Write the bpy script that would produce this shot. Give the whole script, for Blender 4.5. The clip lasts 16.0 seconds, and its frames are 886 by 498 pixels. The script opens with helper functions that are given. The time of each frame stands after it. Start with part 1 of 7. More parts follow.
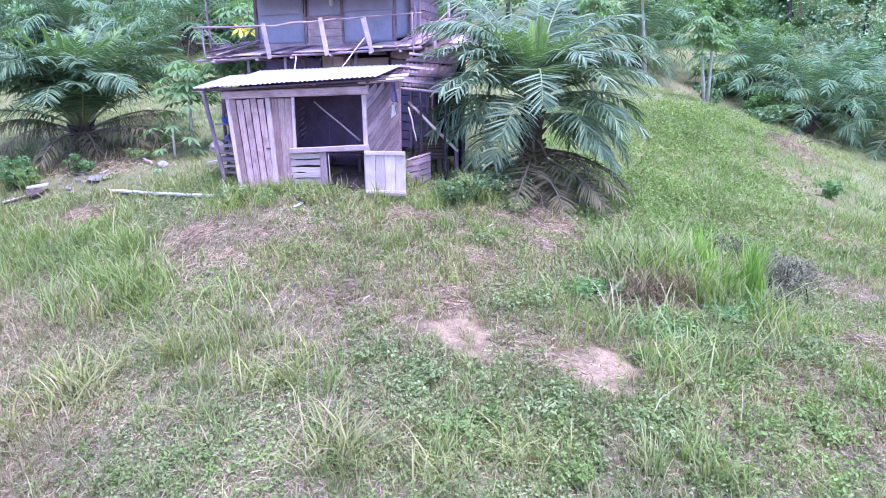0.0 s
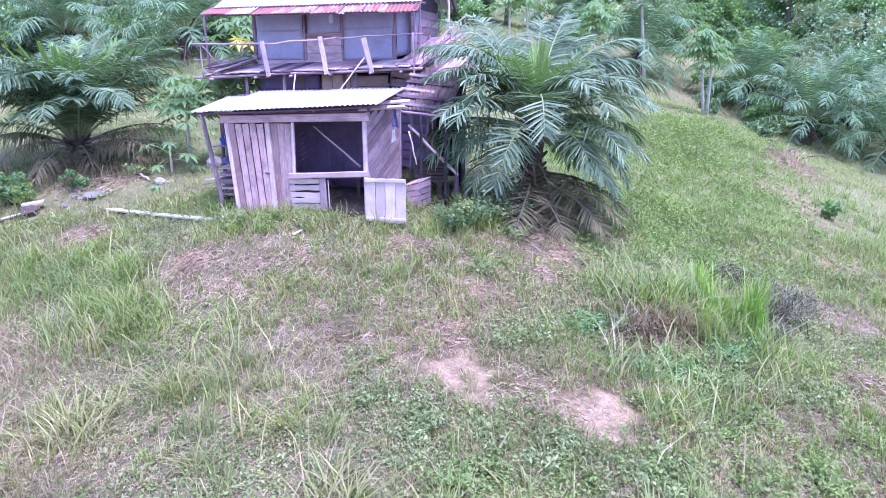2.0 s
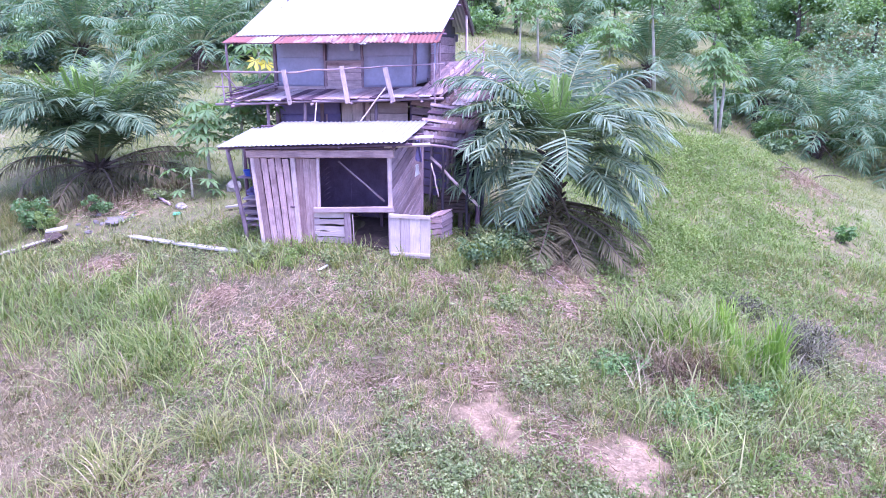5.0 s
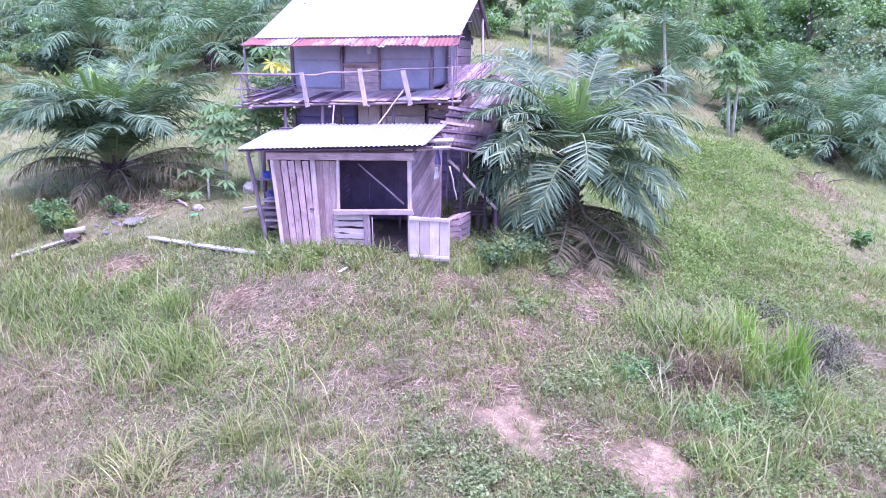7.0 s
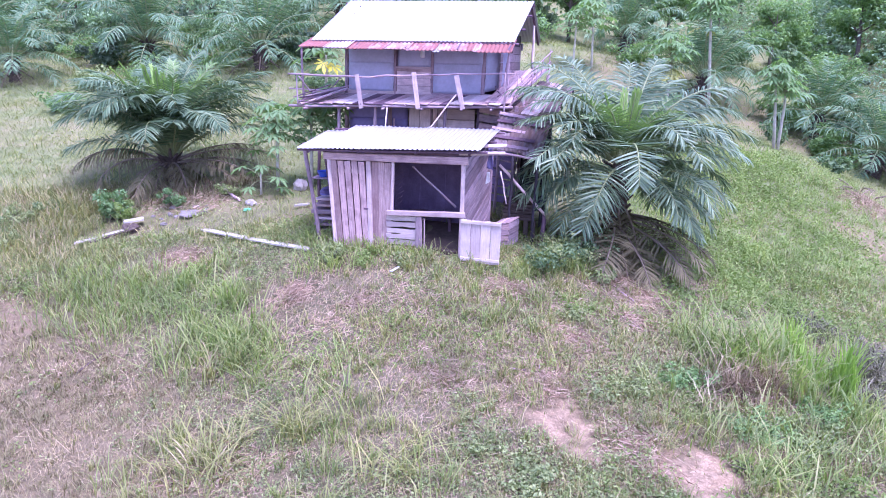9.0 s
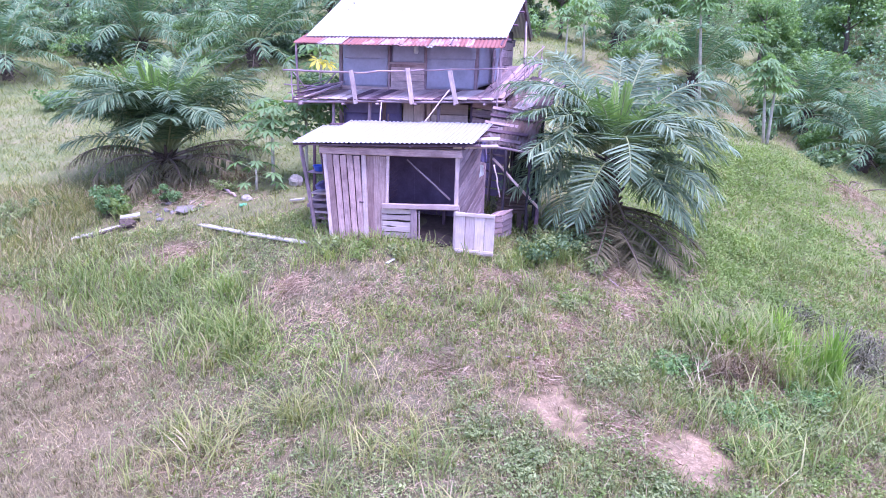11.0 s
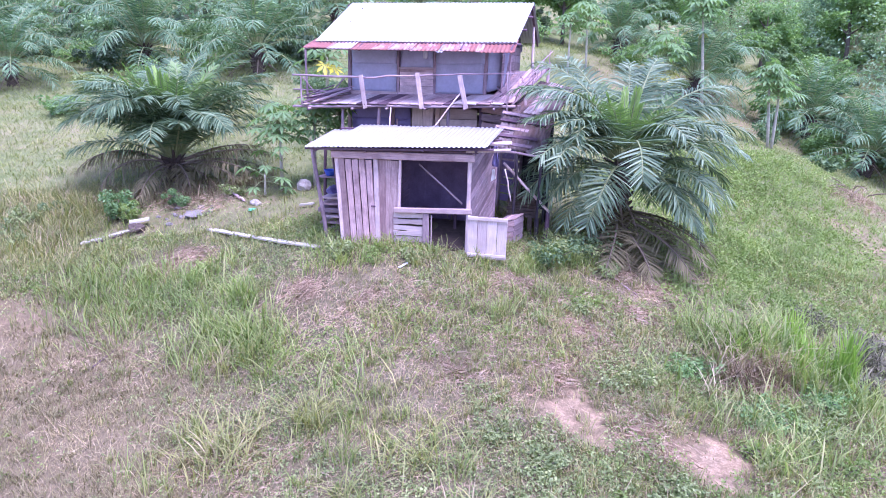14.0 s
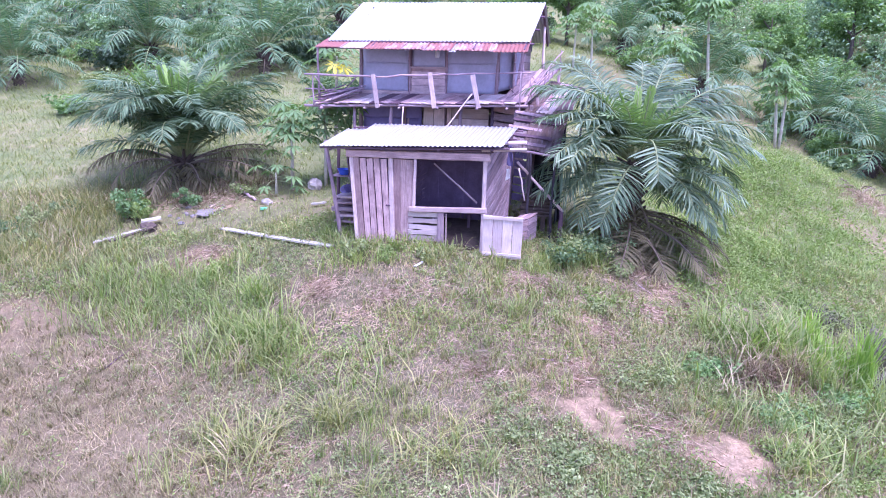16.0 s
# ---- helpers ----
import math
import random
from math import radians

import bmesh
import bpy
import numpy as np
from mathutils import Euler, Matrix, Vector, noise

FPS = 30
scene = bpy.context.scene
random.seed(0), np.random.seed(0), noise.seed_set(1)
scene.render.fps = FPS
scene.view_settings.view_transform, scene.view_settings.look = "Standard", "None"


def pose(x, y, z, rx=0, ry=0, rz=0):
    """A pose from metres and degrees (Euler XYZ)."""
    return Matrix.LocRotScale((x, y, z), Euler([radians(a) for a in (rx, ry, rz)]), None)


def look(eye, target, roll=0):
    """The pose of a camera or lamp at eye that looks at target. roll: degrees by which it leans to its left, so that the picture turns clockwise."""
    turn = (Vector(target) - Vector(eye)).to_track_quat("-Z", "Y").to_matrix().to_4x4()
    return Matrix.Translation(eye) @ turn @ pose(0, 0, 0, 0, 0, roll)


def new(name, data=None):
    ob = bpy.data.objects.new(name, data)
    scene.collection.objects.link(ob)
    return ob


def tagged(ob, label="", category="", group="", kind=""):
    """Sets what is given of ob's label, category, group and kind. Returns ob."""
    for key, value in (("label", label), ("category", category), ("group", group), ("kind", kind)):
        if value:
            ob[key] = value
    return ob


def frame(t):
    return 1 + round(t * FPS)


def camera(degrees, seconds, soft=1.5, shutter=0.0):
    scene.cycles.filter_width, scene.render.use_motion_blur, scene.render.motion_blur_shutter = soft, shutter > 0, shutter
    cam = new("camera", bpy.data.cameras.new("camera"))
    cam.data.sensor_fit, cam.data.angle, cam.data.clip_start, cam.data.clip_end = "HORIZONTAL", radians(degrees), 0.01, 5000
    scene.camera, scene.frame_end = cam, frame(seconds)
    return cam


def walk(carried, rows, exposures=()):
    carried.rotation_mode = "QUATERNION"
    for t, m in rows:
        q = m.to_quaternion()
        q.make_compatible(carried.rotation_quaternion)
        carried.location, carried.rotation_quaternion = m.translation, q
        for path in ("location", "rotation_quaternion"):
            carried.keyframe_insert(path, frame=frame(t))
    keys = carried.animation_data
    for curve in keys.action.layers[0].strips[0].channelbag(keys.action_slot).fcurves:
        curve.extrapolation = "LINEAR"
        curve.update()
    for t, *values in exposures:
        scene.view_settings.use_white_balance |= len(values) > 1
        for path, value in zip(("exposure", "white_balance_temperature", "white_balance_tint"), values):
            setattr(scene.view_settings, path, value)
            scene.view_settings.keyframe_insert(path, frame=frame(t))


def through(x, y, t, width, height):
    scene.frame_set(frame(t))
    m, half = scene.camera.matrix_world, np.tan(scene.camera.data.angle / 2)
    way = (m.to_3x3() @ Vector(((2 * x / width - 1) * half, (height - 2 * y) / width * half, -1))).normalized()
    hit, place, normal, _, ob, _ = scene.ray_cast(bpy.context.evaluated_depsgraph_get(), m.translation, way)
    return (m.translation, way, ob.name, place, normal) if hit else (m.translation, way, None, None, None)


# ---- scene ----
cam = camera(66.0, 16.0, soft=0.95)
PATH = [
    (0, (0.046, -0.023, 3.301), (0.188, 1.901, 2.776), -0.2),
    (0.5, (0.024, 0.062, 3.585), (0.173, 1.985, 3.054), 0.1),
    (1, (0.022, 0.141, 3.733), (0.171, 2.063, 3.199), 0.1),
    (1.5, (0.003, 0.228, 3.825), (0.155, 2.148, 3.288), 0.2),
    (2, (-0.044, 0.264, 3.996), (0.113, 2.182, 3.451), 0.4),
    (2.5, (-0.112, 0.308, 4.32), (0.047, 2.223, 3.768), 0.5),
    (3, (-0.202, 0.312, 4.554), (-0.042, 2.226, 3.996), 0.6),
    (3.5, (-0.284, 0.316, 4.689), (-0.125, 2.229, 4.13), 0.6),
    (4, (-0.364, 0.353, 4.775), (-0.207, 2.267, 4.216), 0.6),
    (6.5, (-0.752, 0.376, 4.858), (-0.61, 2.293, 4.306), 0.7),
    (7, (-0.83, 0.369, 4.859), (-0.691, 2.286, 4.308), 0.8),
    (7.5, (-0.878, 0.33, 4.872), (-0.743, 2.248, 4.321), 0.8),
    (8, (-1.154, 0.265, 4.923), (-1.075, 2.188, 4.376), 1.8),
    (8.5, (-1.276, 0.187, 4.979), (-1.211, 2.108, 4.426), 2.2),
    (9, (-1.353, 0.114, 4.984), (-1.293, 2.035, 4.431), 2.3),
    (11.5, (-1.389, -0.194, 4.883), (-1.307, 1.726, 4.328), 2.1),
    (12, (-1.38, -0.228, 4.886), (-1.302, 1.694, 4.339), 2.1),
    (12.5, (-1.421, -0.211, 4.916), (-1.343, 1.712, 4.37), 2.2),
    (13, (-1.509, -0.191, 4.908), (-1.429, 1.732, 4.363), 2.2),
    (13.5, (-1.617, -0.159, 4.876), (-1.533, 1.764, 4.333), 2.1),
    (14, (-1.714, -0.147, 4.851), (-1.628, 1.778, 4.312), 2.1),
    (14.5, (-1.817, -0.154, 4.854), (-1.728, 1.77, 4.317), 2.1),
    (15, (-1.879, -0.16, 4.853), (-1.79, 1.764, 4.316), 2.1),
    (15.5, (-1.928, -0.183, 4.811), (-1.84, 1.743, 4.278), 2.1),
    (16, (-2.074, -0.153, 4.809), (-1.985, 1.771, 4.272), 2.2),
]
walk(cam, [(t, look(eye, target, roll)) for t, eye, target, roll in PATH],
     exposures=[(0, 2.09, 5060, 37), (1.5, 2.1, 5060, 41), (3.5, 2.11, 5120, 48), (7, 2.09, 5180, 51), (9, 2.05, 5210, 51), (12.5, 2.03, 5250, 47), (16, 2.03, 5280, 48)])

# ==== place ====
# ---- light: hazy overcast daylight ----
world = bpy.data.worlds.new("sky")
scene.world = world
world.use_nodes = True
_wn = world.node_tree.nodes
_sky = _wn.new("ShaderNodeTexSky")
_sky.sky_type = "NISHITA"
_sky.sun_disc = False
_sky.sun_elevation = radians(71)
_sky.sun_rotation = radians(150)
_sky.dust_density = 2.0
_sky.air_density = 1.2
world.node_tree.links.new(_sky.outputs["Color"], _wn["Background"].inputs["Color"])
_wn["Background"].inputs["Strength"].default_value = 0.095
_sun = bpy.data.lights.new("sun", "SUN")
_sun.energy = 1.45
_sun.angle = radians(28)
_sun.color = (1.0, 0.98, 0.95)
sun = new("sun", _sun)
sun.matrix_world = look((4, -7, 24), (0, 0, 0))


# ---- materials ----
def nodes_of(name):
    m = bpy.data.materials.new(name)
    m.use_nodes = True
    nt = m.node_tree
    return m, nt, nt.nodes["Principled BSDF"]


def add(nt, kind, operation=None, **values):
    n = nt.nodes.new(kind)
    if operation:
        n.operation = operation
    for k, v in values.items():
        n.inputs[k].default_value = v
    return n


def ramp(nt, fac, stops):
    r = nt.nodes.new("ShaderNodeValToRGB")
    els = r.color_ramp.elements
    while len(els) < len(stops):
        els.new(0.5)
    for e, (p, c) in zip(els, stops):
        e.position = p
        e.color = (*c, 1)
    nt.links.new(fac, r.inputs[0])
    return r.outputs[0]


def mix(nt, fac, a, b, how="MIX"):
    n = nt.nodes.new("ShaderNodeMix")
    n.data_type = "RGBA"
    n.blend_type = how
    for sock, v in ((n.inputs[0], fac), (n.inputs[6], a), (n.inputs[7], b)):
        if isinstance(v, (int, float)):
            sock.default_value = v
        elif isinstance(v, tuple):
            sock.default_value = (*v, 1)
        else:
            nt.links.new(v, sock)
    return n.outputs[2]


def noise_at(nt, coord, scale, detail=4.0, rough=0.6, stretch=None):
    if stretch:
        mp = nt.nodes.new("ShaderNodeMapping")
        mp.inputs["Scale"].default_value = stretch
        nt.links.new(coord, mp.inputs["Vector"])
        coord = mp.outputs[0]
    n = add(nt, "ShaderNodeTexNoise", Scale=scale, Detail=detail, Roughness=rough)
    nt.links.new(coord, n.inputs["Vector"])
    return n.outputs["Fac"]


def bump(nt, bsdf, height, strength=0.3, distance=0.01):
    b = add(nt, "ShaderNodeBump", Strength=strength, Distance=distance)
    nt.links.new(height, b.inputs["Height"])
    nt.links.new(b.outputs[0], bsdf.inputs["Normal"])


def wood(name, dark, mid, light, rough=0.85):
    """Weathered sawn timber; the grain runs along the board by its UV in metres."""
    m, nt, b = nodes_of(name)
    uv = nt.nodes.new("ShaderNodeUVMap").outputs[0]
    info = nt.nodes.new("ShaderNodeObjectInfo")
    shift = add(nt, "ShaderNodeVectorMath", operation="ADD")
    comb = nt.nodes.new("ShaderNodeCombineXYZ")
    mul = add(nt, "ShaderNodeMath", operation="MULTIPLY")
    mul.inputs[1].default_value = 57.0
    nt.links.new(info.outputs["Random"], mul.inputs[0])
    for i in range(3):
        nt.links.new(mul.outputs[0], comb.inputs[i])
    nt.links.new(uv, shift.inputs[0])
    nt.links.new(comb.outputs[0], shift.inputs[1])
    at = shift.outputs[0]
    grain = noise_at(nt, at, 9.0, 6, 0.7, (0.35, 7.0, 1.0))
    stain = noise_at(nt, at, 2.2, 4, 0.6)
    soft = tuple(0.7 * a + 0.3 * b for a, b in zip(dark, mid))
    col = ramp(nt, grain, [(0.28, soft), (0.48, mid), (0.72, light)])
    tone = ramp(nt, info.outputs["Random"], [(0.0, (0.64, 0.6, 0.6)), (0.3, (0.86, 0.86, 0.84)), (0.65, (1.0, 0.98, 0.99)), (1.0, (1.16, 1.12, 1.1))])
    col = mix(nt, 1.0, col, tone, "MULTIPLY")
    col = mix(nt, ramp(nt, stain, [(0.46, (0, 0, 0)), (0.72, (0.7, 0.7, 0.7))]), col, dark)
    nt.links.new(col, b.inputs["Base Color"])
    b.inputs["Roughness"].default_value = rough
    b.inputs["Specular IOR Level"].default_value = 0.3
    bump(nt, b, grain, 0.5, 0.006)
    return m


def leafy(name, colours, rough=0.5, through=0.25, per_object=False, spec=0.4):
    """Leaves and blades; each one takes its own tone, a little light passes through."""
    m, nt, b = nodes_of(name)
    if per_object:
        r = nt.nodes.new("ShaderNodeObjectInfo").outputs["Random"]
    else:
        r = nt.nodes.new("ShaderNodeNewGeometry").outputs["Random Per Island"]
    n = len(colours)
    col = ramp(nt, r, [(i / max(1, n - 1), c) for i, c in enumerate(colours)])
    pos = nt.nodes.new("ShaderNodeTexCoord").outputs["Object"]
    patch = noise_at(nt, pos, 0.9, 3, 0.6)
    col = mix(nt, 1.0, col, ramp(nt, patch, [(0.3, (0.75, 0.78, 0.72)), (0.7, (1.2, 1.15, 1.1))]), "MULTIPLY")
    nt.links.new(col, b.inputs["Base Color"])
    b.inputs["Roughness"].default_value = rough
    b.inputs["Specular IOR Level"].default_value = spec
    tr = nt.nodes.new("ShaderNodeBsdfTranslucent")
    nt.links.new(mix(nt, 1.0, col, (1.3, 1.5, 0.6), "MULTIPLY"), tr.inputs["Color"])
    ms = nt.nodes.new("ShaderNodeMixShader")
    ms.inputs[0].default_value = through
    nt.links.new(b.outputs[0], ms.inputs[1])
    nt.links.new(tr.outputs[0], ms.inputs[2])
    nt.links.new(ms.outputs[0], nt.nodes["Material Output"].inputs["Surface"])
    return m


def plain(name, colour, rough=0.6, metal=0.0, vary=0.2, scale=4.0, bumpy=0.15):
    m, nt, b = nodes_of(name)
    pos = nt.nodes.new("ShaderNodeTexCoord").outputs["Object"]
    a = noise_at(nt, pos, scale, 5, 0.65)
    f = noise_at(nt, pos, scale * 9, 4, 0.6)
    lo = tuple(c * (1 - vary) for c in colour)
    hi = tuple(min(1, c * (1 + vary)) for c in colour)
    col = ramp(nt, a, [(0.3, lo), (0.7, hi)])
    col = mix(nt, 0.25, col, ramp(nt, f, [(0.35, lo), (0.65, hi)]))
    nt.links.new(col, b.inputs["Base Color"])
    b.inputs["Roughness"].default_value = rough
    b.inputs["Metallic"].default_value = metal
    bump(nt, b, f, bumpy, 0.004)
    return m


def sheet_metal(name, clean, rust, rusty, rough=0.4, metal=0.3):
    """Corrugated roofing; rusty says how much of it has turned (0 to 1)."""
    m, nt, b = nodes_of(name)
    uv = nt.nodes.new("ShaderNodeUVMap").outputs[0]
    info = nt.nodes.new("ShaderNodeObjectInfo")
    big = noise_at(nt, uv, 1.6, 5, 0.65, (1.0, 0.6, 1.0))
    streak = noise_at(nt, uv, 4.0, 5, 0.7, (1.1, 0.4, 1.0))
    s = add(nt, "ShaderNodeMath", operation="ADD")
    nt.links.new(big, s.inputs[0])
    nt.links.new(streak, s.inputs[1])
    s2 = add(nt, "ShaderNodeMath", operation="MULTIPLY_ADD")
    nt.links.new(info.outputs["Random"], s2.inputs[0])
    s2.inputs[1].default_value = 0.5 * rusty
    nt.links.new(s.outputs[0], s2.inputs[2])
    half = add(nt, "ShaderNodeMath", operation="MULTIPLY")
    half.inputs[1].default_value = 0.5
    nt.links.new(s2.outputs[0], half.inputs[0])
    mid = 0.72 - 0.3 * rusty
    mask = ramp(nt, half.outputs[0], [(mid - 0.06, (0, 0, 0)), (mid + 0.06, (1, 1, 1))])
    col = mix(nt, mask, clean, rust)
    fine = noise_at(nt, uv, 30, 4, 0.6)
    col = mix(nt, 0.35, col, mix(nt, 1.0, col, ramp(nt, fine, [(0.3, (0.6, 0.58, 0.6)), (0.7, (1.2, 1.2, 1.2))]), "MULTIPLY"))
    nt.links.new(col, b.inputs["Base Color"])
    b.inputs["Roughness"].default_value = rough
    b.inputs["Metallic"].default_value = metal
    bump(nt, b, fine, 0.1, 0.003)
    return m


M_WOOD = wood("weathered_wood", (0.178, 0.108, 0.118), (0.53, 0.363, 0.371), (0.752, 0.568, 0.565))
M_PALE = wood("pale_wood", (0.337, 0.233, 0.241), (0.683, 0.529, 0.536), (0.832, 0.691, 0.698))
M_DARK = wood("dark_wood", (0.0594, 0.0346, 0.0541), (0.158, 0.0978, 0.133), (0.267, 0.178, 0.226))
M_GREY = wood("grey_wood", (0.148, 0.103, 0.128), (0.356, 0.259, 0.295), (0.54, 0.412, 0.456))
M_CREAM = wood("cream_wood", (0.416, 0.318, 0.315), (0.733, 0.607, 0.61), (0.851, 0.738, 0.737))
M_STICK = wood("barkless_stick", (0.218, 0.144, 0.167), (0.455, 0.336, 0.384), (0.624, 0.485, 0.551))
M_BLEACHED = wood("bleached_plank", (0.27, 0.25, 0.215), (0.45, 0.425, 0.375), (0.58, 0.55, 0.49))
M_ZINC = sheet_metal("bright_zinc", (0.5, 0.495, 0.51), (0.41, 0.35, 0.36), 0.14, 0.5, 0.1)
M_ZINC_OLD = sheet_metal("dull_zinc", (0.4, 0.385, 0.425), (0.32, 0.28, 0.315), 0.22, 0.5, 0.15)
M_RED = sheet_metal("red_rust_sheet", (0.5, 0.4, 0.41), (0.27, 0.1, 0.088), 0.66, 0.6, 0.05)
M_PINK = sheet_metal("faded_red_sheet", (0.47, 0.39, 0.41), (0.29, 0.13, 0.12), 0.6, 0.6, 0.05)
M_TARP = plain("blue_grey_tarp", (0.42, 0.405, 0.53), 0.45, 0, 0.22, 1.4, 0.3)
M_TARP_DARK = plain("dark_blue_tarp", (0.16, 0.13, 0.30), 0.5, 0, 0.3, 2.0, 0.3)
# violet-dark tint standing for shade indoors and in covered spaces
M_SHADE_DIM = plain("dim_shade_boards", (0.18, 0.13, 0.225), 0.9, 0, 0.3, 3.0, 0.3)
# near black: shade under the roofs is put into the board colour
M_SHADE_DEEP = plain("deep_shade_boards", (0.045, 0.036, 0.05), 0.9, 0, 0.3, 3.0, 0.3)
M_BARK = plain("palm_bark", (0.09, 0.065, 0.055), 0.95, 0, 0.45, 7.0, 0.8)
M_TRUNK = plain("pale_trunk", (0.46, 0.43, 0.34), 0.85, 0, 0.3, 6.0, 0.5)
M_BROWN_TRUNK = plain("brown_trunk", (0.13, 0.10, 0.08), 0.9, 0, 0.35, 6.0, 0.5)
M_PALM = leafy("palm_leaf", [(0.075, 0.125, 0.076), (0.165, 0.25, 0.16), (0.32, 0.41, 0.28)], 0.52, 0.22, False, 0.38)
M_PALM_DEEP = leafy("deep_green_palm_leaf", [(0.06, 0.112, 0.062), (0.128, 0.212, 0.122), (0.25, 0.345, 0.212)], 0.58, 0.18, False, 0.26)
M_PALM_NEW = leafy("young_palm_leaf", [(0.27, 0.42, 0.12), (0.36, 0.5, 0.17)], 0.5, 0.3, True)
M_PALM_DEAD = leafy("dead_palm_leaf", [(0.105, 0.094, 0.054), (0.19, 0.168, 0.1), (0.145, 0.132, 0.079)], 0.8, 0.12, True, 0.2)
# separate tint for distant palms, with the haze put into the leaf colour
M_PALM_FAR = leafy("hazed_palm_leaf", [(0.085, 0.17, 0.098), (0.152, 0.262, 0.152), (0.255, 0.375, 0.235)], 0.6, 0.25, False, 0.25)
M_WEED_BRIGHT = leafy("bright_weed_leaf", [(0.185, 0.275, 0.092), (0.255, 0.345, 0.128), (0.325, 0.395, 0.168)], 0.75, 0.35, False, 0.1)
M_BROWN_STRAW = leafy("brown_straw", [(0.13, 0.095, 0.062), (0.24, 0.182, 0.12), (0.42, 0.34, 0.235)], 0.85, 0.1, False, 0.1)
M_RACHIS = plain("palm_rachis", (0.24, 0.28, 0.12), 0.5, 0, 0.25, 8.0, 0.2)
M_RACHIS_DEAD = plain("dead_rachis", (0.20, 0.15, 0.11), 0.8, 0, 0.25, 8.0, 0.2)
M_PAPAYA = leafy("papaya_leaf", [(0.12, 0.23, 0.10), (0.17, 0.29, 0.13), (0.23, 0.35, 0.17)], 0.5, 0.35)
M_YELLOW = leafy("yellow_leaf", [(0.36, 0.40, 0.14), (0.46, 0.46, 0.18), (0.5, 0.44, 0.12)], 0.5, 0.3)
M_TREE = leafy("tree_leaf", [(0.092, 0.16, 0.088), (0.15, 0.237, 0.128), (0.238, 0.332, 0.182)], 0.65, 0.3, False, 0.18)
M_TREE_LIGHT = leafy("light_tree_leaf", [(0.143, 0.25, 0.114), (0.22, 0.36, 0.158), (0.317, 0.45, 0.207)], 0.7, 0.35, False, 0.15)
M_TREE_BLUE = leafy("bluish_tree_leaf", [(0.075, 0.13, 0.09), (0.118, 0.18, 0.128), (0.165, 0.23, 0.165)], 0.65, 0.25, False, 0.18)
M_GRASS = leafy("green_grass", [(0.165, 0.197, 0.078), (0.243, 0.275, 0.118), (0.353, 0.345, 0.167), (0.460, 0.405, 0.235)], 0.6, 0.35, False, 0.25)
M_GRASS_TALL = leafy("tall_grass", [(0.161, 0.22, 0.078), (0.235, 0.32, 0.108), (0.342, 0.40, 0.167), (0.449, 0.43, 0.235)], 0.55, 0.4, False, 0.3)
M_GRASS_GOLD = leafy("yellowing_grass", [(0.235, 0.27, 0.098), (0.332, 0.345, 0.142), (0.460, 0.42, 0.216)], 0.6, 0.35, False, 0.25)
M_STRAW = leafy("dry_straw", [(0.25, 0.19, 0.128), (0.4, 0.318, 0.215), (0.57, 0.48, 0.34), (0.305, 0.225, 0.157)], 0.8, 0.15, False, 0.15)
M_WEED = leafy("weed_leaf", [(0.165, 0.22, 0.096), (0.265, 0.33, 0.152), (0.39, 0.44, 0.22)], 0.55, 0.3, False, 0.3)
M_DEADBUSH = leafy("dead_twigs", [(0.085, 0.084, 0.06), (0.17, 0.167, 0.12), (0.29, 0.28, 0.2)], 0.85, 0.05, False, 0.1)
M_PLASTIC_W = plain("white_plastic", (0.75, 0.74, 0.76), 0.4, 0, 0.08, 3.0, 0.2)
M_PLASTIC_B = plain("blue_plastic", (0.06, 0.12, 0.55), 0.35, 0, 0.15, 3.0, 0.1)
M_PLASTIC_G = plain("green_plastic", (0.1, 0.42, 0.22), 0.4, 0, 0.15, 3.0, 0.1)
M_PINKSTRAW = leafy("pinkish_litter", [(0.27, 0.185, 0.14), (0.43, 0.315, 0.24), (0.58, 0.46, 0.36), (0.36, 0.245, 0.195)], 0.85, 0.1, False, 0.1)
M_RUSTY = sheet_metal("old_rusty_sheet", (0.21, 0.165, 0.175), (0.13, 0.08, 0.075), 0.65, 0.7, 0.05)
M_PALM_MID = leafy("fresh_palm_leaf", [(0.14, 0.245, 0.09), (0.21, 0.32, 0.12)], 0.4, 0.2, True, 0.5)
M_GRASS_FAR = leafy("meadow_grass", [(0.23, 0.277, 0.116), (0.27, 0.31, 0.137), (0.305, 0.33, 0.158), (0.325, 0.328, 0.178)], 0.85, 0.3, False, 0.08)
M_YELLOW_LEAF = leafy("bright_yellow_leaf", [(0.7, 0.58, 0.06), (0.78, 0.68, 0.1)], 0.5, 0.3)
# paler than real leaves: haze over the hills is mixed into this tint
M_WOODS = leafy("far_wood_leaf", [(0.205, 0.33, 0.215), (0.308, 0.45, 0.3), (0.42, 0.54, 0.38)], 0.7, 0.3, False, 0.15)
M_OLIVE_STRAW = leafy("olive_straw", [(0.16, 0.143, 0.075), (0.245, 0.22, 0.122), (0.36, 0.315, 0.19)], 0.85, 0.15, False, 0.1)
M_BLADE = leafy("fresh_grass_blade", [(0.2, 0.33, 0.07), (0.29, 0.44, 0.1), (0.37, 0.5, 0.15)], 0.55, 0.4, False, 0.25)
M_SACK = plain("dusty_sacking", (0.42, 0.37, 0.34), 0.8, 0, 0.25, 6.0, 0.5)
M_STONE = plain("pale_stone", (0.21, 0.19, 0.18), 0.85, 0, 0.3, 5.0, 0.6)


# ---- shape helpers ----
TURN = 16.66
HOUSE = pose(0, 0, 0, 0, 0, -TURN)
_r = random.Random(7)


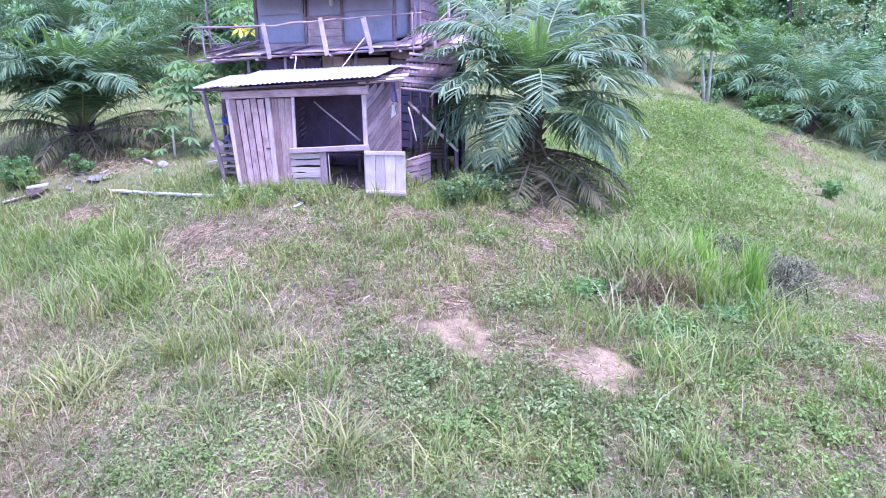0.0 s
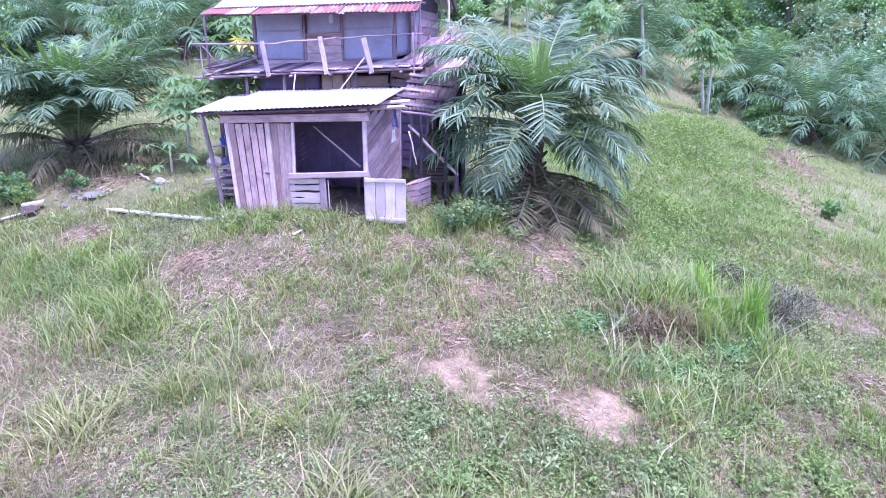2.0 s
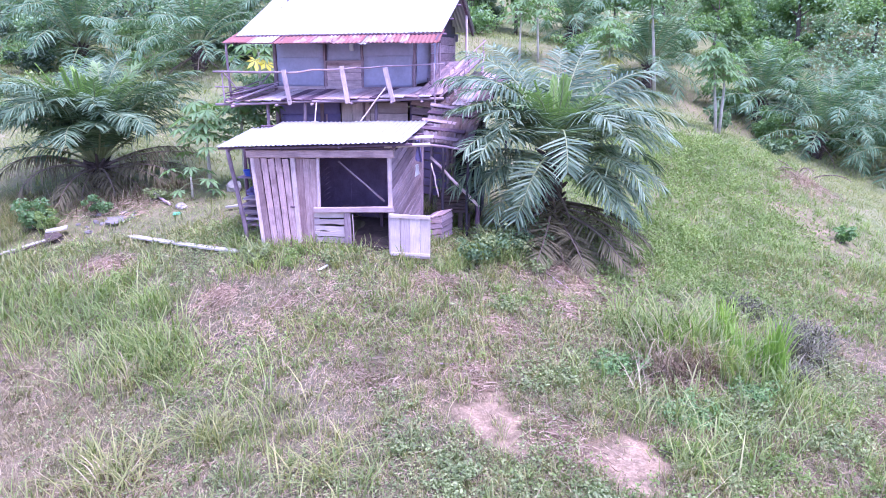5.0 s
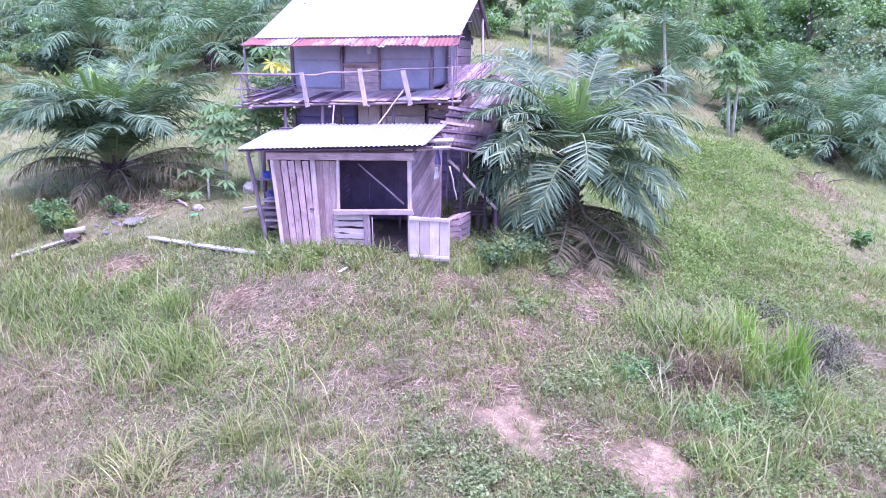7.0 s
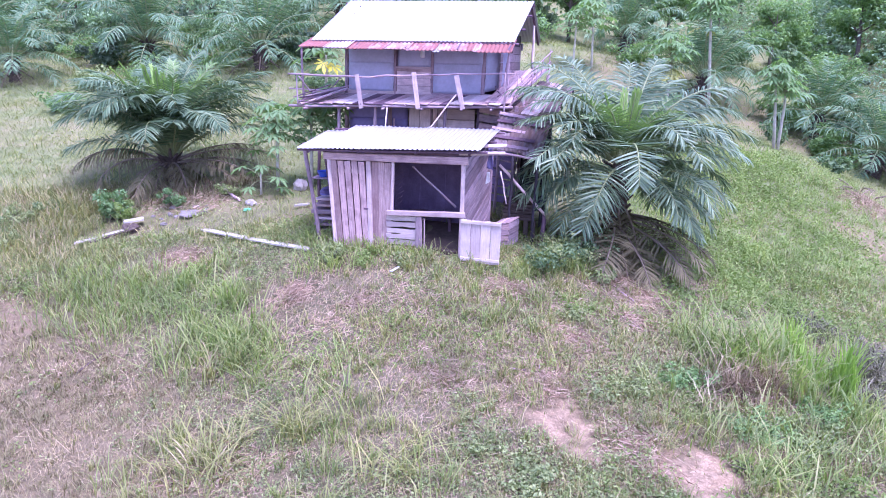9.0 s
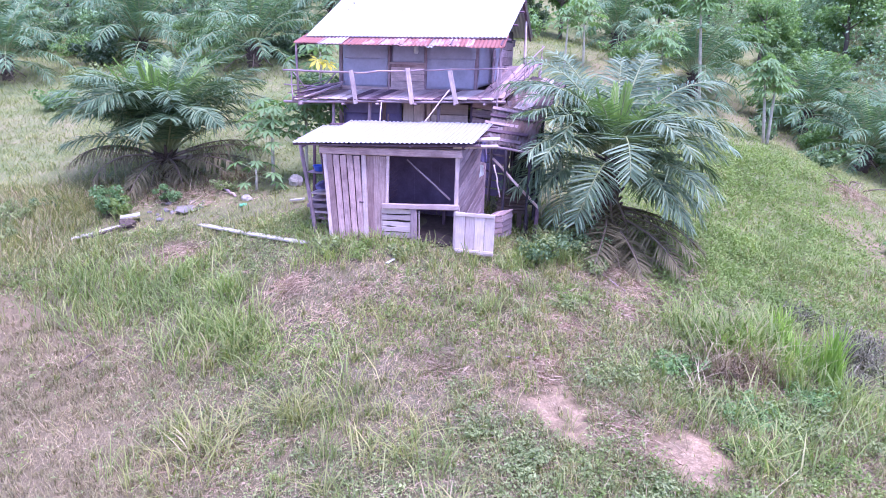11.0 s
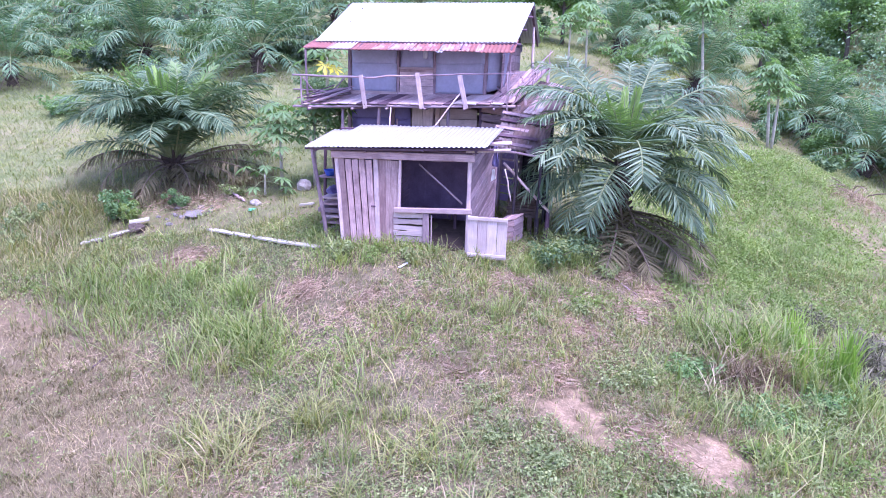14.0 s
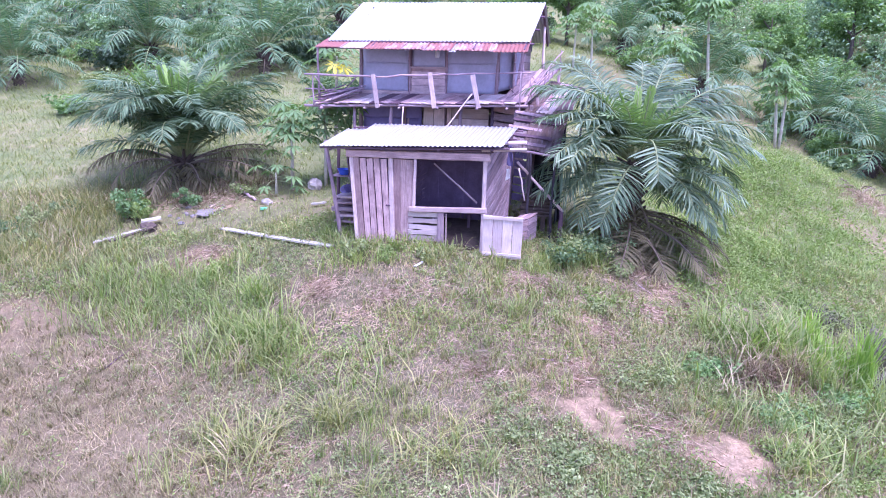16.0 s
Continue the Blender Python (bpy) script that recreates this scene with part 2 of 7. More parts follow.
def link_mesh(name, me, material, parent=None, label=""):
    ob = new(name, me)
    if material is not None and not me.materials:
        me.materials.append(material)
    if parent is not None:
        ob.parent = parent
        if parent.type == "EMPTY":
            ob.matrix_parent_inverse = Matrix.Translation(-Vector(parent["base"]))
    if label:
        ob["label"] = label
    return ob


def thing(name, label, category, base, frame_of=None, group=""):
    """An Empty at the thing's base. Its parts are given in the frame's own coordinates."""
    e = new(name)
    e.empty_display_size = 0.2
    e["base"] = tuple(base)
    e.matrix_world = (frame_of or Matrix()) @ Matrix.Translation(base)
    return tagged(e, label, category, group)


def fast_mesh(name, verts, tris):
    """A mesh of triangles from arrays."""
    me = bpy.data.meshes.new(name)
    verts, tris = np.asarray(verts, np.float32).reshape(-1, 3), np.asarray(tris, np.int32).reshape(-1, 3)
    me.vertices.add(len(verts))
    me.vertices.foreach_set("co", verts.ravel())
    me.loops.add(tris.size)
    me.loops.foreach_set("vertex_index", tris.ravel())
    me.polygons.add(len(tris))
    me.polygons.foreach_set("loop_start", np.arange(0, tris.size, 3, dtype=np.int32))
    me.update(calc_edges=True)
    return me


def quad_mesh(name, verts, quads, uvs=None, smooth=False):
    me = bpy.data.meshes.new(name)
    me.from_pydata([tuple(v) for v in verts], [], [tuple(q) for q in quads])
    if uvs is not None:
        layer = me.uv_layers.new(name="UVMap")
        flat = []
        for q in quads:
            for i in q:
                flat += uvs[i]
        layer.data.foreach_set("uv", flat)
    if smooth:
        me.polygons.foreach_set("use_smooth", [True] * len(me.polygons))
    me.update()
    return me


def board(name, a, b, width, thick, normal, material, parent, wany=0.06, bow=0.004, label="", rings=5):
    """A sawn board from a to b (its centre line), its wide face towards normal."""
    a, b, n = Vector(a), Vector(b), Vector(normal)
    axis = b - a
    length = axis.length
    axis.normalize()
    side = axis.cross(n).normalized()
    n = side.cross(axis).normalized()
    vs, uv, qs = [], [], []
    cut0, cut1 = _r.uniform(-0.012, 0.012), _r.uniform(-0.012, 0.012)
    bend, turn = _r.uniform(-bow, bow) * length, _r.uniform(-0.02, 0.02)
    for i in range(rings):
        s = i / (rings - 1)
        mid = a + axis * (s * length) + n * (bend * 4 * s * (1 - s))
        wl = width / 2 * (1 + _r.uniform(-wany, wany))
        wr = width / 2 * (1 + _r.uniform(-wany, wany))
        tw = turn * (s - 0.5)
        c = thick * 0.22
        for sw, sn in ((-wl + c, 0.5), (wr - c, 0.5), (wr, 0.5 - 0.2), (wr, -0.5), (-wl, -0.5), (-wl, 0.5 - 0.2)):
            end = 0.0
            if i == 0:
                end = cut0 * sw / (width / 2)
            elif i == rings - 1:
                end = cut1 * sw / (width / 2)
            vs.append(mid + side * sw + n * (sn * thick + tw * sw) + axis * end)
            uv.append((s * length, sw + sn * thick))
    for i in range(rings - 1):
        for k in range(6):
            j = (k + 1) % 6
            qs.append((i * 6 + k, i * 6 + j, i * 6 + 6 + j, i * 6 + 6 + k))
    e = (rings - 1) * 6
    qs += [(3, 2, 1, 0), (0, 5, 4, 3), (e, e + 1, e + 2, e + 3), (e + 3, e + 4, e + 5, e)]
    qs = [tuple(reversed(q)) for q in qs]
    return link_mesh(name, quad_mesh(name, vs, qs, uv), material, parent, label)


def tube(points, radii, sides=7):
    """Verts, quads and UVs of a tapered tube along points, closed at its ends."""
    vs, qs, uv = [], [], []
    run = 0.0
    pts = [Vector(p) for p in points]
    for i, p in enumerate(pts):
        d = (pts[min(i + 1, len(pts) - 1)] - pts[max(i - 1, 0)]).normalized()
        x = d.orthogonal().normalized() if i == 0 else (x - d * x.dot(d)).normalized()
        y = d.cross(x)
        run += (p - pts[i - 1]).length if i else 0.0
        for k in range(sides):
            t = 2 * math.pi * k / sides
            vs.append(p + (x * math.cos(t) + y * math.sin(t)) * radii[i])
            uv.append((run, k / sides * 0.3))
    for i in range(len(pts) - 1):
        for k in range(sides):
            j = (k + 1) % sides
            qs.append((i * sides + k, i * sides + j, i * sides + sides + j, i * sides + sides + k))
    e = (len(pts) - 1) * sides
    qs += [tuple(reversed(range(sides))), tuple(range(e, e + sides))]
    return vs, qs, uv


def pole(name, a, b, r0, r1, material, parent, wobble=0.02, label="", rings=6, sides=7):
    a, b = Vector(a), Vector(b)
    pts, rad = [], []
    for i in range(rings):
        s = i / (rings - 1)
        k = 0 if i in (0, rings - 1) else 1
        pts.append(a.lerp(b, s) + Vector([_r.uniform(-wobble, wobble) * k for _ in range(3)]))
        rad.append((r0 + (r1 - r0) * s) * _r.uniform(0.9, 1.1))
    return link_mesh(name, quad_mesh(name, *tube(pts, rad, sides), smooth=True), material, parent, label)


def corrugated(name, c00, c10, c01, c11, material, parent, pitch=0.11, depth=0.011, wav=0.01, label=""):
    """A corrugated sheet between four corners: c00, c10 along the eave, c01, c11 along the top."""
    c00, c10, c01, c11 = (Vector(c) for c in (c00, c10, c01, c11))
    nx = max(6, int((c10 - c00).length / pitch * 6))
    ny = 6
    n = (c10 - c00).cross(c01 - c00).normalized()
    w, h = (c10 - c00).length, (c01 - c00).length
    ph = [_r.uniform(0, 6.3) for _ in range(4)]
    vs, uv, qs = [], [], []
    for j in range(ny + 1):
        t = j / ny
        for i in range(nx + 1):
            s = i / nx
            p = c00.lerp(c10, s).lerp(c01.lerp(c11, s), t)
            warp = wav * (math.sin(3.1 * s * w + ph[0] + 2 * t) + math.sin(1.7 * s * w + ph[1] - 3 * t))
            vs.append(p + n * (depth * math.sin(2 * math.pi * s * w / pitch) + warp))
            uv.append((s * w, t * h))
    for j in range(ny):
        for i in range(nx):
            k = j * (nx + 1) + i
            qs.append((k, k + 1, k + nx + 2, k + nx + 1))
    me = quad_mesh(name, vs, qs, uv, smooth=True)
    ob = link_mesh(name, me, material, parent, label)
    so = ob.modifiers.new("thickness", "SOLIDIFY")
    so.thickness = 0.003
    return ob


# ---- ground ----
LAND = (0.44, 2.645, 0.873, 1.183, -0.561, -0.52, -1.493, 0.331, 0.78, -1.405, 0.26, -0.197, -0.124, 0.173, 0.254)
KNOLLS = ((-2.0, 15.3, 3.2, 0.889), (-9.0, 12.5, 3.5, -0.674), (8.5, 13.0, 3.5, -0.345), (12.5, 28.0, 4.5, 1.673),
          (-5.2, 11.5, 2.5, -0.374), (2.0, 11.0, 2.5, -0.139), (1.0, 25.0, 6.0, 0.355))


def ease(t):
    t = np.clip(t, 0, 1)
    return t * t * (3 - 2 * t)


def land(x, y):
    """The lie of the land: a bench on a slope, a spur to the right and wooded hills behind."""
    x, y = np.asarray(x, float), np.asarray(y, float)
    a, b = np.clip(x / 15, -2, 2), np.clip((y - 20) / 20, -1, 1.2)
    z, n = 0 * a, 0
    for i in range(5):
        for j in range(5 - i):
            z = z + LAND[n] * a**i * b**j
            n += 1
    for kx, ky, r, h in KNOLLS:
        z = z + h * np.exp(-((x - kx) ** 2 + (y - ky) ** 2) / (2 * r * r))
    return z + 26 * ease((y - 38) / 95) + 14 * ease((x - 20 + (y - 30) * 0.25) / 70)


def waves(x, y, f, seed):
    """Smooth random field, about -1 to 1."""
    rs = np.random.RandomState(seed)
    out = 0 * x
    for _ in range(7):
        t, k, p = rs.uniform(0, 6.28), rs.uniform(0.5, 1.6) * f, rs.uniform(0, 6.28)
        out = out + np.sin((x * np.cos(t) + y * np.sin(t)) * k + p)
    return out / 3.2


def rough_land(x, y):
    near = np.exp(-((x / 30) ** 2 + ((y - 10) / 30) ** 2))
    return land(x, y) + near * (0.035 * waves(x, y, 2.2, 3) + 0.02 * waves(x, y, 6.0, 4))


# Bare spots: x, y, half widths, how bare
SOIL = ((1.1, 9.85, 0.42, 0.74, 0.9), (3.15, 9.0, 0.52, 0.68, 0.92), (2.45, 10.3, 0.36, 0.32, 0.55), (2.1, 9.8, 0.5, 0.5, 0.4), (1.93, 11.85, 0.3, 0.3, 0.5), (-3.7, 9.4, 0.6, 0.4, 0.4), (-0.8, 11.0, 0.3, 0.25, 0.4),
        (-4.0, 13.8, 0.35, 0.4, 0.32), (-7.4, 16.5, 0.7, 0.45, 0.6), (-11.0, 14.6, 1.1, 0.9, 0.62), (-9.0, 12.8, 1.6, 1.4, 0.3))
WORN = ((15.2, 23.6, 0.9, 2.6, 0.5), (12.9, 20.3, 0.8, 2.2, 0.72), (11.4, 16.6, 0.7, 1.3, 0.7), (10.2, 14.2, 0.5, 0.8, 0.55), (-6.7, 20.2, 1.6, 1.2, 0.42), (-9.4, 18.9, 1.3, 0.8, 0.45), (-8.6, 21.2, 2.2, 1.0, 0.32), (-11.0, 23.5, 1.6, 1.0, 0.4), (0.2, 13.6, 2.2, 0.7, 0.35),
        (-3.2, 9.2, 1.0, 0.7, 0.3), (14.6, 21.0, 1.0, 1.6, 0.35), (-1.5, 18.6, 2.8, 1.8, 0.6), (1.9, 12.3, 0.5, 0.35, 0.5), (0.3, 11.6, 1.4, 0.9, 0.36), (-0.6, 10.9, 0.7, 0.4, 0.42), (-1.3, 12.0, 1.0, 0.7, 0.36), (13.4, 20.2, 0.5, 0.6, 0.5), (11.9, 18.4, 0.5, 0.7, 0.4), (9.6, 40.6, 1.6, 1.6, 0.6), (17.5, 38.0, 1.6, 4.0, 0.5))
BARE = SOIL + WORN


def dryness(x, y):
    """Trodden and withered towards the left foreground."""
    return ease((-(x + 4.5) + (10.5 - y) * 0.8 + 0.9 * waves(x, y, 0.7, 41)) / 3.5) * ease((17 - y) / 4) * ease((y - 0.5) / 5)


def bare(x, y):
    x, y = np.asarray(x, float), np.asarray(y, float)
    wx = x + 0.3 * waves(x, y, 2.2, 11) + 0.2 * waves(x, y, 7.0, 13) + 0.1 * waves(x, y, 19.0, 15)
    wy = y + 0.3 * waves(x, y, 2.2, 12) + 0.2 * waves(x, y, 7.0, 14) + 0.1 * waves(x, y, 19.0, 16)
    out = 0 * x
    for bx, by, rx, ry, k in BARE:
        d = ((wx - bx) / rx) ** 2 + ((wy - by) / ry) ** 2
        out = np.maximum(out, k * ease((3.3 - d) / 3.3))
    return out


def stretch_axis(lo, hi, step, far):
    mid = list(np.arange(lo, hi + step / 2, step))
    out, s, p = [], step, hi
    while p < far:
        s *= 1.22
        p += s
        out.append(p)
    left, s, p = [], step, lo
    while p > -far:
        s *= 1.22
        p -= s
        left.append(p)
    return np.array(left[::-1] + mid + out)


def make_ground():
    xs, ys = stretch_axis(-16, 19, 0.14, 900), stretch_axis(2, 30, 0.14, 900)
    gx, gy = np.meshgrid(xs, ys)
    z = rough_land(gx, gy)
    nx, ny = len(xs), len(ys)
    k = (np.arange(ny - 1)[:, None] * nx + np.arange(nx - 1)[None]).ravel()
    tris = np.concatenate([np.stack([k, k + 1, k + nx + 1], -1), np.stack([k, k + nx + 1, k + nx], -1)])
    me = fast_mesh("ground", np.stack([gx, gy, z], -1), tris)
    me.polygons.foreach_set("use_smooth", [True] * len(me.polygons))
    layer = me.attributes.new("soil", "FLOAT", "POINT")
    layer.data.foreach_set("value", bare(gx, gy).ravel().astype(np.float32))
    layer = me.attributes.new("worn", "FLOAT", "POINT")
    layer.data.foreach_set("value", np.clip(dryness(gx, gy), 0, 1).ravel().astype(np.float32))
    layer = me.attributes.new("lawn", "FLOAT", "POINT")
    layer.data.foreach_set("value", (0.85 * ease((gy - 16.5 + 0.25 * np.maximum(gx - 4, 0)) / 5)).ravel().astype(np.float32))
    m, nt, b = nodes_of("earth_and_turf")
    soil = add(nt, "ShaderNodeAttribute")
    soil.attribute_name = "soil"
    pos = nt.nodes.new("ShaderNodeTexCoord").outputs["Object"]
    big, mid_n, fine = noise_at(nt, pos, 0.35, 4, 0.6), noise_at(nt, pos, 2.4, 5, 0.65), noise_at(nt, pos, 26, 5, 0.7)
    turf = ramp(nt, mid_n, [(0.3, (0.08, 0.08, 0.042)), (0.5, (0.145, 0.133, 0.074)), (0.68, (0.235, 0.195, 0.128))])
    turf = mix(nt, ramp(nt, big, [(0.4, (0, 0, 0)), (0.65, (0.6, 0.6, 0.6))]), turf, (0.185, 0.165, 0.11))
    dirt = ramp(nt, fine, [(0.3, (0.335, 0.235, 0.152)), (0.55, (0.41, 0.3, 0.198)), (0.75, (0.46, 0.352, 0.242))])
    edge = add(nt, "ShaderNodeMath", operation="MULTIPLY_ADD")
    nt.links.new(mid_n, edge.inputs[0])
    edge.inputs[1].default_value = 0.9
    edge.inputs[2].default_value = -0.45
    tot = add(nt, "ShaderNodeMath", operation="ADD")
    nt.links.new(soil.outputs["Fac"], tot.inputs[0])
    nt.links.new(edge.outputs[0], tot.inputs[1])
    crumb = add(nt, "ShaderNodeMath", operation="MULTIPLY_ADD")
    nt.links.new(noise_at(nt, pos, 9.0, 5, 0.7), crumb.inputs[0])
    crumb.inputs[1].default_value = 0.9
    nt.links.new(tot.outputs[0], crumb.inputs[2])
    tot = add(nt, "ShaderNodeMath", operation="SUBTRACT")
    nt.links.new(crumb.outputs[0], tot.inputs[0])
    tot.inputs[1].default_value = 0.45
    mask = ramp(nt, tot.outputs[0], [(0.2, (0, 0, 0)), (1.2, (1, 1, 1))])
    pale = ramp(nt, tot.outputs[0], [(0.6, (0, 0, 0)), (1.4, (1, 1, 1))])
    dirt = mix(nt, pale, mix(nt, 1.0, dirt, (0.6, 0.58, 0.56), "MULTIPLY"), dirt)
    dirt = mix(nt, 0.8, dirt, mix(nt, 1.0, dirt, ramp(nt, noise_at(nt, pos, 5.5, 5, 0.65), [(0.32, (0.58, 0.56, 0.52)), (0.62, (1.06, 1.06, 1.06))]), "MULTIPLY"))
    lawn = add(nt, "ShaderNodeAttribute")
    lawn.attribute_name = "lawn"
    lawn_tone = mix(nt, ramp(nt, big, [(0.42, (0, 0, 0)), (0.6, (1, 1, 1))]), (0.82, 0.92, 0.8), (1.15, 1.04, 1.1))
    turf = mix(nt, lawn.outputs["Fac"], turf, mix(nt, 1.0, lawn_tone, ramp(nt, mid_n, [(0.3, (0.165, 0.2, 0.085)), (0.5, (0.225, 0.248, 0.115)), (0.7, (0.3, 0.288, 0.165))]), "MULTIPLY"))
    worn = add(nt, "ShaderNodeAttribute")
    worn.attribute_name = "worn"
    turf = mix(nt, worn.outputs["Fac"], turf, ramp(nt, fine, [(0.3, (0.125, 0.102, 0.06)), (0.7, (0.25, 0.205, 0.122))]))
    col = mix(nt, mask, turf, dirt)
    col = mix(nt, 0.5, col, mix(nt, 1.0, col, ramp(nt, fine, [(0.3, (0.55, 0.55, 0.55)), (0.7, (1.3, 1.3, 1.3))]), "MULTIPLY"))
    nt.links.new(col, b.inputs["Base Color"])
    b.inputs["Roughness"].default_value = 0.95
    b.inputs["Specular IOR Level"].default_value = 0.15
    bump(nt, b, fine, 0.6, 0.03)
    ob = link_mesh("ground", me, m)
    return tagged(ob, "sloping rough turf with bare pinkish earth patches", "ground", "", "structure")


ground = make_ground()


def zat(x, y):
    return float(rough_land(np.array(float(x)), np.array(float(y))))


def to_world(u, v, z=0.0):
    return HOUSE @ Vector((u, v, z))


def floor_uv(u, v):
    p = to_world(u, v)
    return zat(p.x, p.y)


# ---- shack with the open hatch ----
FV = 13.98


def lerp(a, b, t):
    return a + (b - a) * t


shack = thing("wooden_shack", "leaning weathered plank shack with corrugated shed roof and open hatch", "shack", (-6.35, 14.8, 0.45), HOUSE)
FRONT = (0, -1, 0)


def shack_front():
    # leaning corner post, plank door and the planks beside it
    board("corner_post", (-7.7, FV, 0.35), (-7.89, FV, 2.66), 0.1, 0.09, FRONT, M_PALE, shack)
    door = board("plank_door", (-7.57, FV - 0.03, 0.45), (-7.76, FV - 0.03, 2.56), 0.14, 0.026, FRONT, M_WOOD, shack, label="five upright weathered planks with gaps")
    for i in range(1, 5):
        top, low = -7.76 + i * 0.168, -7.57 + i * 0.16
        board("plank", (low, FV - 0.03 - 0.004 * (i % 2), 0.42 - 0.02 * i), (top, FV - 0.03, 2.57 + _r.uniform(-0.03, 0.015)), _r.uniform(0.132, 0.146), 0.026, FRONT,
              M_WOOD, door)
    board("batten", (-7.7, FV + 0.01, 0.8), (-6.85, FV + 0.01, 0.82), 0.09, 0.03, FRONT, M_WOOD, door)
    board("batten", (-7.84, FV + 0.01, 2.3), (-7.0, FV + 0.01, 2.33), 0.09, 0.03, FRONT, M_WOOD, door)
    board("latch", (-7.0, FV - 0.06, 1.5), (-6.9, FV - 0.06, 1.5), 0.04, 0.025, FRONT, M_DARK, door, label="small wooden turn latch")
    board("door_post", (-6.82, FV - 0.02, 0.4), (-6.92, FV - 0.02, 2.6), 0.11, 0.07, FRONT, M_PALE, shack)
    for top, low, w in ((-6.78, -6.7, 0.15), (-6.62, -6.56, 0.15), (-6.46, -6.42, 0.14)):
        board("plank", (low, FV + 0.015, 0.38), (top, FV + 0.015, 2.58), w, 0.024, FRONT, M_WOOD, shack)
    # window
    board("window_post", (-6.34, FV - 0.03, 1.5), (-6.33, FV - 0.03, 2.62), 0.06, 0.06, FRONT, M_PALE, shack)
    board("window_post", (-4.71, FV - 0.01, 0.35), (-4.73, FV - 0.01, 2.8), 0.085, 0.085, FRONT, M_PALE, shack)
    board("window_sill", (-6.43, FV - 0.07, 1.46), (-4.63, FV - 0.07, 1.58), 0.12, 0.075, FRONT, M_PALE, shack)
    board("top_beam", (-7.98, FV - 0.055, 2.64), (-4.62, FV - 0.055, 2.77), 0.17, 0.07, FRONT, M_WOOD, shack)
    board("wall_plate", (-8.2, FV - 0.09, 2.755), (-4.55, FV - 0.09, 2.9), 0.05, 0.06, FRONT, M_DARK, shack)
    pole("diagonal_stick", (-5.98, FV + 0.3, 2.5), (-4.92, FV + 0.22, 1.68), 0.018, 0.024, M_STICK, shack, 0.008)
    # torn wire and sticks beside the window
    for k in range(9):
        z = 1.62 + k * 0.11
        pole("lath", (-6.3, FV + 0.05, z), (-6.14 + _r.uniform(-0.03, 0.03), FV + 0.1, z + 0.12), 0.005, 0.004, M_DARK, shack, 0.004, rings=3, sides=5)
    # low plank wall and hatch opening
    for k in range(7):
        z = 0.48 + k * 0.142
        board("plank", (-6.46 + _r.uniform(-0.02, 0.02), FV - 0.012 * (k % 2), z + _r.uniform(-0.02, 0.02)),
              (-5.7, FV - 0.012 * (k % 2), z + 0.03 + _r.uniform(-0.025, 0.025)), _r.uniform(0.105, 0.125), 0.024, FRONT, M_CREAM, shack, wany=0.24)
    board("hatch_post", (-5.66, FV - 0.05, 0.3), (-5.69, FV - 0.05, 1.5), 0.145, 0.05, FRONT, M_GREY, shack)
    pole("hinge_stick", (-5.54, FV - 0.06, 0.6), (-5.56, FV - 0.06, 1.42), 0.014, 0.012, M_PALE, shack, 0.004)
    # hatch, swung open to the side
    hatch = board("hatch_door", (-4.55, FV - 0.24, 0.6), (-4.56, FV - 0.24, 1.53), 0.215, 0.025, FRONT, M_CREAM, shack, label="open hatch of pale upright boards")
    for i, (u, w) in enumerate(((-4.33, 0.205), (-4.115, 0.215), (-3.89, 0.215))):
        board("plank", (u, FV - 0.24 - 0.004 * (i % 2), 0.59), (u, FV - 0.24, 1.53), w, 0.025, FRONT, M_CREAM, hatch, wany=0.02)
    board("batten", (-4.66, FV - 0.275, 1.485), (-3.78, FV - 0.275, 1.495), 0.07, 0.018, FRONT, M_CREAM, hatch)
    board("batten", (-4.65, FV - 0.275, 0.665), (-3.78, FV - 0.275, 0.675), 0.06, 0.018, FRONT, M_CREAM, hatch)
    pole("hatch_stake", (-4.28, FV - 0.2, 0.1), (-4.28, FV - 0.2, 0.75), 0.02, 0.018, M_DARK, shack, 0.004)


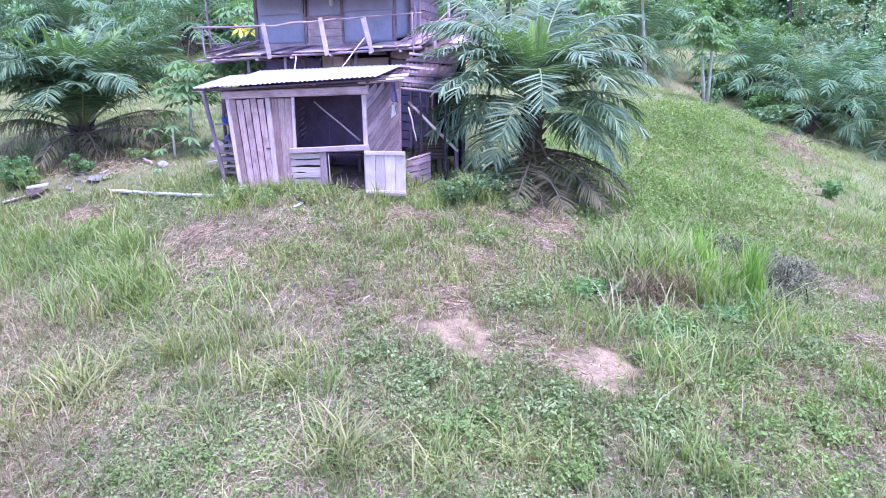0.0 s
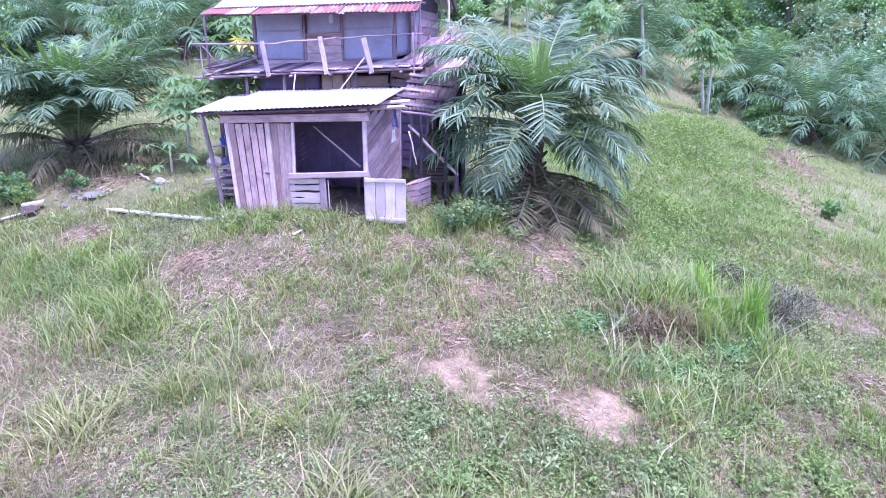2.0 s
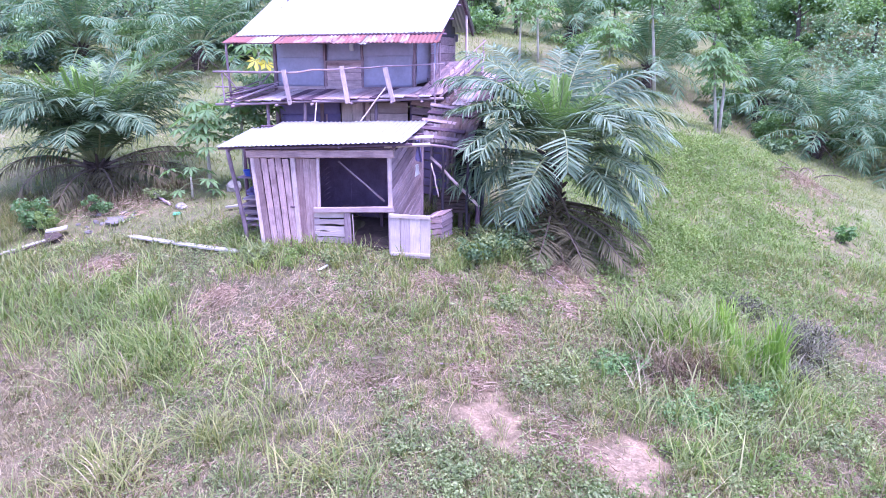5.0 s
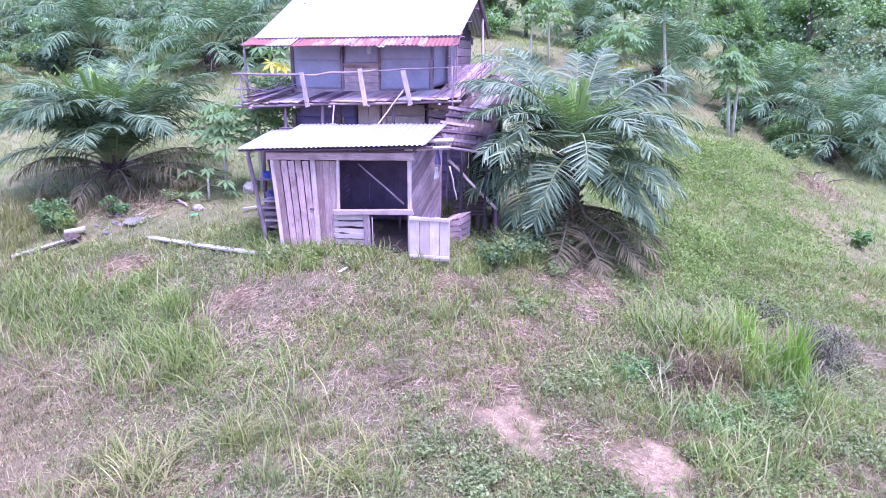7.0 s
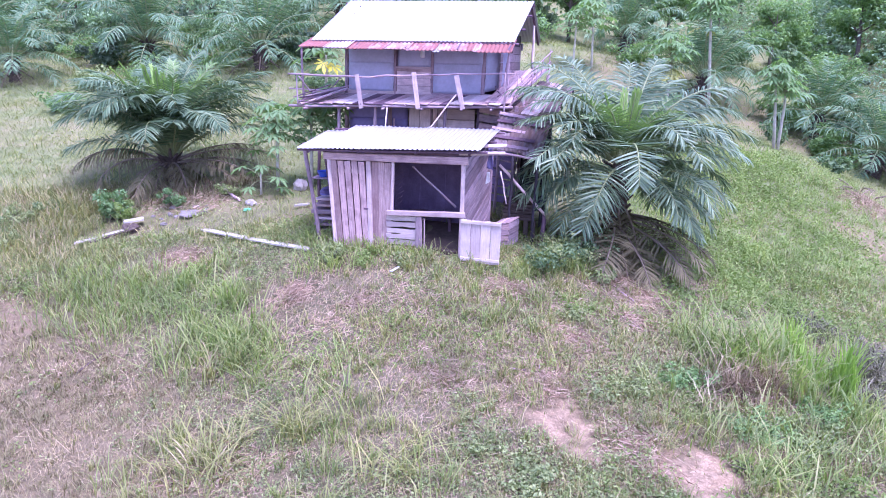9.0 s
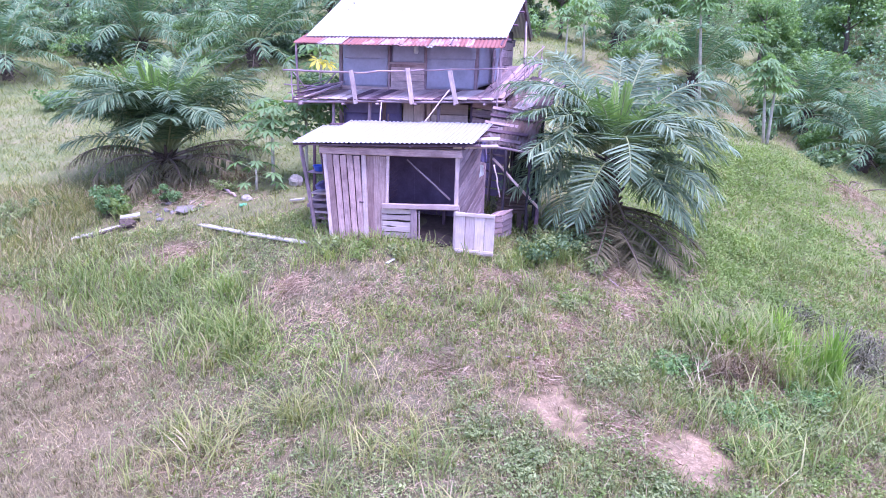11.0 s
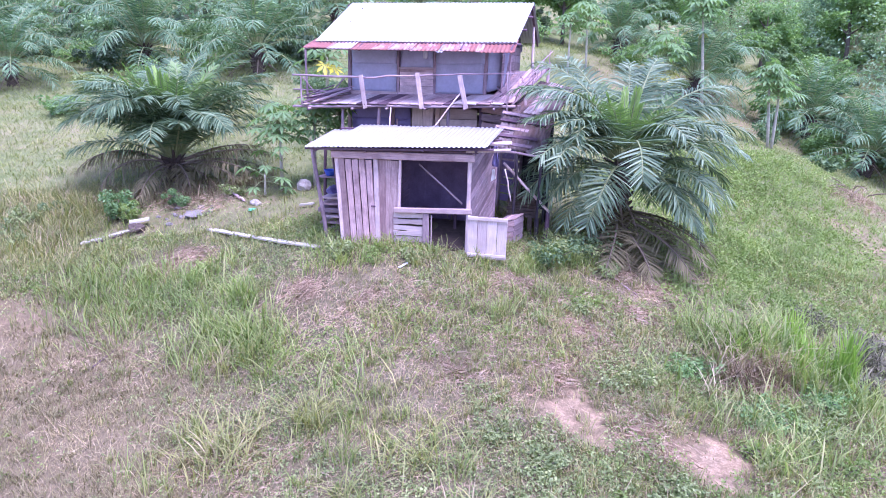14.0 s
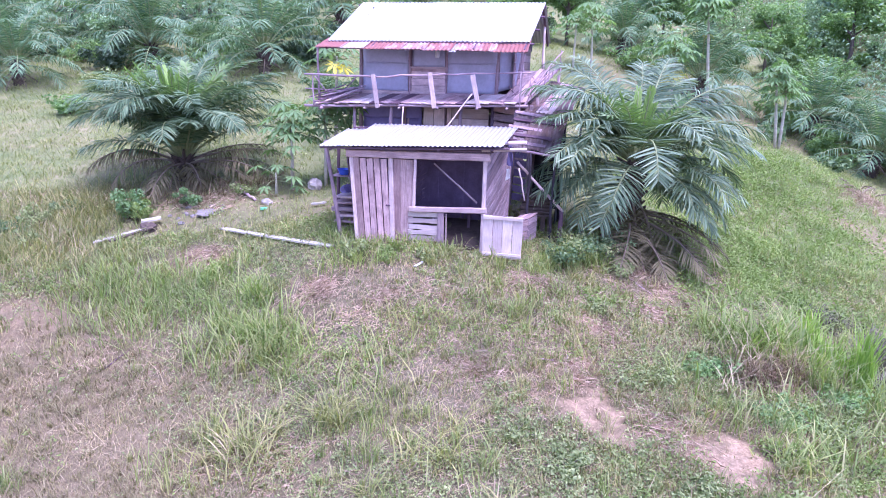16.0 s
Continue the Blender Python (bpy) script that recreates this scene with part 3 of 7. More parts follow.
def shack_sides():
    # slanting boards on the side that faces the palm
    side_n = Vector((1, -0.12, 0))
    u0, u1, v0, v1, z0, z1 = -4.7, -4.47, FV + 0.03, 15.75, 0.35, 2.95
    for k in range(19):
        c = -1.95 + k * 0.185
        pts = []
        for s in (0.0, 1.0):
            z = z0 + c + 1.05 + s * (v1 - v0) * 0.48
            pts.append((s, z))
        (s0, a), (s1, b) = pts
        if b < z0 + 0.1 or a > z1 - 0.1:
            continue
        if a < z0:
            s0 = (z0 - a) / (b - a)
            a = z0
        if b > z1 - 0.1:
            s1 = s0 + (s1 - s0) * (z1 - 0.1 - a) / (b - a)
            b = z1 - 0.1
        if s1 - s0 < 0.08:
            continue
        board("plank", (lerp(u0, u1, s0), lerp(v0, v1, s0), a), (lerp(u0, u1, s1), lerp(v0, v1, s1), b), 0.15, 0.022, side_n, M_GREY, shack, wany=0.1)
    board("corner_post", (-4.47, 15.75, 0.3), (-4.47, 15.75, 3.1), 0.09, 0.09, (1, 0, 0), M_GREY, shack)
    for k in range(10):
        v = FV + 0.1 + k * 0.175
        board("plank", (-7.66, v, 0.35), (-8.02, v, 2.72 + 0.02 * k), 0.19, 0.024, (-1, 0, 0), M_DARK, shack)
    # rear boards carry the dim interior's shade in their colour
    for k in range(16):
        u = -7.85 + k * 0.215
        board("plank", (u, 15.78, 0.3), (u - 0.02, 15.78, 3.12), 0.235, 0.024, (0, -1, 0), M_SHADE_DIM, shack, wany=0.02)
    # slab laid over the lit ground; its dark colour stands for indoor shade
    board("earth_floor", (-6.2, FV + 0.06, floor_uv(-5.2, 14.0) + 0.02), (-6.2, 15.75, floor_uv(-5.2, 15.7) + 0.06), 3.0, 0.12, (0, 0, 1), M_BARK, shack, 0.01, 0.001, "trodden floor, tinted for the shade indoors")
    board("bench", (-6.3, 15.2, 1.25), (-5.2, 15.2, 1.27), 0.35, 0.04, (0, 0, 1), M_DARK, shack)
    for u in (-6.2, -5.3):
        board("bench_leg", (u, 15.2, 0.45), (u, 15.2, 1.23), 0.07, 0.06, FRONT, M_DARK, shack)


def shack_roof():
    def at(s, t):
        f = Vector((lerp(-8.56, -4.31, s), 13.7, lerp(2.8, 3.05, s)))
        b = Vector((lerp(-8.5, -4.31, s), 15.85, lerp(3.12, 3.28, s)))
        return f.lerp(b, t)
    cuts = (0.0, 0.12, 0.345, 0.57, 0.79, 1.0)
    for i in range(5):
        a, b, e = max(0, cuts[i] - 0.005), cuts[i + 1], Vector((0, 0, 0.001 * i))
        t0, t1 = _r.uniform(-0.03, 0.012), (0.74 if i == 0 else 1) + _r.uniform(-0.02, 0.03)
        corrugated("roof_sheet", at(a, t0) + e, at(b, t0) + e, at(a, t1) + e, at(b, t1) + e, M_ZINC_OLD, shack, 0.11, 0.013, 0.002,
                   label="bright corrugated zinc sheet" if i else "short weathered zinc sheet at the roof's end")
    for s in (0.06, 0.35, 0.66, 0.94):
        a, b = at(s, 0.02), at(s, 0.98)
        pole("rafter", a - Vector((0, 0, 0.1)), b - Vector((0, 0, 0.1)), 0.03, 0.028, M_DARK, shack, 0.006)
    for t, m in ((0.04, M_DARK), (0.5, M_DARK), (0.95, M_DARK)):
        board("purlin", at(0.0, t) - Vector((0, 0, 0.066)), at(1.03, t) - Vector((0, 0, 0.066)), 0.06, 0.04, (0, 0, 1), m, shack)
    board("beam_end", (-4.8, 13.88, 2.93), (-3.83, 13.9, 3.0), 0.09, 0.05, (0, -0.4, 1), M_PALE, shack)
    board("beam_end", (-4.75, 14.6, 3.0), (-3.95, 14.7, 3.06), 0.11, 0.04, (0, -0.4, 1), M_PALE, shack)


shack_front()
shack_sides()
shack_roof()

# ---- two-storey stilt house behind ----
WV = 18.8
house = thing("stilt_house", "two-storey timber house with tarpaulin walls, plank balcony and zinc roof", "house", (-7.3, 20.6, 0.9), HOUSE)


def cloth(name, a, b, c, d, material, parent, sag=0.02, label="", n=10):
    """A slack sheet between corners a, b (below) and c, d (above)."""
    a, b, c, d = (Vector(p) for p in (a, b, c, d))
    nrm = (b - a).cross(c - a).normalized()
    ph = [_r.uniform(0, 6.3) for _ in range(3)]
    vs, qs, uv = [], [], []
    for j in range(n + 1):
        for i in range(n + 1):
            s, t = i / n, j / n
            p = a.lerp(b, s).lerp(c.lerp(d, s), t)
            w = sag * (math.sin(7 * s + ph[0]) * 0.4 + math.sin(5 * t + 3 * s + ph[1]) * 0.5 + math.sin(15 * s - 6 * t + ph[2]) * 0.25)
            vs.append(p + nrm * w)
            uv.append((s, t))
    for j in range(n):
        for i in range(n):
            k = j * (n + 1) + i
            qs.append((k, k + 1, k + n + 2, k + n + 1))
    ob = link_mesh(name, quad_mesh(name, vs, qs, uv, True), material, parent, label)
    so = ob.modifiers.new("thickness", "SOLIDIFY")
    so.thickness = 0.006
    return ob


def dz(u):
    """The balcony's floor height, which climbs a little along the front."""
    return lerp(3.46, 3.74, (u + 10.5) / 5.9)


def house_walls():
    for u, w in ((-9.5, 0.11), (-8.0, 0.07), (-6.91, 0.07), (-5.43, 0.1)):
        board("wall_post", (u - 0.03, WV, 0.9), (u, WV, 5.35), w, 0.1, FRONT, M_GREY, house)
    # upper floor: tarpaulin in laths
    t1 = cloth("tarpaulin", (-9.43, WV - 0.03, 3.83), (-8.05, WV - 0.03, 3.85), (-9.43, WV - 0.03, 4.66), (-8.05, WV - 0.03, 4.68), M_TARP, house, label="blue-grey tarpaulin wall panel")
    cloth("tarpaulin", (-9.43, WV - 0.05, 4.62), (-8.05, WV - 0.05, 4.64), (-9.43, WV - 0.05, 5.2), (-8.05, WV - 0.05, 5.2), M_TARP, house)
    board("lath", (-9.45, WV - 0.07, 3.79), (-8.02, WV - 0.07, 3.81), 0.1, 0.025, FRONT, M_PALE, house)
    cloth("tarpaulin", (-7.94, WV - 0.03, 4.56), (-6.96, WV - 0.03, 4.58), (-7.94, WV - 0.03, 5.22), (-6.96, WV - 0.03, 5.22), M_TARP, house)
    board("lath", (-7.97, WV - 0.06, 4.535), (-6.93, WV - 0.06, 4.55), 0.05, 0.03, FRONT, M_PALE, house)
    board("lath", (-7.96, WV - 0.06, 4.56), (-7.95, WV - 0.06, 5.2), 0.04, 0.03, FRONT, M_DARK, house)
    for k in range(3):
        board("plank", (-7.95, WV - 0.02, 3.93 + 0.2 * k), (-6.95, WV - 0.02, 3.95 + 0.2 * k), 0.19, 0.02, FRONT, M_PALE, house, wany=0.02)
    board("plank", (-7.95, WV - 0.02, 4.49), (-6.95, WV - 0.02, 4.51), 0.14, 0.02, FRONT, M_WOOD, house, wany=0.02)
    board("lath", (-7.97, WV - 0.06, 3.83), (-6.93, WV - 0.06, 3.85), 0.07, 0.03, FRONT, M_PALE, house)
    cloth("tarpaulin", (-6.87, WV - 0.03, 3.86), (-5.46, WV - 0.03, 3.9), (-6.87, WV - 0.03, 4.72), (-5.46, WV - 0.03, 4.76), M_TARP, house)
    cloth("tarpaulin", (-6.87, WV - 0.05, 4.68), (-5.46, WV - 0.05, 4.72), (-6.87, WV - 0.05, 5.2), (-5.46, WV - 0.05, 5.22), M_TARP, house)
    board("lath", (-6.88, WV - 0.06, 3.84), (-5.45, WV - 0.06, 3.87), 0.05, 0.03, FRONT, M_GREY, house)
    cloth("tarpaulin", (-5.38, WV, 3.95), (-4.95, WV + 0.5, 4.1), (-5.38, WV, 5.2), (-4.85, WV + 0.5, 5.2), M_TARP, house, 0.05, "loose tarpaulin round the corner")
    board("corner_stick", (-4.82, WV + 0.45, 4.0), (-4.84, WV + 0.45, 5.3), 0.05, 0.05, FRONT, M_STICK, house)
    # the walls that run back and the rear
    for side, u in ((-1, -9.5), (1, -5.0)):
        for k in range(7):
            board("plank", (u, WV + 0.1, 3.75 + k * 0.23), (u, 22.2, 3.75 + k * 0.23), 0.22, 0.022, (side, 0, 0), M_GREY, house)
    for k in range(12):
        board("plank", (-9.5, 22.25, 1.05 + k * 0.37), (-5.0, 22.25, 1.05 + k * 0.37), 0.36, 0.022, (0, 1, 0), M_GREY, house)
    # lower floor
    cloth("tarpaulin", (-9.42, WV - 0.02, 1.2), (-7.6, WV - 0.02, 1.2), (-9.42, WV - 0.02, 3.1), (-7.6, WV - 0.02, 3.15), M_TARP_DARK, house, 0.03, "dark blue-violet tarpaulin")
    cloth("tarpaulin", (-9.42, WV - 0.05, 3.06), (-7.6, WV - 0.05, 3.1), (-9.42, WV - 0.05, 3.42), (-7.6, WV - 0.05, 3.45), M_TARP_DARK, house)
    board("plank", (-8.15, WV - 0.08, 1.2), (-8.12, WV - 0.08, 3.45), 0.1, 0.03, FRONT, M_GREY, house)
    for k, (u, w, m) in enumerate(((-7.4, 0.3, M_CREAM), (-7.08, 0.3, M_CREAM), (-6.78, 0.12, M_PALE))):
        board("plank", (u, WV - 0.03, 1.0), (u, WV - 0.03 - 0.01 * k, 3.5), w, 0.025, FRONT, m, house, wany=0.02)
    for k in range(8):
        board("plank", (-6.7, WV - 0.02, 1.2 + 0.3 * k), (-5.62, WV - 0.02, 1.23 + 0.3 * k), 0.285, 0.022, FRONT, M_CREAM, house, wany=0.03)
    # post and lower planks coloured as shade, for the dark void here
    board("lower_post", (-5.5, WV - 0.06, 0.9), (-5.5, WV - 0.06, 3.6), 0.09, 0.09, FRONT, M_SHADE_DIM, house)
    for k in range(11):
        board("plank", (-5.38, WV - 0.5 - 0.02 * (k % 2), 1.2 + 0.235 * k), (-4.2, WV - 0.9, 1.12 + 0.235 * k + _r.uniform(-0.03, 0.03)), 0.19, 0.022, (0.3, -1, 0), (M_WOOD, M_GREY)[k % 2] if k > 7 else M_SHADE_DIM, house)
    board("lower_post", (-4.25, WV - 0.95, 0.7), (-4.3, WV - 0.95, 3.7), 0.1, 0.1, FRONT, M_GREY, house)
    # floors inside close the storeys
    for k in range(8):
        board("floor_board", (-9.4, WV + 0.25 + k * 0.44, 3.62), (-5.1, WV + 0.25 + k * 0.44, 3.66), 0.43, 0.03, (0, 0, 1), M_DARK, house)
    for u in (-9.2, -5.2):
        board("plank", (u, 20.5, 0.9), (u, 20.5, 3.6), 3.3, 0.03, (1, 0, 0), M_DARK, house)


def balcony():
    deck = pole("balcony", (-10.75, 17.56, dz(-10.75) - 0.07), (-4.35, 17.56, dz(-4.35) - 0.07), 0.035, 0.04, M_STICK, house, 0.012, "sagging balcony of loose weathered boards", 10)
    u = -10.35
    i = 0
    while u < -4.75:
        w = _r.uniform(0.24, 0.36) if u > -9.7 else _r.uniform(0.12, 0.2)
        m = (M_WOOD, M_PALE, M_CREAM, M_GREY, M_CREAM, M_DARK)[_r.randrange(6)] if u > -9.7 else (M_WOOD, M_GREY)[i % 2]
        skew = 0.28 if u > -9.7 else 0.75
        board("deck_board", (u, 17.5 + _r.uniform(-0.06, 0.05), dz(u) + _r.uniform(-0.012, 0.012)), (u + skew, WV + 0.06, lerp(3.76, 3.9, (u + 9.5) / 4.1)), w, 0.024, (0, 0, 1), m, deck)
        u += w + (_r.uniform(0.005, 0.02) if u > -9.7 else _r.uniform(0.06, 0.16))
        i += 1
    for v in (17.85, 18.4):
        pole("bearer", (-10.6, v, dz(-10.6) - 0.06 + (v - 17.5) * 0.17), (-4.5, v, dz(-4.5) - 0.06 + (v - 17.5) * 0.1), 0.035, 0.035, M_DARK, deck, 0.012, rings=8)
    for u in (-10.2, -8.9, -7.9, -6.8, -5.7, -4.9):
        pole("joist", (u, 17.42, dz(u) - 0.13), (u, WV + 0.1, dz(u) - 0.12), 0.035, 0.032, M_STICK, deck, 0.008)
    # rail of thin poles with three pale boards
    rail = pole("railing", (-10.72, 17.5, 4.25), (-8.5, 17.47, 4.26), 0.028, 0.03, M_STICK, house, 0.01, "thin pole railing with three pale boards")
    pole("rail_pole", (-8.65, 17.47, 4.25), (-6.6, 17.47, 4.42), 0.026, 0.024, M_STICK, rail, 0.02)
    pole("rail_pole", (-6.8, 17.5, 4.4), (-4.35, 17.6, 4.53), 0.02, 0.018, M_STICK, rail, 0.015)
    for u, d, top in ((-8.52, 0.13, 0.86), (-6.9, 0.13, 0.9), (-5.68, 0.18, 0.82)):
        board("rail_board", (u + d * 0.15, 17.44, dz(u) - 0.12), (u - d, 17.44, dz(u) + top - 0.08), 0.125, 0.028, FRONT, M_PALE, rail)
    for u, lo, hi in ((-10.45, -0.05, 0.82), (-4.56, -0.45, 0.82)):
        pole("rail_stake", (u, 17.52, dz(u) + lo), (u - 0.03, 17.52, dz(u) + hi), 0.022, 0.018, M_STICK, rail, 0.008)
    pole("rail_pole", (-10.75, 17.6, 3.85), (-9.9, 17.9, 3.82), 0.018, 0.015, M_STICK, rail, 0.015)
    pole("rail_pole", (-10.45, 17.6, 4.2), (-10.15, 17.7, 3.8), 0.02, 0.015, M_STICK, rail, 0.02)
    for k in range(7):
        a = Vector((_r.uniform(-10.7, -9.9), _r.uniform(17.5, 18.2), 3.56 + 0.03 * k))
        pole("stick", a, a + Vector((_r.uniform(0.3, 0.9), _r.uniform(0.2, 0.6), _r.uniform(-0.02, 0.22))), 0.018, 0.012, (M_STICK, M_GREY, M_DARK)[k % 3], rail, 0.02)
    for k, (ua, va, ub, vb, lift, w, m) in enumerate(((-10.45, 17.6, -9.5, 18.75, 0.05, 0.13, M_GREY), (-10.3, 17.5, -9.45, 18.5, 0.09, 0.1, M_DARK), (-10.1, 17.5, -9.3, 18.35, 0.06, 0.14, M_PALE),
                                                      (-10.5, 17.9, -9.6, 18.8, 0.12, 0.09, M_WOOD), (-9.9, 17.5, -9.2, 18.2, 0.1, 0.1, M_GREY), (-10.6, 17.55, -9.7, 18.1, 0.16, 0.08, M_DARK), (-10.2, 17.6, -9.35, 18.7, 0.2, 0.07, M_STICK))):
        board("loose_board", (ua, va, dz(ua) + lift), (ub, vb, lerp(3.76, 3.9, (ub + 9.5) / 4.1) + lift + 0.04 * (k % 3)), w, 0.022, (0, 0, 1), m, deck, wany=0.12)
    pole("rail_pole", (-9.55, 18.6, 4.25), (-10.1, 18.3, 3.55), 0.02, 0.018, M_GREY, rail, 0.01)
    # slanting props under the balcony
    pole("prop", (-5.85, 17.5, 3.95), (-6.4, 16.7, 3.0), 0.02, 0.022, M_PALE, house, 0.01)
    pole("prop", (-7.78, 17.5, 3.5), (-7.62, 16.9, 2.9), 0.018, 0.02, M_PALE, house, 0.006)
    for u in (-9.3, -8.2, -6.2, -4.7):
        pole("balcony_post", (u, 17.75, floor_uv(u, 17.75) - 0.1), (u, 17.75, dz(u) - 0.1), 0.05, 0.045, M_GREY, house, 0.02)
    # side walkway that climbs towards the back
    walk_deck = pole("side_walkway", (-4.45, 17.6, 3.72), (-3.95, 21.2, 4.68), 0.035, 0.03, M_STICK, house, 0.02, "plank walkway climbing along the side wall")
    for k in range(7):
        s = k / 6
        board("walkway_board", (lerp(-5.05, -4.5, s), 17.6, 3.75 + _r.uniform(0, 0.03)), (lerp(-4.9, -4.08, s), 21.2, 4.5 + 0.14 * s + _r.uniform(-0.03, 0.03)), 0.12, 0.025, (0, -0.2, 1), (M_WOOD, M_GREY, M_GREY)[k % 3], walk_deck, wany=0.1)
    for k in range(9):
        s = k / 8
        p = Vector((lerp(-4.42, -3.93, s), lerp(17.75, 21.1, s), lerp(3.7, 4.6, s)))
        pole("stake", p, p + Vector((_r.uniform(-0.02, 0.12), _r.uniform(-0.1, 0.25), _r.uniform(0.3, 0.62))), 0.016, 0.012, M_STICK, walk_deck, 0.01)
    for k in range(12):
        s = _r.random()
        p = Vector((lerp(-5.0, -4.2, s) + _r.uniform(-0.1, 0.5) * s, lerp(17.7, 20.9, s), lerp(3.78, 4.58, s)))
        pole("stick", p, p + Vector((_r.uniform(-0.3, 0.3), _r.uniform(0.5, 1.2), _r.uniform(0.15, 0.4))), 0.016, 0.01, (M_GREY, M_DARK, M_GREY)[k % 3], walk_deck, 0.02)
    pole("handrail", (-4.35, 17.9, 4.15), (-3.85, 21.0, 5.15), 0.02, 0.018, M_STICK, walk_deck, 0.04)
    pole("handrail", (-4.4, 17.8, 3.95), (-3.88, 21.1, 4.85), 0.018, 0.015, M_GREY, walk_deck, 0.03)
    for v in (18.4, 19.8, 21.0):
        s = (v - 17.6) / 3.6
        pole("walkway_post", (-4.3 + 0.4 * s, v, 0.9), (-4.3 + 0.4 * s, v, lerp(3.7, 4.5, s)), 0.05, 0.045, M_GREY, walk_deck, 0.02)


def gable_roof():
    roof = board("roof", (-10.25, 20.5, 6.32), (-4.4, 20.5, 6.38), 0.12, 0.06, (0, 0, 1), M_DARK, house, label="gable roof of white zinc with a rusted red eave strip")

    def slope(s, t):
        f = Vector((lerp(-10.13, -4.45, s), 17.78, lerp(5.18, 5.29, s)))
        b = Vector((lerp(-10.12, -4.42, s), 20.5, lerp(6.4, 6.48, s)))
        return f.lerp(b, t)
    cuts = [i / 7 for i in range(8)]
    for i in range(7):
        a, b, e = max(0, cuts[i] - 0.005), cuts[i + 1], Vector((0, 0, 0.002 * i + 0.015))
        corrugated("roof_sheet", slope(a, -0.01) + e, slope(b, -0.01) + e, slope(a, 1.0) + e, slope(b, 1.0) + e, M_ZINC, roof, 0.11, 0.011, 0.003)

    def strip(s, t):
        f = Vector((lerp(-10.36, -4.43, s), 17.35, lerp(4.98, 5.04, s)))
        b = Vector((lerp(-10.2, -4.43, s), 18.0, lerp(5.26, 5.37, s)))
        return f.lerp(b, t)
    cuts = (0.0, 0.13, 0.24, 0.35, 0.42, 0.53, 0.655, 0.675, 0.83, 0.85, 1.0)
    mats = (M_RED, M_PINK, M_RED, M_RED, M_PINK, M_RED, M_ZINC_OLD, M_RED, M_PINK, M_RED)
    for i, m in enumerate(mats):
        a, b, e = max(0, cuts[i] - 0.006), min(1, cuts[i + 1] + 0.006), Vector((0, 0, 0.006 * (i % 2)))
        t0 = _r.uniform(-0.08, 0.04)
        corrugated("eave_sheet", strip(a, t0) + e, strip(b, t0) + e, strip(a, 1) + e, strip(b, 1) + e, m, roof, 0.11, 0.012, 0.006, "rust-red corrugated eave sheet" if m == M_RED else "")
    for i in range(7):
        a, b, e = i / 7, (i + 1) / 7 + 0.008 * (i < 6), Vector((0, 0, 0.01 * (i % 2)))
        f = lambda s: Vector((lerp(-10.12, -4.42, s), 20.5, lerp(6.4, 6.48, s)))  # noqa: E731
        g = lambda s: Vector((lerp(-10.22, -4.42, s), 22.6, 5.42))  # noqa: E731
        corrugated("roof_sheet", g(b) + e, g(a) + e, f(b) + e, f(a) + e, M_ZINC_OLD, roof)
    for s in (0.02, 0.25, 0.5, 0.75, 0.985):
        a, b = slope(s, -0.12) - Vector((0, 0, 0.06)), slope(s, 1.0) - Vector((0, 0, 0.06))
        board("rafter", a, b, 0.06, 0.08, (0, -0.4, 1), M_DARK, roof)
        c = Vector((b.x, 22.6, 5.35))
        board("rafter", b, c, 0.06, 0.08, (0, 0.4, 1), M_DARK, roof)
    for t in (0.0, 0.33, 0.66):
        board("purlin", slope(-0.01, t) - Vector((0, 0, 0.03)), slope(1.02, t) - Vector((0, 0, 0.03)), 0.05, 0.04, (0, -0.4, 1), M_DARK, roof)
    board("eave_beam", (-10.4, 17.7, 5.0), (-4.45, 17.7, 5.08), 0.07, 0.07, FRONT, M_GREY, roof)
    # gable boards, coloured near black for the shade below the roof
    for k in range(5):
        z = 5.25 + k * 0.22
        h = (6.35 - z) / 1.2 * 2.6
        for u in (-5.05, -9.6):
            board("gable_board", (u, 20.5 - h, z), (u, 20.5 + h, z), 0.22, 0.02, (1, 0, 0), M_SHADE_DEEP, house)
    pole("porch_post", (-10.36, 17.72, dz(-10.3) - 0.2), (-10.4, 17.72, 5.0), 0.035, 0.03, M_STICK, house, 0.015)
    pole("porch_post", (-4.48, 21.5, 4.5), (-4.53, 21.5, 5.95), 0.045, 0.04, M_CREAM, house, 0.01)
    pole("porch_post", (-4.6, 17.72, 3.7), (-4.56, 17.72, 5.05), 0.025, 0.022, M_STICK, house, 0.015)


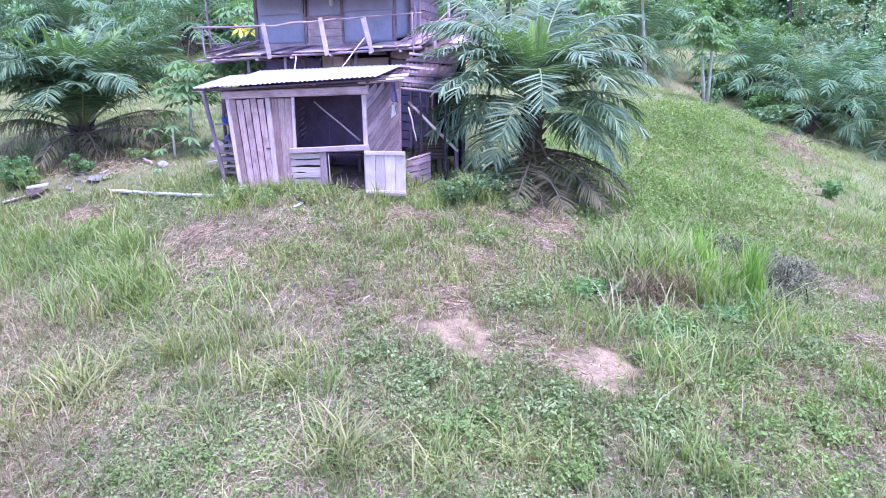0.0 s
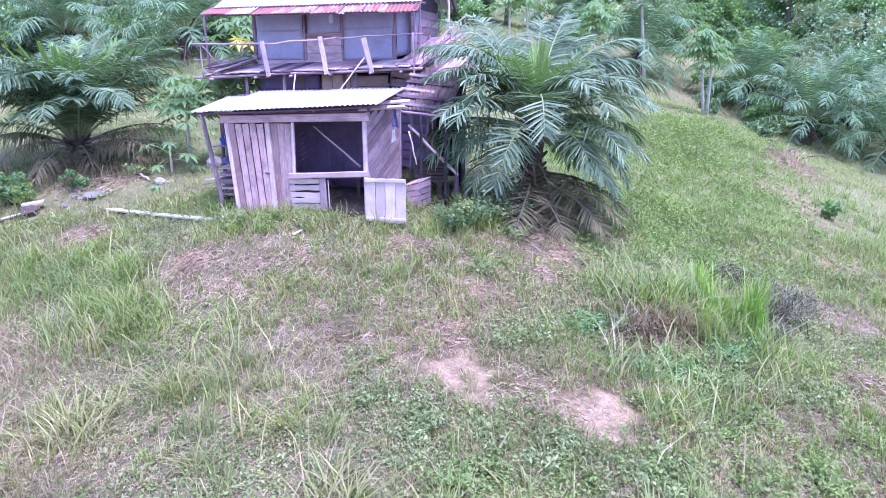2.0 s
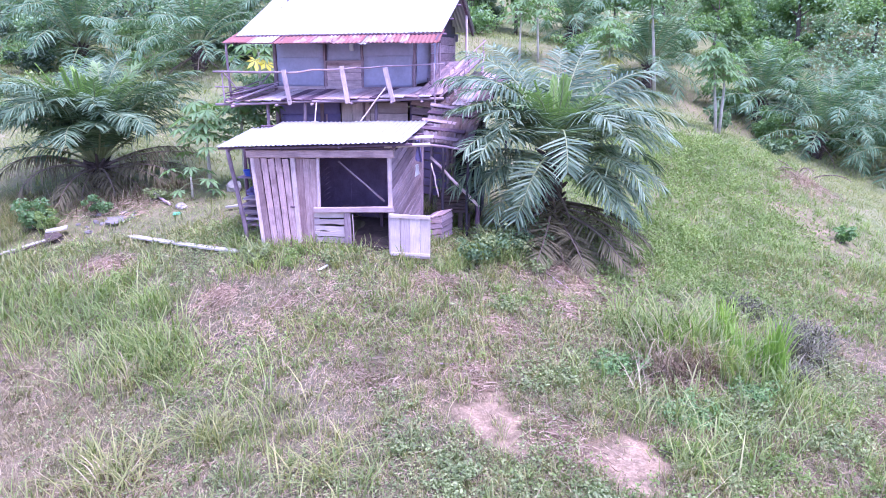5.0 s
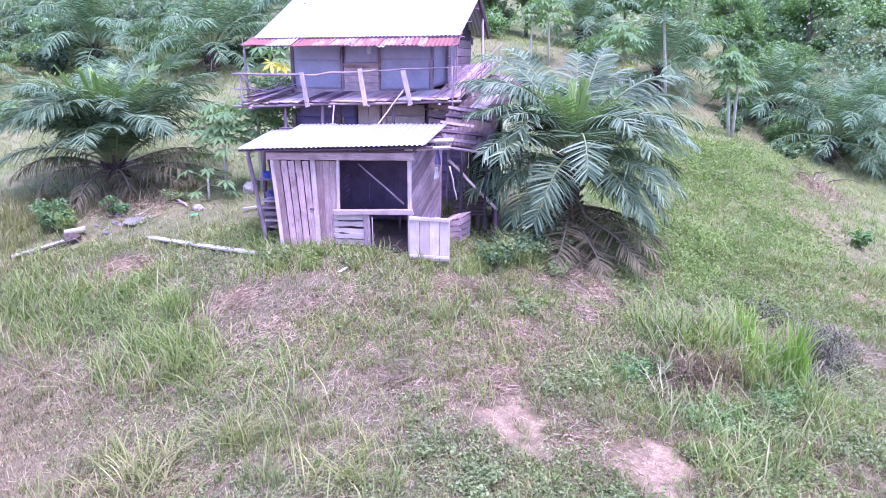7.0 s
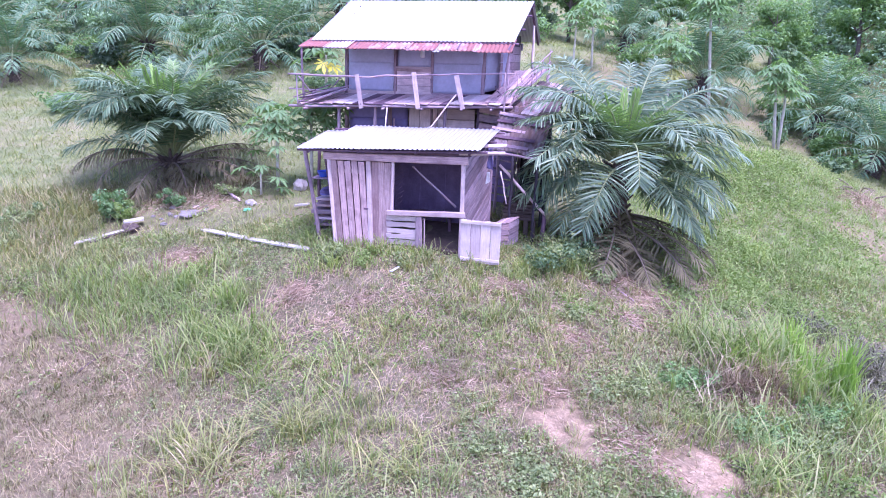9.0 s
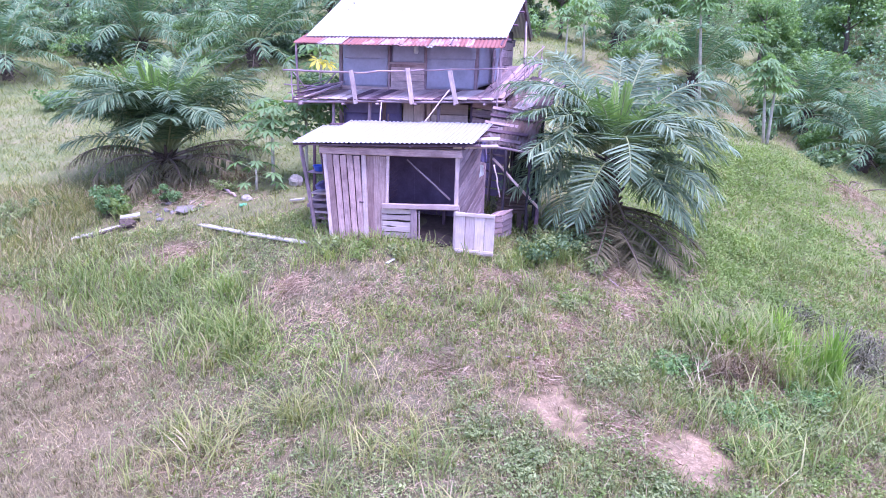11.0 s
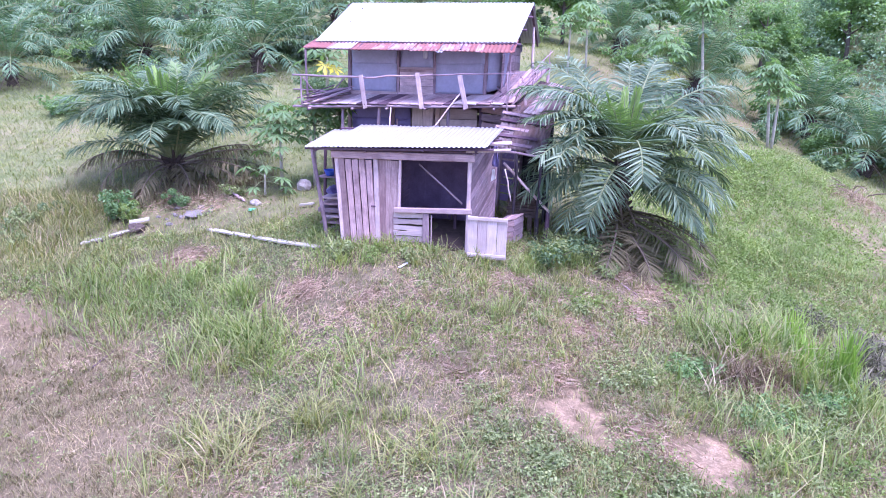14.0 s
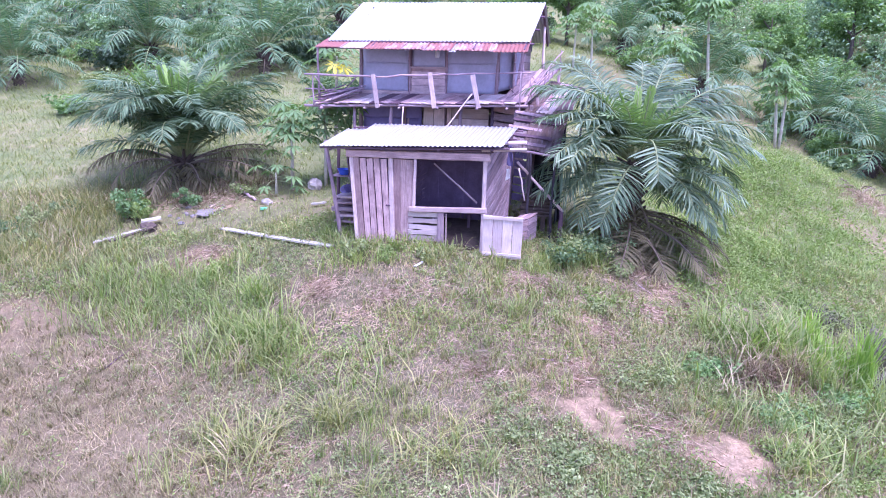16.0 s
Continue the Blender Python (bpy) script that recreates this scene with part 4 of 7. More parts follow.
def lean_to():
    """Low roof of old sheets between shack and balcony, its shade coloured in below."""
    rows = ((-4.62, -3.35, 15.85, 2.8, 2.7), (-4.6, -3.3, 17.55, 3.58, 3.46), (-4.15, -3.1, 21.0, 4.3, 4.15))

    def at(s, k):
        a, b, v, za, zb = rows[k]
        return Vector((lerp(a, b, s), v, lerp(za, zb, s)))
    roof = pole("lean_to_roof", at(0, 0) - Vector((0, 0, 0.06)), at(1, 0) - Vector((0, 0, 0.06)), 0.035, 0.03, M_STICK, house, 0.01, "low side roof of old rusty sheets and planks")
    for k in range(2):
        for i in range(3):
            a, b, e = i / 3 - 0.01 * (i > 0), (i + 1) / 3 + 0.01, Vector((0, 0, 0.012 * (i % 2) - 0.03 * k))
            corrugated("roof_sheet", at(a, k) + e, at(b, k) + e, at(a, k + 1) + e, at(b, k + 1) + e, (M_RUSTY, M_PINK)[k == 1 and i == 1], roof)
    for k in range(5):
        t = 0.1 + 0.2 * k
        p, q = at(0.0, 0).lerp(at(0.0, 1), t), at(0.75, 0).lerp(at(0.75, 1), t)
        board("roof_plank", p + Vector((_r.uniform(-0.1, 0.05), 0, 0.04)), q + Vector((_r.uniform(-0.3, 0.2), 0, 0.04)), 0.13, 0.022, (0, -0.45, 1), (M_GREY, M_DARK)[k % 2], roof, 0.1)
    # near-black posts and planks make the void below read as shade
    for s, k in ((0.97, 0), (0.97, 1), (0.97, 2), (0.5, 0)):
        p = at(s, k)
        pole("post", (p.x, p.y, floor_uv(p.x, p.y) - 0.1), p - Vector((0, 0, 0.05)), 0.035, 0.03, M_SHADE_DEEP, roof, 0.02)
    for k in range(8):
        board("plank", (-4.2, 18.4, 1.0 + k * 0.33), (-3.4, 18.4, 1.0 + k * 0.33), 0.335, 0.022, FRONT, M_SHADE_DEEP, roof)
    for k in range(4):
        board("plank", (-3.38, 17.2 + k * 0.33, 0.7), (-3.38, 17.2 + k * 0.33, 3.1 + 0.13 * k), 0.33, 0.022, (1, 0, 0), M_SHADE_DEEP, roof)


house_walls()
balcony()
gable_roof()
lean_to()


# ---- palms ----
def frond_mesh(length, rise, droop, leaf=0.8, hang=0.45, style="green", seed=0, spacing=0.085):
    """One feather leaf in the plane x-z, its foot at the origin: two meshes, the leaflets and the rib.
    rise: degrees at the foot; droop: degrees that it bends down by its tip; hang: how far the leaflets sag."""
    rs = random.Random(seed)
    dead, spear = style == "dead", style == "spear"
    pts, p = [], Vector((0, 0, 0))
    n = 14
    sway = rs.uniform(-0.3, 0.3)
    for i in range(n + 1):
        s = i / n
        pts.append(p.copy())
        a = radians(rise) - radians(droop) * s**1.45
        p = p + Vector((math.cos(a) * math.cos(sway * s), math.cos(a) * math.sin(sway * s), math.sin(a))) * (length / n)
    rv, rq, _ = tube(pts, [0.034 * (1 - 0.86 * i / n) + 0.004 for i in range(n + 1)], 5)
    vs, ts = [], []
    foot = 0.3 if spear else 0.2
    pairs = max(8, int(length * (1 - foot) / (spacing * (0.5 if spear else 1.0))))
    gap = [rs.uniform(0.3, 0.9) for _ in range(3)]
    for k in range(pairs):
        s = foot + (1 - foot) * (k + 0.5) / pairs
        f = s * n
        i = min(int(f), n - 1)
        q = pts[i].lerp(pts[i + 1], f - i)
        d = (pts[i + 1] - pts[i]).normalized()
        out0 = Vector((math.sin(sway * s), -math.cos(sway * s), 0))
        up0 = out0.cross(d).normalized()
        u = (s - foot) / (1 - foot)
        size = leaf * (0.5 + 1.9 * u) if u < 0.26 else leaf * (1.0 - 0.62 * ((u - 0.26) / 0.74) ** 1.8)
        for side in (-1, 1):
            if rs.random() < (0.12 if dead else 0.04) or (dead and any(abs(u - g) < 0.04 for g in gap[:2 + side])):
                continue
            ang = radians(16 + 38 * u * u + rs.uniform(-6, 6)) if not spear else radians(76 + rs.uniform(-5, 5))
            tier = (0.5, -0.12, 0.2)[(k + (side > 0)) % 3] * (0.5 if not dead else 0.35) + rs.uniform(-0.1, 0.1)
            dr = (out0 * side * math.cos(ang) + d * math.sin(ang) + up0 * tier * (0.35 if spear else 1.0)).normalized()
            ln = size * rs.uniform(0.86, 1.1)
            w = ({"far": 0.024, "dead": 0.015}.get(style, 0.0185)) * rs.uniform(0.8, 1.2) * (0.7 if spear else 1.0)
            sag = ln * hang * 0.62 * rs.uniform(0.6, 1.3)
            wide = up0.cross(dr)
            wide = (wide.normalized() + up0 * rs.uniform(-0.7, 0.7)).normalized()
            cuts = []
            for t in (0.0, 0.3, 0.62, 0.86, 1.0):
                cuts.append(q + dr * ln * t * (1 - 0.16 * hang * t) - Vector((0, 0, sag * t**2.1)))
            b = len(vs)
            for t, c in zip((0.45, 1.0, 0.85, 0.5), cuts[:4]):
                vs += [c - wide * w * t, c + wide * w * t]
            vs.append(cuts[4])
            for j in (0, 2, 4):
                ts += [(b + j, b + j + 1, b + j + 3), (b + j, b + j + 3, b + j + 2)]
            ts.append((b + 6, b + 7, b + 8))
    leaf_me, rib_me = fast_mesh("frond", [tuple(v) for v in vs], ts), quad_mesh("rachis", rv, rq, None, True)
    leaf_me.materials.append({"dead": M_PALM_DEAD, "spear": M_PALM_NEW, "young": M_PALM_MID, "far": M_PALM_FAR, "deep": M_PALM_DEEP}.get(style, M_PALM))
    rib_me.materials.append(M_RACHIS_DEAD if dead else M_RACHIS)
    return leaf_me, rib_me


def palm_trunk(name, height, r, parent, material):
    """Stubby trunk covered with the stumps of cut leaves."""
    rs = random.Random(int(height * 100))
    vs, qs, uv = tube([(0, 0, -0.25), (0, 0, height * 0.3), (0.02, 0, height * 0.7), (0.02, 0.01, height)], [r * 1.15, r * 1.05, r, r * 0.7], 9)
    for k in range(46):
        t, z = k * 2.399, height * (0.05 + 0.95 * k / 46)
        o = Vector((math.cos(t), math.sin(t), 0))
        a = o * r * 0.7 + Vector((0, 0, z))
        b = a + o * rs.uniform(0.14, 0.3) + Vector((0, 0, rs.uniform(0.1, 0.3)))
        v2, q2, u2 = tube([a, a.lerp(b, 0.6), b], [0.06, 0.05, 0.03], 5)
        n = len(vs)
        vs += v2
        uv += u2
        qs += [tuple(i + n for i in q) for q in q2]
    return link_mesh(name, quad_mesh(name, vs, qs, uv, False), material, parent)


FROND_LABEL = {"dead": "dry brown hanging leaf", "spear": "pale yellow-green spear leaf", "young": "young light green leaf"}


def palm(x, y, size, fronds, label, trunk=0.8, seed=1, group="", girth=0.24):
    """fronds: rows of heading, meshes or (rise, droop, length, leaflet, hang), style, and height of the foot on the trunk (0 to 1)."""
    rs = random.Random(seed)
    e = thing("oil_palm", label, "palm", (0, 0, 0), None, group)
    e.matrix_world = Matrix.Translation((x, y, zat(x, y))) @ Matrix.Scale(size, 4)
    palm_trunk("trunk", trunk, girth, e, M_BARK)
    for k, (az, form, style, foot) in enumerate(fronds):
        if not isinstance(form[0], bpy.types.Mesh):
            form = frond_mesh(form[2], form[0], form[1], form[3], form[4], style, 1000 * seed + k, 0.04 if style == "dead" else 0.041)
        tilt = 4 if style == "spear" else 14
        m = pose(0.14 * math.cos(radians(az)), 0.14 * math.sin(radians(az)), trunk * foot, rs.uniform(-tilt, tilt), rs.uniform(-3, 3), az)
        f = link_mesh("frond", form[0], None, e, FROND_LABEL.get(style, ""))
        f.matrix_basis = m
        link_mesh("rachis", form[1], None, f)
    return e


# heading (-90 faces downhill, 180 the shack), (rise, droop, length, leaflet, hang), style, foot
NEAR_PALM = [(h, (r + 4, 0.88 * d, n, 0.9, g), "green", 0.99) for h, r, d, n, g in (
    (-93, 38, 128, 3.1, 0.12), (-138, 32, 92, 2.9, 0.35), (-150, 52, 96, 3.1, 0.45), (-56, 40, 112, 2.6, 0.35), (-128, 54, 118, 2.6, 0.3), (-62, 56, 118, 2.6, 0.3), (-38, 48, 104, 2.8, 0.4),
    (176, 60, 98, 3.5, 0.85), (160, 70, 92, 3.5, 0.75), (205, 30, 78, 2.9, 0.7), (146, 58, 90, 3.2, 0.6),
    (4, 62, 98, 3.5, 0.6), (18, 48, 88, 3.4, 0.6), (-14, 44, 92, 3.2, 0.6), (-28, 26, 70, 2.9, 0.5), (2, 22, 64, 2.8, 0.55),
    (34, 66, 84, 3.4, 0.5), (52, 74, 70, 3.3, 0.45), (128, 74, 72, 3.3, 0.45), (88, 78, 66, 3.0, 0.4), (108, 60, 80, 3.1, 0.5), (70, 54, 82, 3.1, 0.5),
    (28, 30, 70, 2.8, 0.55), (170, 24, 66, 2.8, 0.6), (186, 66, 104, 3.3, 0.6), (200, 58, 100, 3.1, 0.5), (-164, 44, 84, 3.0, 0.5), (222, 50, 96, 2.7, 0.5), (-8, 54, 108, 3.3, 0.7), (12, 34, 96, 3.2, 0.7), (26, 56, 104, 3.4, 0.6))]
NEAR_PALM += [(h, (r, d, n, 0.86, g), "green", 0.9) for h, r, d, n, g in (
    (-166, 18, 82, 2.8, 0.6), (-146, 14, 84, 2.5, 0.4), (-116, 16, 96, 2.3, 0.3), (-66, 16, 94, 2.4, 0.3), (-42, 20, 84, 2.7, 0.4), (-20, 16, 76, 2.9, 0.5), (0, 22, 80, 2.9, 0.5), (18, 18, 78, 2.9, 0.5), (42, 20, 80, 2.8, 0.5), (178, 22, 80, 2.9, 0.6))]
NEAR_PALM += [(h, (r, d, n, 0.8, g), "green", 0.78) for h, r, d, n, g in (
    (-124, 4, 72, 2.2, 0.4), (-48, 8, 74, 2.4, 0.5), (-16, 8, 76, 2.6, 0.5), (6, 12, 80, 2.6, 0.6), (-30, -10, 52, 2.4, 0.5), (-4, -14, 52, 2.4, 0.5), (24, 0, 68, 2.5, 0.6),
    (-152, 0, 66, 2.2, 0.5), (-172, 8, 78, 2.5, 0.6), (160, 6, 78, 2.5, 0.6), (55, 4, 76, 2.5, 0.6))]
NEAR_PALM += [(h, (r, d, n, 0.62, 0.2), "young", 1.0) for h, r, d, n in ((-120, 74, 62, 2.0), (-60, 72, 70, 2.0), (-92, 70, 74, 1.8), (-140, 64, 74, 2.1), (-38, 64, 76, 2.1), (20, 78, 54, 2.1), (200, 76, 58, 2.1), (100, 80, 44, 2.1))]
NEAR_PALM += [(h, (r, 14, n, 0.46, 0.05), "spear", 1.0) for h, r, n in ((-90, 88, 1.75), (30, 85, 1.7), (170, 84, 1.6), (-60, 80, 1.4), (-130, 79, 1.35), (90, 86, 1.7))]
NEAR_PALM += [(h, (r, d, n, 0.66, 0.35), "dead", f) for h, r, d, n, f in (
    (-102, -6, 46, 2.5, 0.36), (-80, -10, 44, 2.3, 0.34), (-58, -6, 46, 2.5, 0.38), (-122, -8, 46, 2.4, 0.36), (-40, -4, 46, 2.6, 0.4), (-18, -2, 46, 2.6, 0.42), (-90, -20, 28, 1.9, 0.3),
    (-68, -18, 30, 2.0, 0.3), (-112, -16, 32, 2.0, 0.3), (-30, -14, 36, 2.2, 0.36), (4, -6, 46, 2.5, 0.45), (-142, -10, 44, 2.2, 0.38),
    (30, -10, 44, 2.4, 0.45), (190, -16, 40, 2.2, 0.42), (-50, -44, 26, 1.5, 0.6), (-85, -48, 24, 1.4, 0.58), (-125, -46, 26, 1.4, 0.6))]
palm(3.52, 17.0, 1.0, NEAR_PALM, "young oil palm with arching blue-green fronds beside the shack", 2.35, 5, girth=0.27)

_rf = random.Random(19)
FIELD_PALM = [(h + _rf.uniform(-12, 12), (min(84, r + 4 + _rf.uniform(-9, 9)), d + _rf.uniform(-14, 14), n * _rf.uniform(0.82, 1.14), 0.92, g), "deep", 0.97) for h, r, d, n, g in (
    (0, 64, 74, 4.4, 0.5), (-18, 58, 84, 4.0, 0.55), (14, 70, 72, 4.2, 0.45), (184, 62, 88, 4.2, 0.55), (168, 70, 80, 4.2, 0.5), (200, 52, 84, 3.9, 0.55),
    (-140, 60, 100, 3.7, 0.5), (-120, 72, 104, 3.6, 0.45), (-95, 74, 112, 3.4, 0.4), (-70, 70, 108, 3.5, 0.45), (-45, 66, 100, 3.7, 0.5), (-28, 74, 92, 3.9, 0.5),
    (40, 76, 66, 4.0, 0.4), (65, 80, 58, 4.0, 0.4), (92, 78, 62, 3.9, 0.4), (118, 80, 60, 4.0, 0.4), (145, 74, 70, 4.0, 0.45), (-160, 74, 92, 3.8, 0.5),
    (190, 38, 66, 3.6, 0.65), (-152, 36, 74, 3.2, 0.6), (-8, 44, 66, 3.4, 0.5), (-60, 78, 96, 3.4, 0.4), (-105, 80, 92, 3.4, 0.4), (30, 58, 78, 3.7, 0.5), (155, 56, 82, 3.7, 0.5), (210, 66, 96, 3.7, 0.5),
    (-84, 66, 122, 3.2, 0.5), (-108, 62, 112, 3.4, 0.5), (-56, 60, 114, 3.5, 0.5), (-130, 72, 96, 3.8, 0.5), (-34, 60, 96, 3.8, 0.5), (176, 54, 96, 3.8, 0.6), (-4, 56, 94, 3.8, 0.6), (8, 74, 84, 4.2, 0.5), (172, 76, 84, 4.2, 0.5),
    (-76, 78, 100, 3.7, 0.4), (-92, 62, 96, 3.0, 0.5), (-124, 56, 92, 3.0, 0.5), (-52, 56, 92, 3.2, 0.5), (-66, 48, 84, 2.8, 0.5), (-112, 48, 84, 2.8, 0.5), (-10, 50, 100, 3.9, 0.6), (10, 56, 104, 4.0, 0.6), (-150, 66, 100, 3.6, 0.5), (100, 70, 78, 3.8, 0.5), (50, 66, 82, 3.9, 0.5), (130, 66, 84, 3.9, 0.5))]
FIELD_PALM += [(h, (r, d, n, 0.66, 0.2), "young", 1.0) for h, r, d, n in ((-120, 80, 44, 3.0), (-55, 79, 50, 3.0), (60, 82, 40, 3.2), (-90, 74, 64, 3.0), (-150, 76, 58, 3.2), (-25, 76, 58, 3.2), (120, 80, 46, 3.3))]
FIELD_PALM += [(h, (r, 20, n, 0.5, 0.05), "spear", 1.0) for h, r, n in ((-90, 84, 2.7), (150, 80, 2.8), (20, 80, 2.6), (-40, 76, 2.4), (-140, 72, 3.0), (-110, 76, 2.9), (-165, 76, 3.0), (-70, 81, 2.6))]
FIELD_PALM += [(h, (r, d, n, 0.62, 1.2), "dead", f) for h, r, d, n, f in (
    (-100, 4, 50, 2.4, 0.7), (-150, 28, 84, 2.9, 0.7), (-132, 22, 90, 2.5, 0.7), (-8, 20, 34, 3.0, 0.8), (-16, 12, 36, 2.8, 0.7), (4, 24, 40, 2.8, 0.8), (-26, 8, 40, 2.4, 0.7), (12, 14, 38, 2.6, 0.7), (192, 26, 80, 2.7, 0.7), (-60, 10, 80, 1.8, 0.7),
    (-40, -30, 44, 1.6, 0.8), (-110, -34, 40, 1.6, 0.8), (-5, -24, 48, 1.9, 0.8), (205, -20, 50, 1.9, 0.8), (-70, -50, 24, 1.3, 0.9))]
palm(-9.5, 22.1, 1.0, FIELD_PALM, "bushy oil palm with dry lower fronds on the grass", 0.75, 8, girth=0.26)

# leaves shared by the plantation's palms: rise, droop, length, leaflet, hang, style
FAR_FRONDS = {k: [frond_mesh(n * (1 + 0.08 * v), r + 5 * v, d + 9 * v, l, g, st, 77 + 3 * i + v, 0.11) for v in range(3)] for i, (k, (r, d, n, l, g, st)) in enumerate({
    "top": (80, 56, 3.6, 0.8, 0.4, "far"), "high": (66, 82, 3.9, 0.9, 0.6, "far"), "mid": (46, 86, 3.8, 0.9, 0.75, "far"), "low": (22, 76, 3.4, 0.9, 0.75, "far"), "hang": (-8, 60, 2.8, 0.8, 0.6, "far"),
    "spear": (84, 14, 2.0, 0.45, 0.05, "spear"), "young": (78, 50, 2.6, 0.7, 0.25, "young"), "dry": (-34, 40, 2.2, 0.6, 0.6, "dead")}.items())}


def far_palm(x, y, size, label, seed, trunk=1.2, young=3):
    rs = random.Random(seed)
    rows, turn = [], rs.uniform(0, 360)
    for kind, count, style, foot in (("spear", 2, "spear", 1.0), ("young", young, "young", 1.0), ("top", 6, "far", 0.97), ("high", 8, "far", 0.97), ("mid", 9, "far", 0.95), ("low", 8, "far", 0.9), ("hang", 6, "far", 0.85), ("dry", 5, "dead", 0.6)):
        for i in range(count):
            turn += 360 / count if i else 137.5
            rows.append((turn + rs.uniform(-16, 16), FAR_FRONDS[kind][rs.randrange(3)], style, foot))
    return palm(x, y, size, rows, label, trunk, seed, "plantation palms")


# ---- trees and shrubs ----
def leaf_cloud(rs, centres, radii, n, size, flat=0.75):
    """Small folded leaves strewn in clumps: arrays of verts and tris."""
    centres, radii = np.array(centres), np.array(radii)
    pick = rs.randint(0, len(centres), n)
    d = rs.normal(size=(n, 3))
    d /= np.linalg.norm(d, axis=1, keepdims=True)
    p = centres[pick] + d * (radii[pick] * rs.uniform(0.35, 1.08, n) ** 0.6)[:, None] * (1, 1, flat)
    return leaves_at(rs, p, size, d)


def leaves_at(rs, p, size, facing=None, long=1.9):
    n = len(p)
    nrm = rs.normal(size=(n, 3)) * 0.7 + (0, 0, 0.9)
    if facing is not None:
        nrm += facing * 0.7
    nrm /= np.linalg.norm(nrm, axis=1, keepdims=True)
    t = rs.normal(size=(n, 3))
    t -= nrm * (t * nrm).sum(1, keepdims=True)
    t /= np.linalg.norm(t, axis=1, keepdims=True)
    b = np.cross(nrm, t)
    s = (size * rs.uniform(0.6, 1.35, n))[:, None]
    a0, a1 = p - t * s * long / 2, p + t * s * long / 2 - nrm * s * 0.25
    l, r = p + b * s * 0.5 + nrm * s * 0.12, p - b * s * 0.5 + nrm * s * 0.12
    v = np.stack([a0, l, a1, r], 1).reshape(-1, 3)
    k = np.arange(n)[:, None] * 4
    return v, np.concatenate([k + (0, 1, 2), k + (0, 2, 3)])


def tree_meshes(seed, height, spread, leaves, size, open_crown=1.0):
    """Trunk with limbs, and a crown of leaf clumps with gaps."""
    rs, rr = np.random.RandomState(seed), random.Random(seed)
    vs, qs, uv = tube([(0, 0, -0.4), (0.05, 0, height * 0.25), (rr.uniform(-0.2, 0.2), rr.uniform(-0.2, 0.2), height * 0.6), (0, 0, height * 0.9)],
                      [height * 0.022 + 0.03, height * 0.018 + 0.02, height * 0.011 + 0.015, 0.015], 7)
    cs, ra = [], []
    for k in range(11):
        t, h = k * 2.4 + rr.uniform(-0.4, 0.4), height * rr.uniform(0.38, 0.9)
        reach = spread * rr.uniform(0.45, 1.0) * (1.15 - 0.5 * h / height)
        a = Vector((0, 0, h * 0.8))
        b = Vector((math.cos(t) * reach, math.sin(t) * reach, h + rr.uniform(0, 0.12) * height))
        v2, q2, u2 = tube([a, a.lerp(b, 0.5) + Vector((0, 0, 0.1)), b], [height * 0.008 + 0.01, height * 0.005 + 0.008, 0.006], 5)
        n = len(vs)
        vs += v2
        uv += u2
        qs += [tuple(i + n for i in q) for q in q2]
        cs.append(tuple(b))
        ra.append(spread * rr.uniform(0.28, 0.5) * open_crown)
        cs.append(tuple(a.lerp(b, 0.6)))
        ra.append(spread * rr.uniform(0.2, 0.34) * open_crown)
    cs.append((0, 0, height * 0.95))
    ra.append(spread * 0.4)
    v, t = leaf_cloud(rs, cs, ra, leaves, size)
    return quad_mesh("trunk", vs, qs, uv, True), fast_mesh("crown", v, t)


TREES = [tree_meshes(s, h, w, n, z) for s, h, w, n, z in ((1, 7.0, 2.6, 6500, 0.14), (2, 9.0, 3.2, 8000, 0.16), (3, 5.0, 2.2, 6000, 0.12), (4, 8.0, 2.4, 6500, 0.15))]
for _i, (_t, _c) in enumerate(TREES):
    _t.materials.append(M_BROWN_TRUNK)
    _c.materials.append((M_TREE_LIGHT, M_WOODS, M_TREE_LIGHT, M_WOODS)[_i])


def tree(x, y, kind, size, turn, label="leafy broadleaf tree on the wooded slope", group="hillside trees"):
    e = thing("tree", label, "tree", (0, 0, 0), None, group)
    e.matrix_world = pose(x, y, zat(x, y), 0, 0, turn) @ Matrix.Scale(size, 4)
    link_mesh("trunk", TREES[kind][0], None, e)
    link_mesh("crown", TREES[kind][1], None, e)
    return e


def shrub(x, y, r, h, n, size, material, label, seed, name="shrub"):
    """A low bush: thin stems and clumps of leaves."""
    rs, rr = np.random.RandomState(seed), random.Random(seed)
    e = thing(name, label, "shrub", (0, 0, 0))
    e.matrix_world = Matrix.Translation((x, y, zat(x, y)))
    cs, ra = [], []
    for k in range(9):
        t, q = k * 2.4 + rr.uniform(-0.4, 0.4), r * rr.uniform(0.2, 1.0)
        tip = Vector((math.cos(t) * q, math.sin(t) * q, h * rr.uniform(0.35, 1.1)))
        link_mesh("stem", quad_mesh("stem", *tube([(0, 0, -0.05), tip * 0.5 + Vector((0, 0, 0.04)), tip], [0.015, 0.01, 0.004], 5), True), M_BROWN_TRUNK, e)
        cs.append(tuple(tip))
        ra.append(r * rr.uniform(0.16, 0.4))
        cs.append(tuple(tip * 0.55))
        ra.append(r * rr.uniform(0.2, 0.4))
    v, t = leaf_cloud(rs, cs, ra, n, size, 0.7)
    v[:, 2] = np.maximum(v[:, 2], 0.0)
    link_mesh("foliage", fast_mesh("foliage", v, t), material, e)
    return e


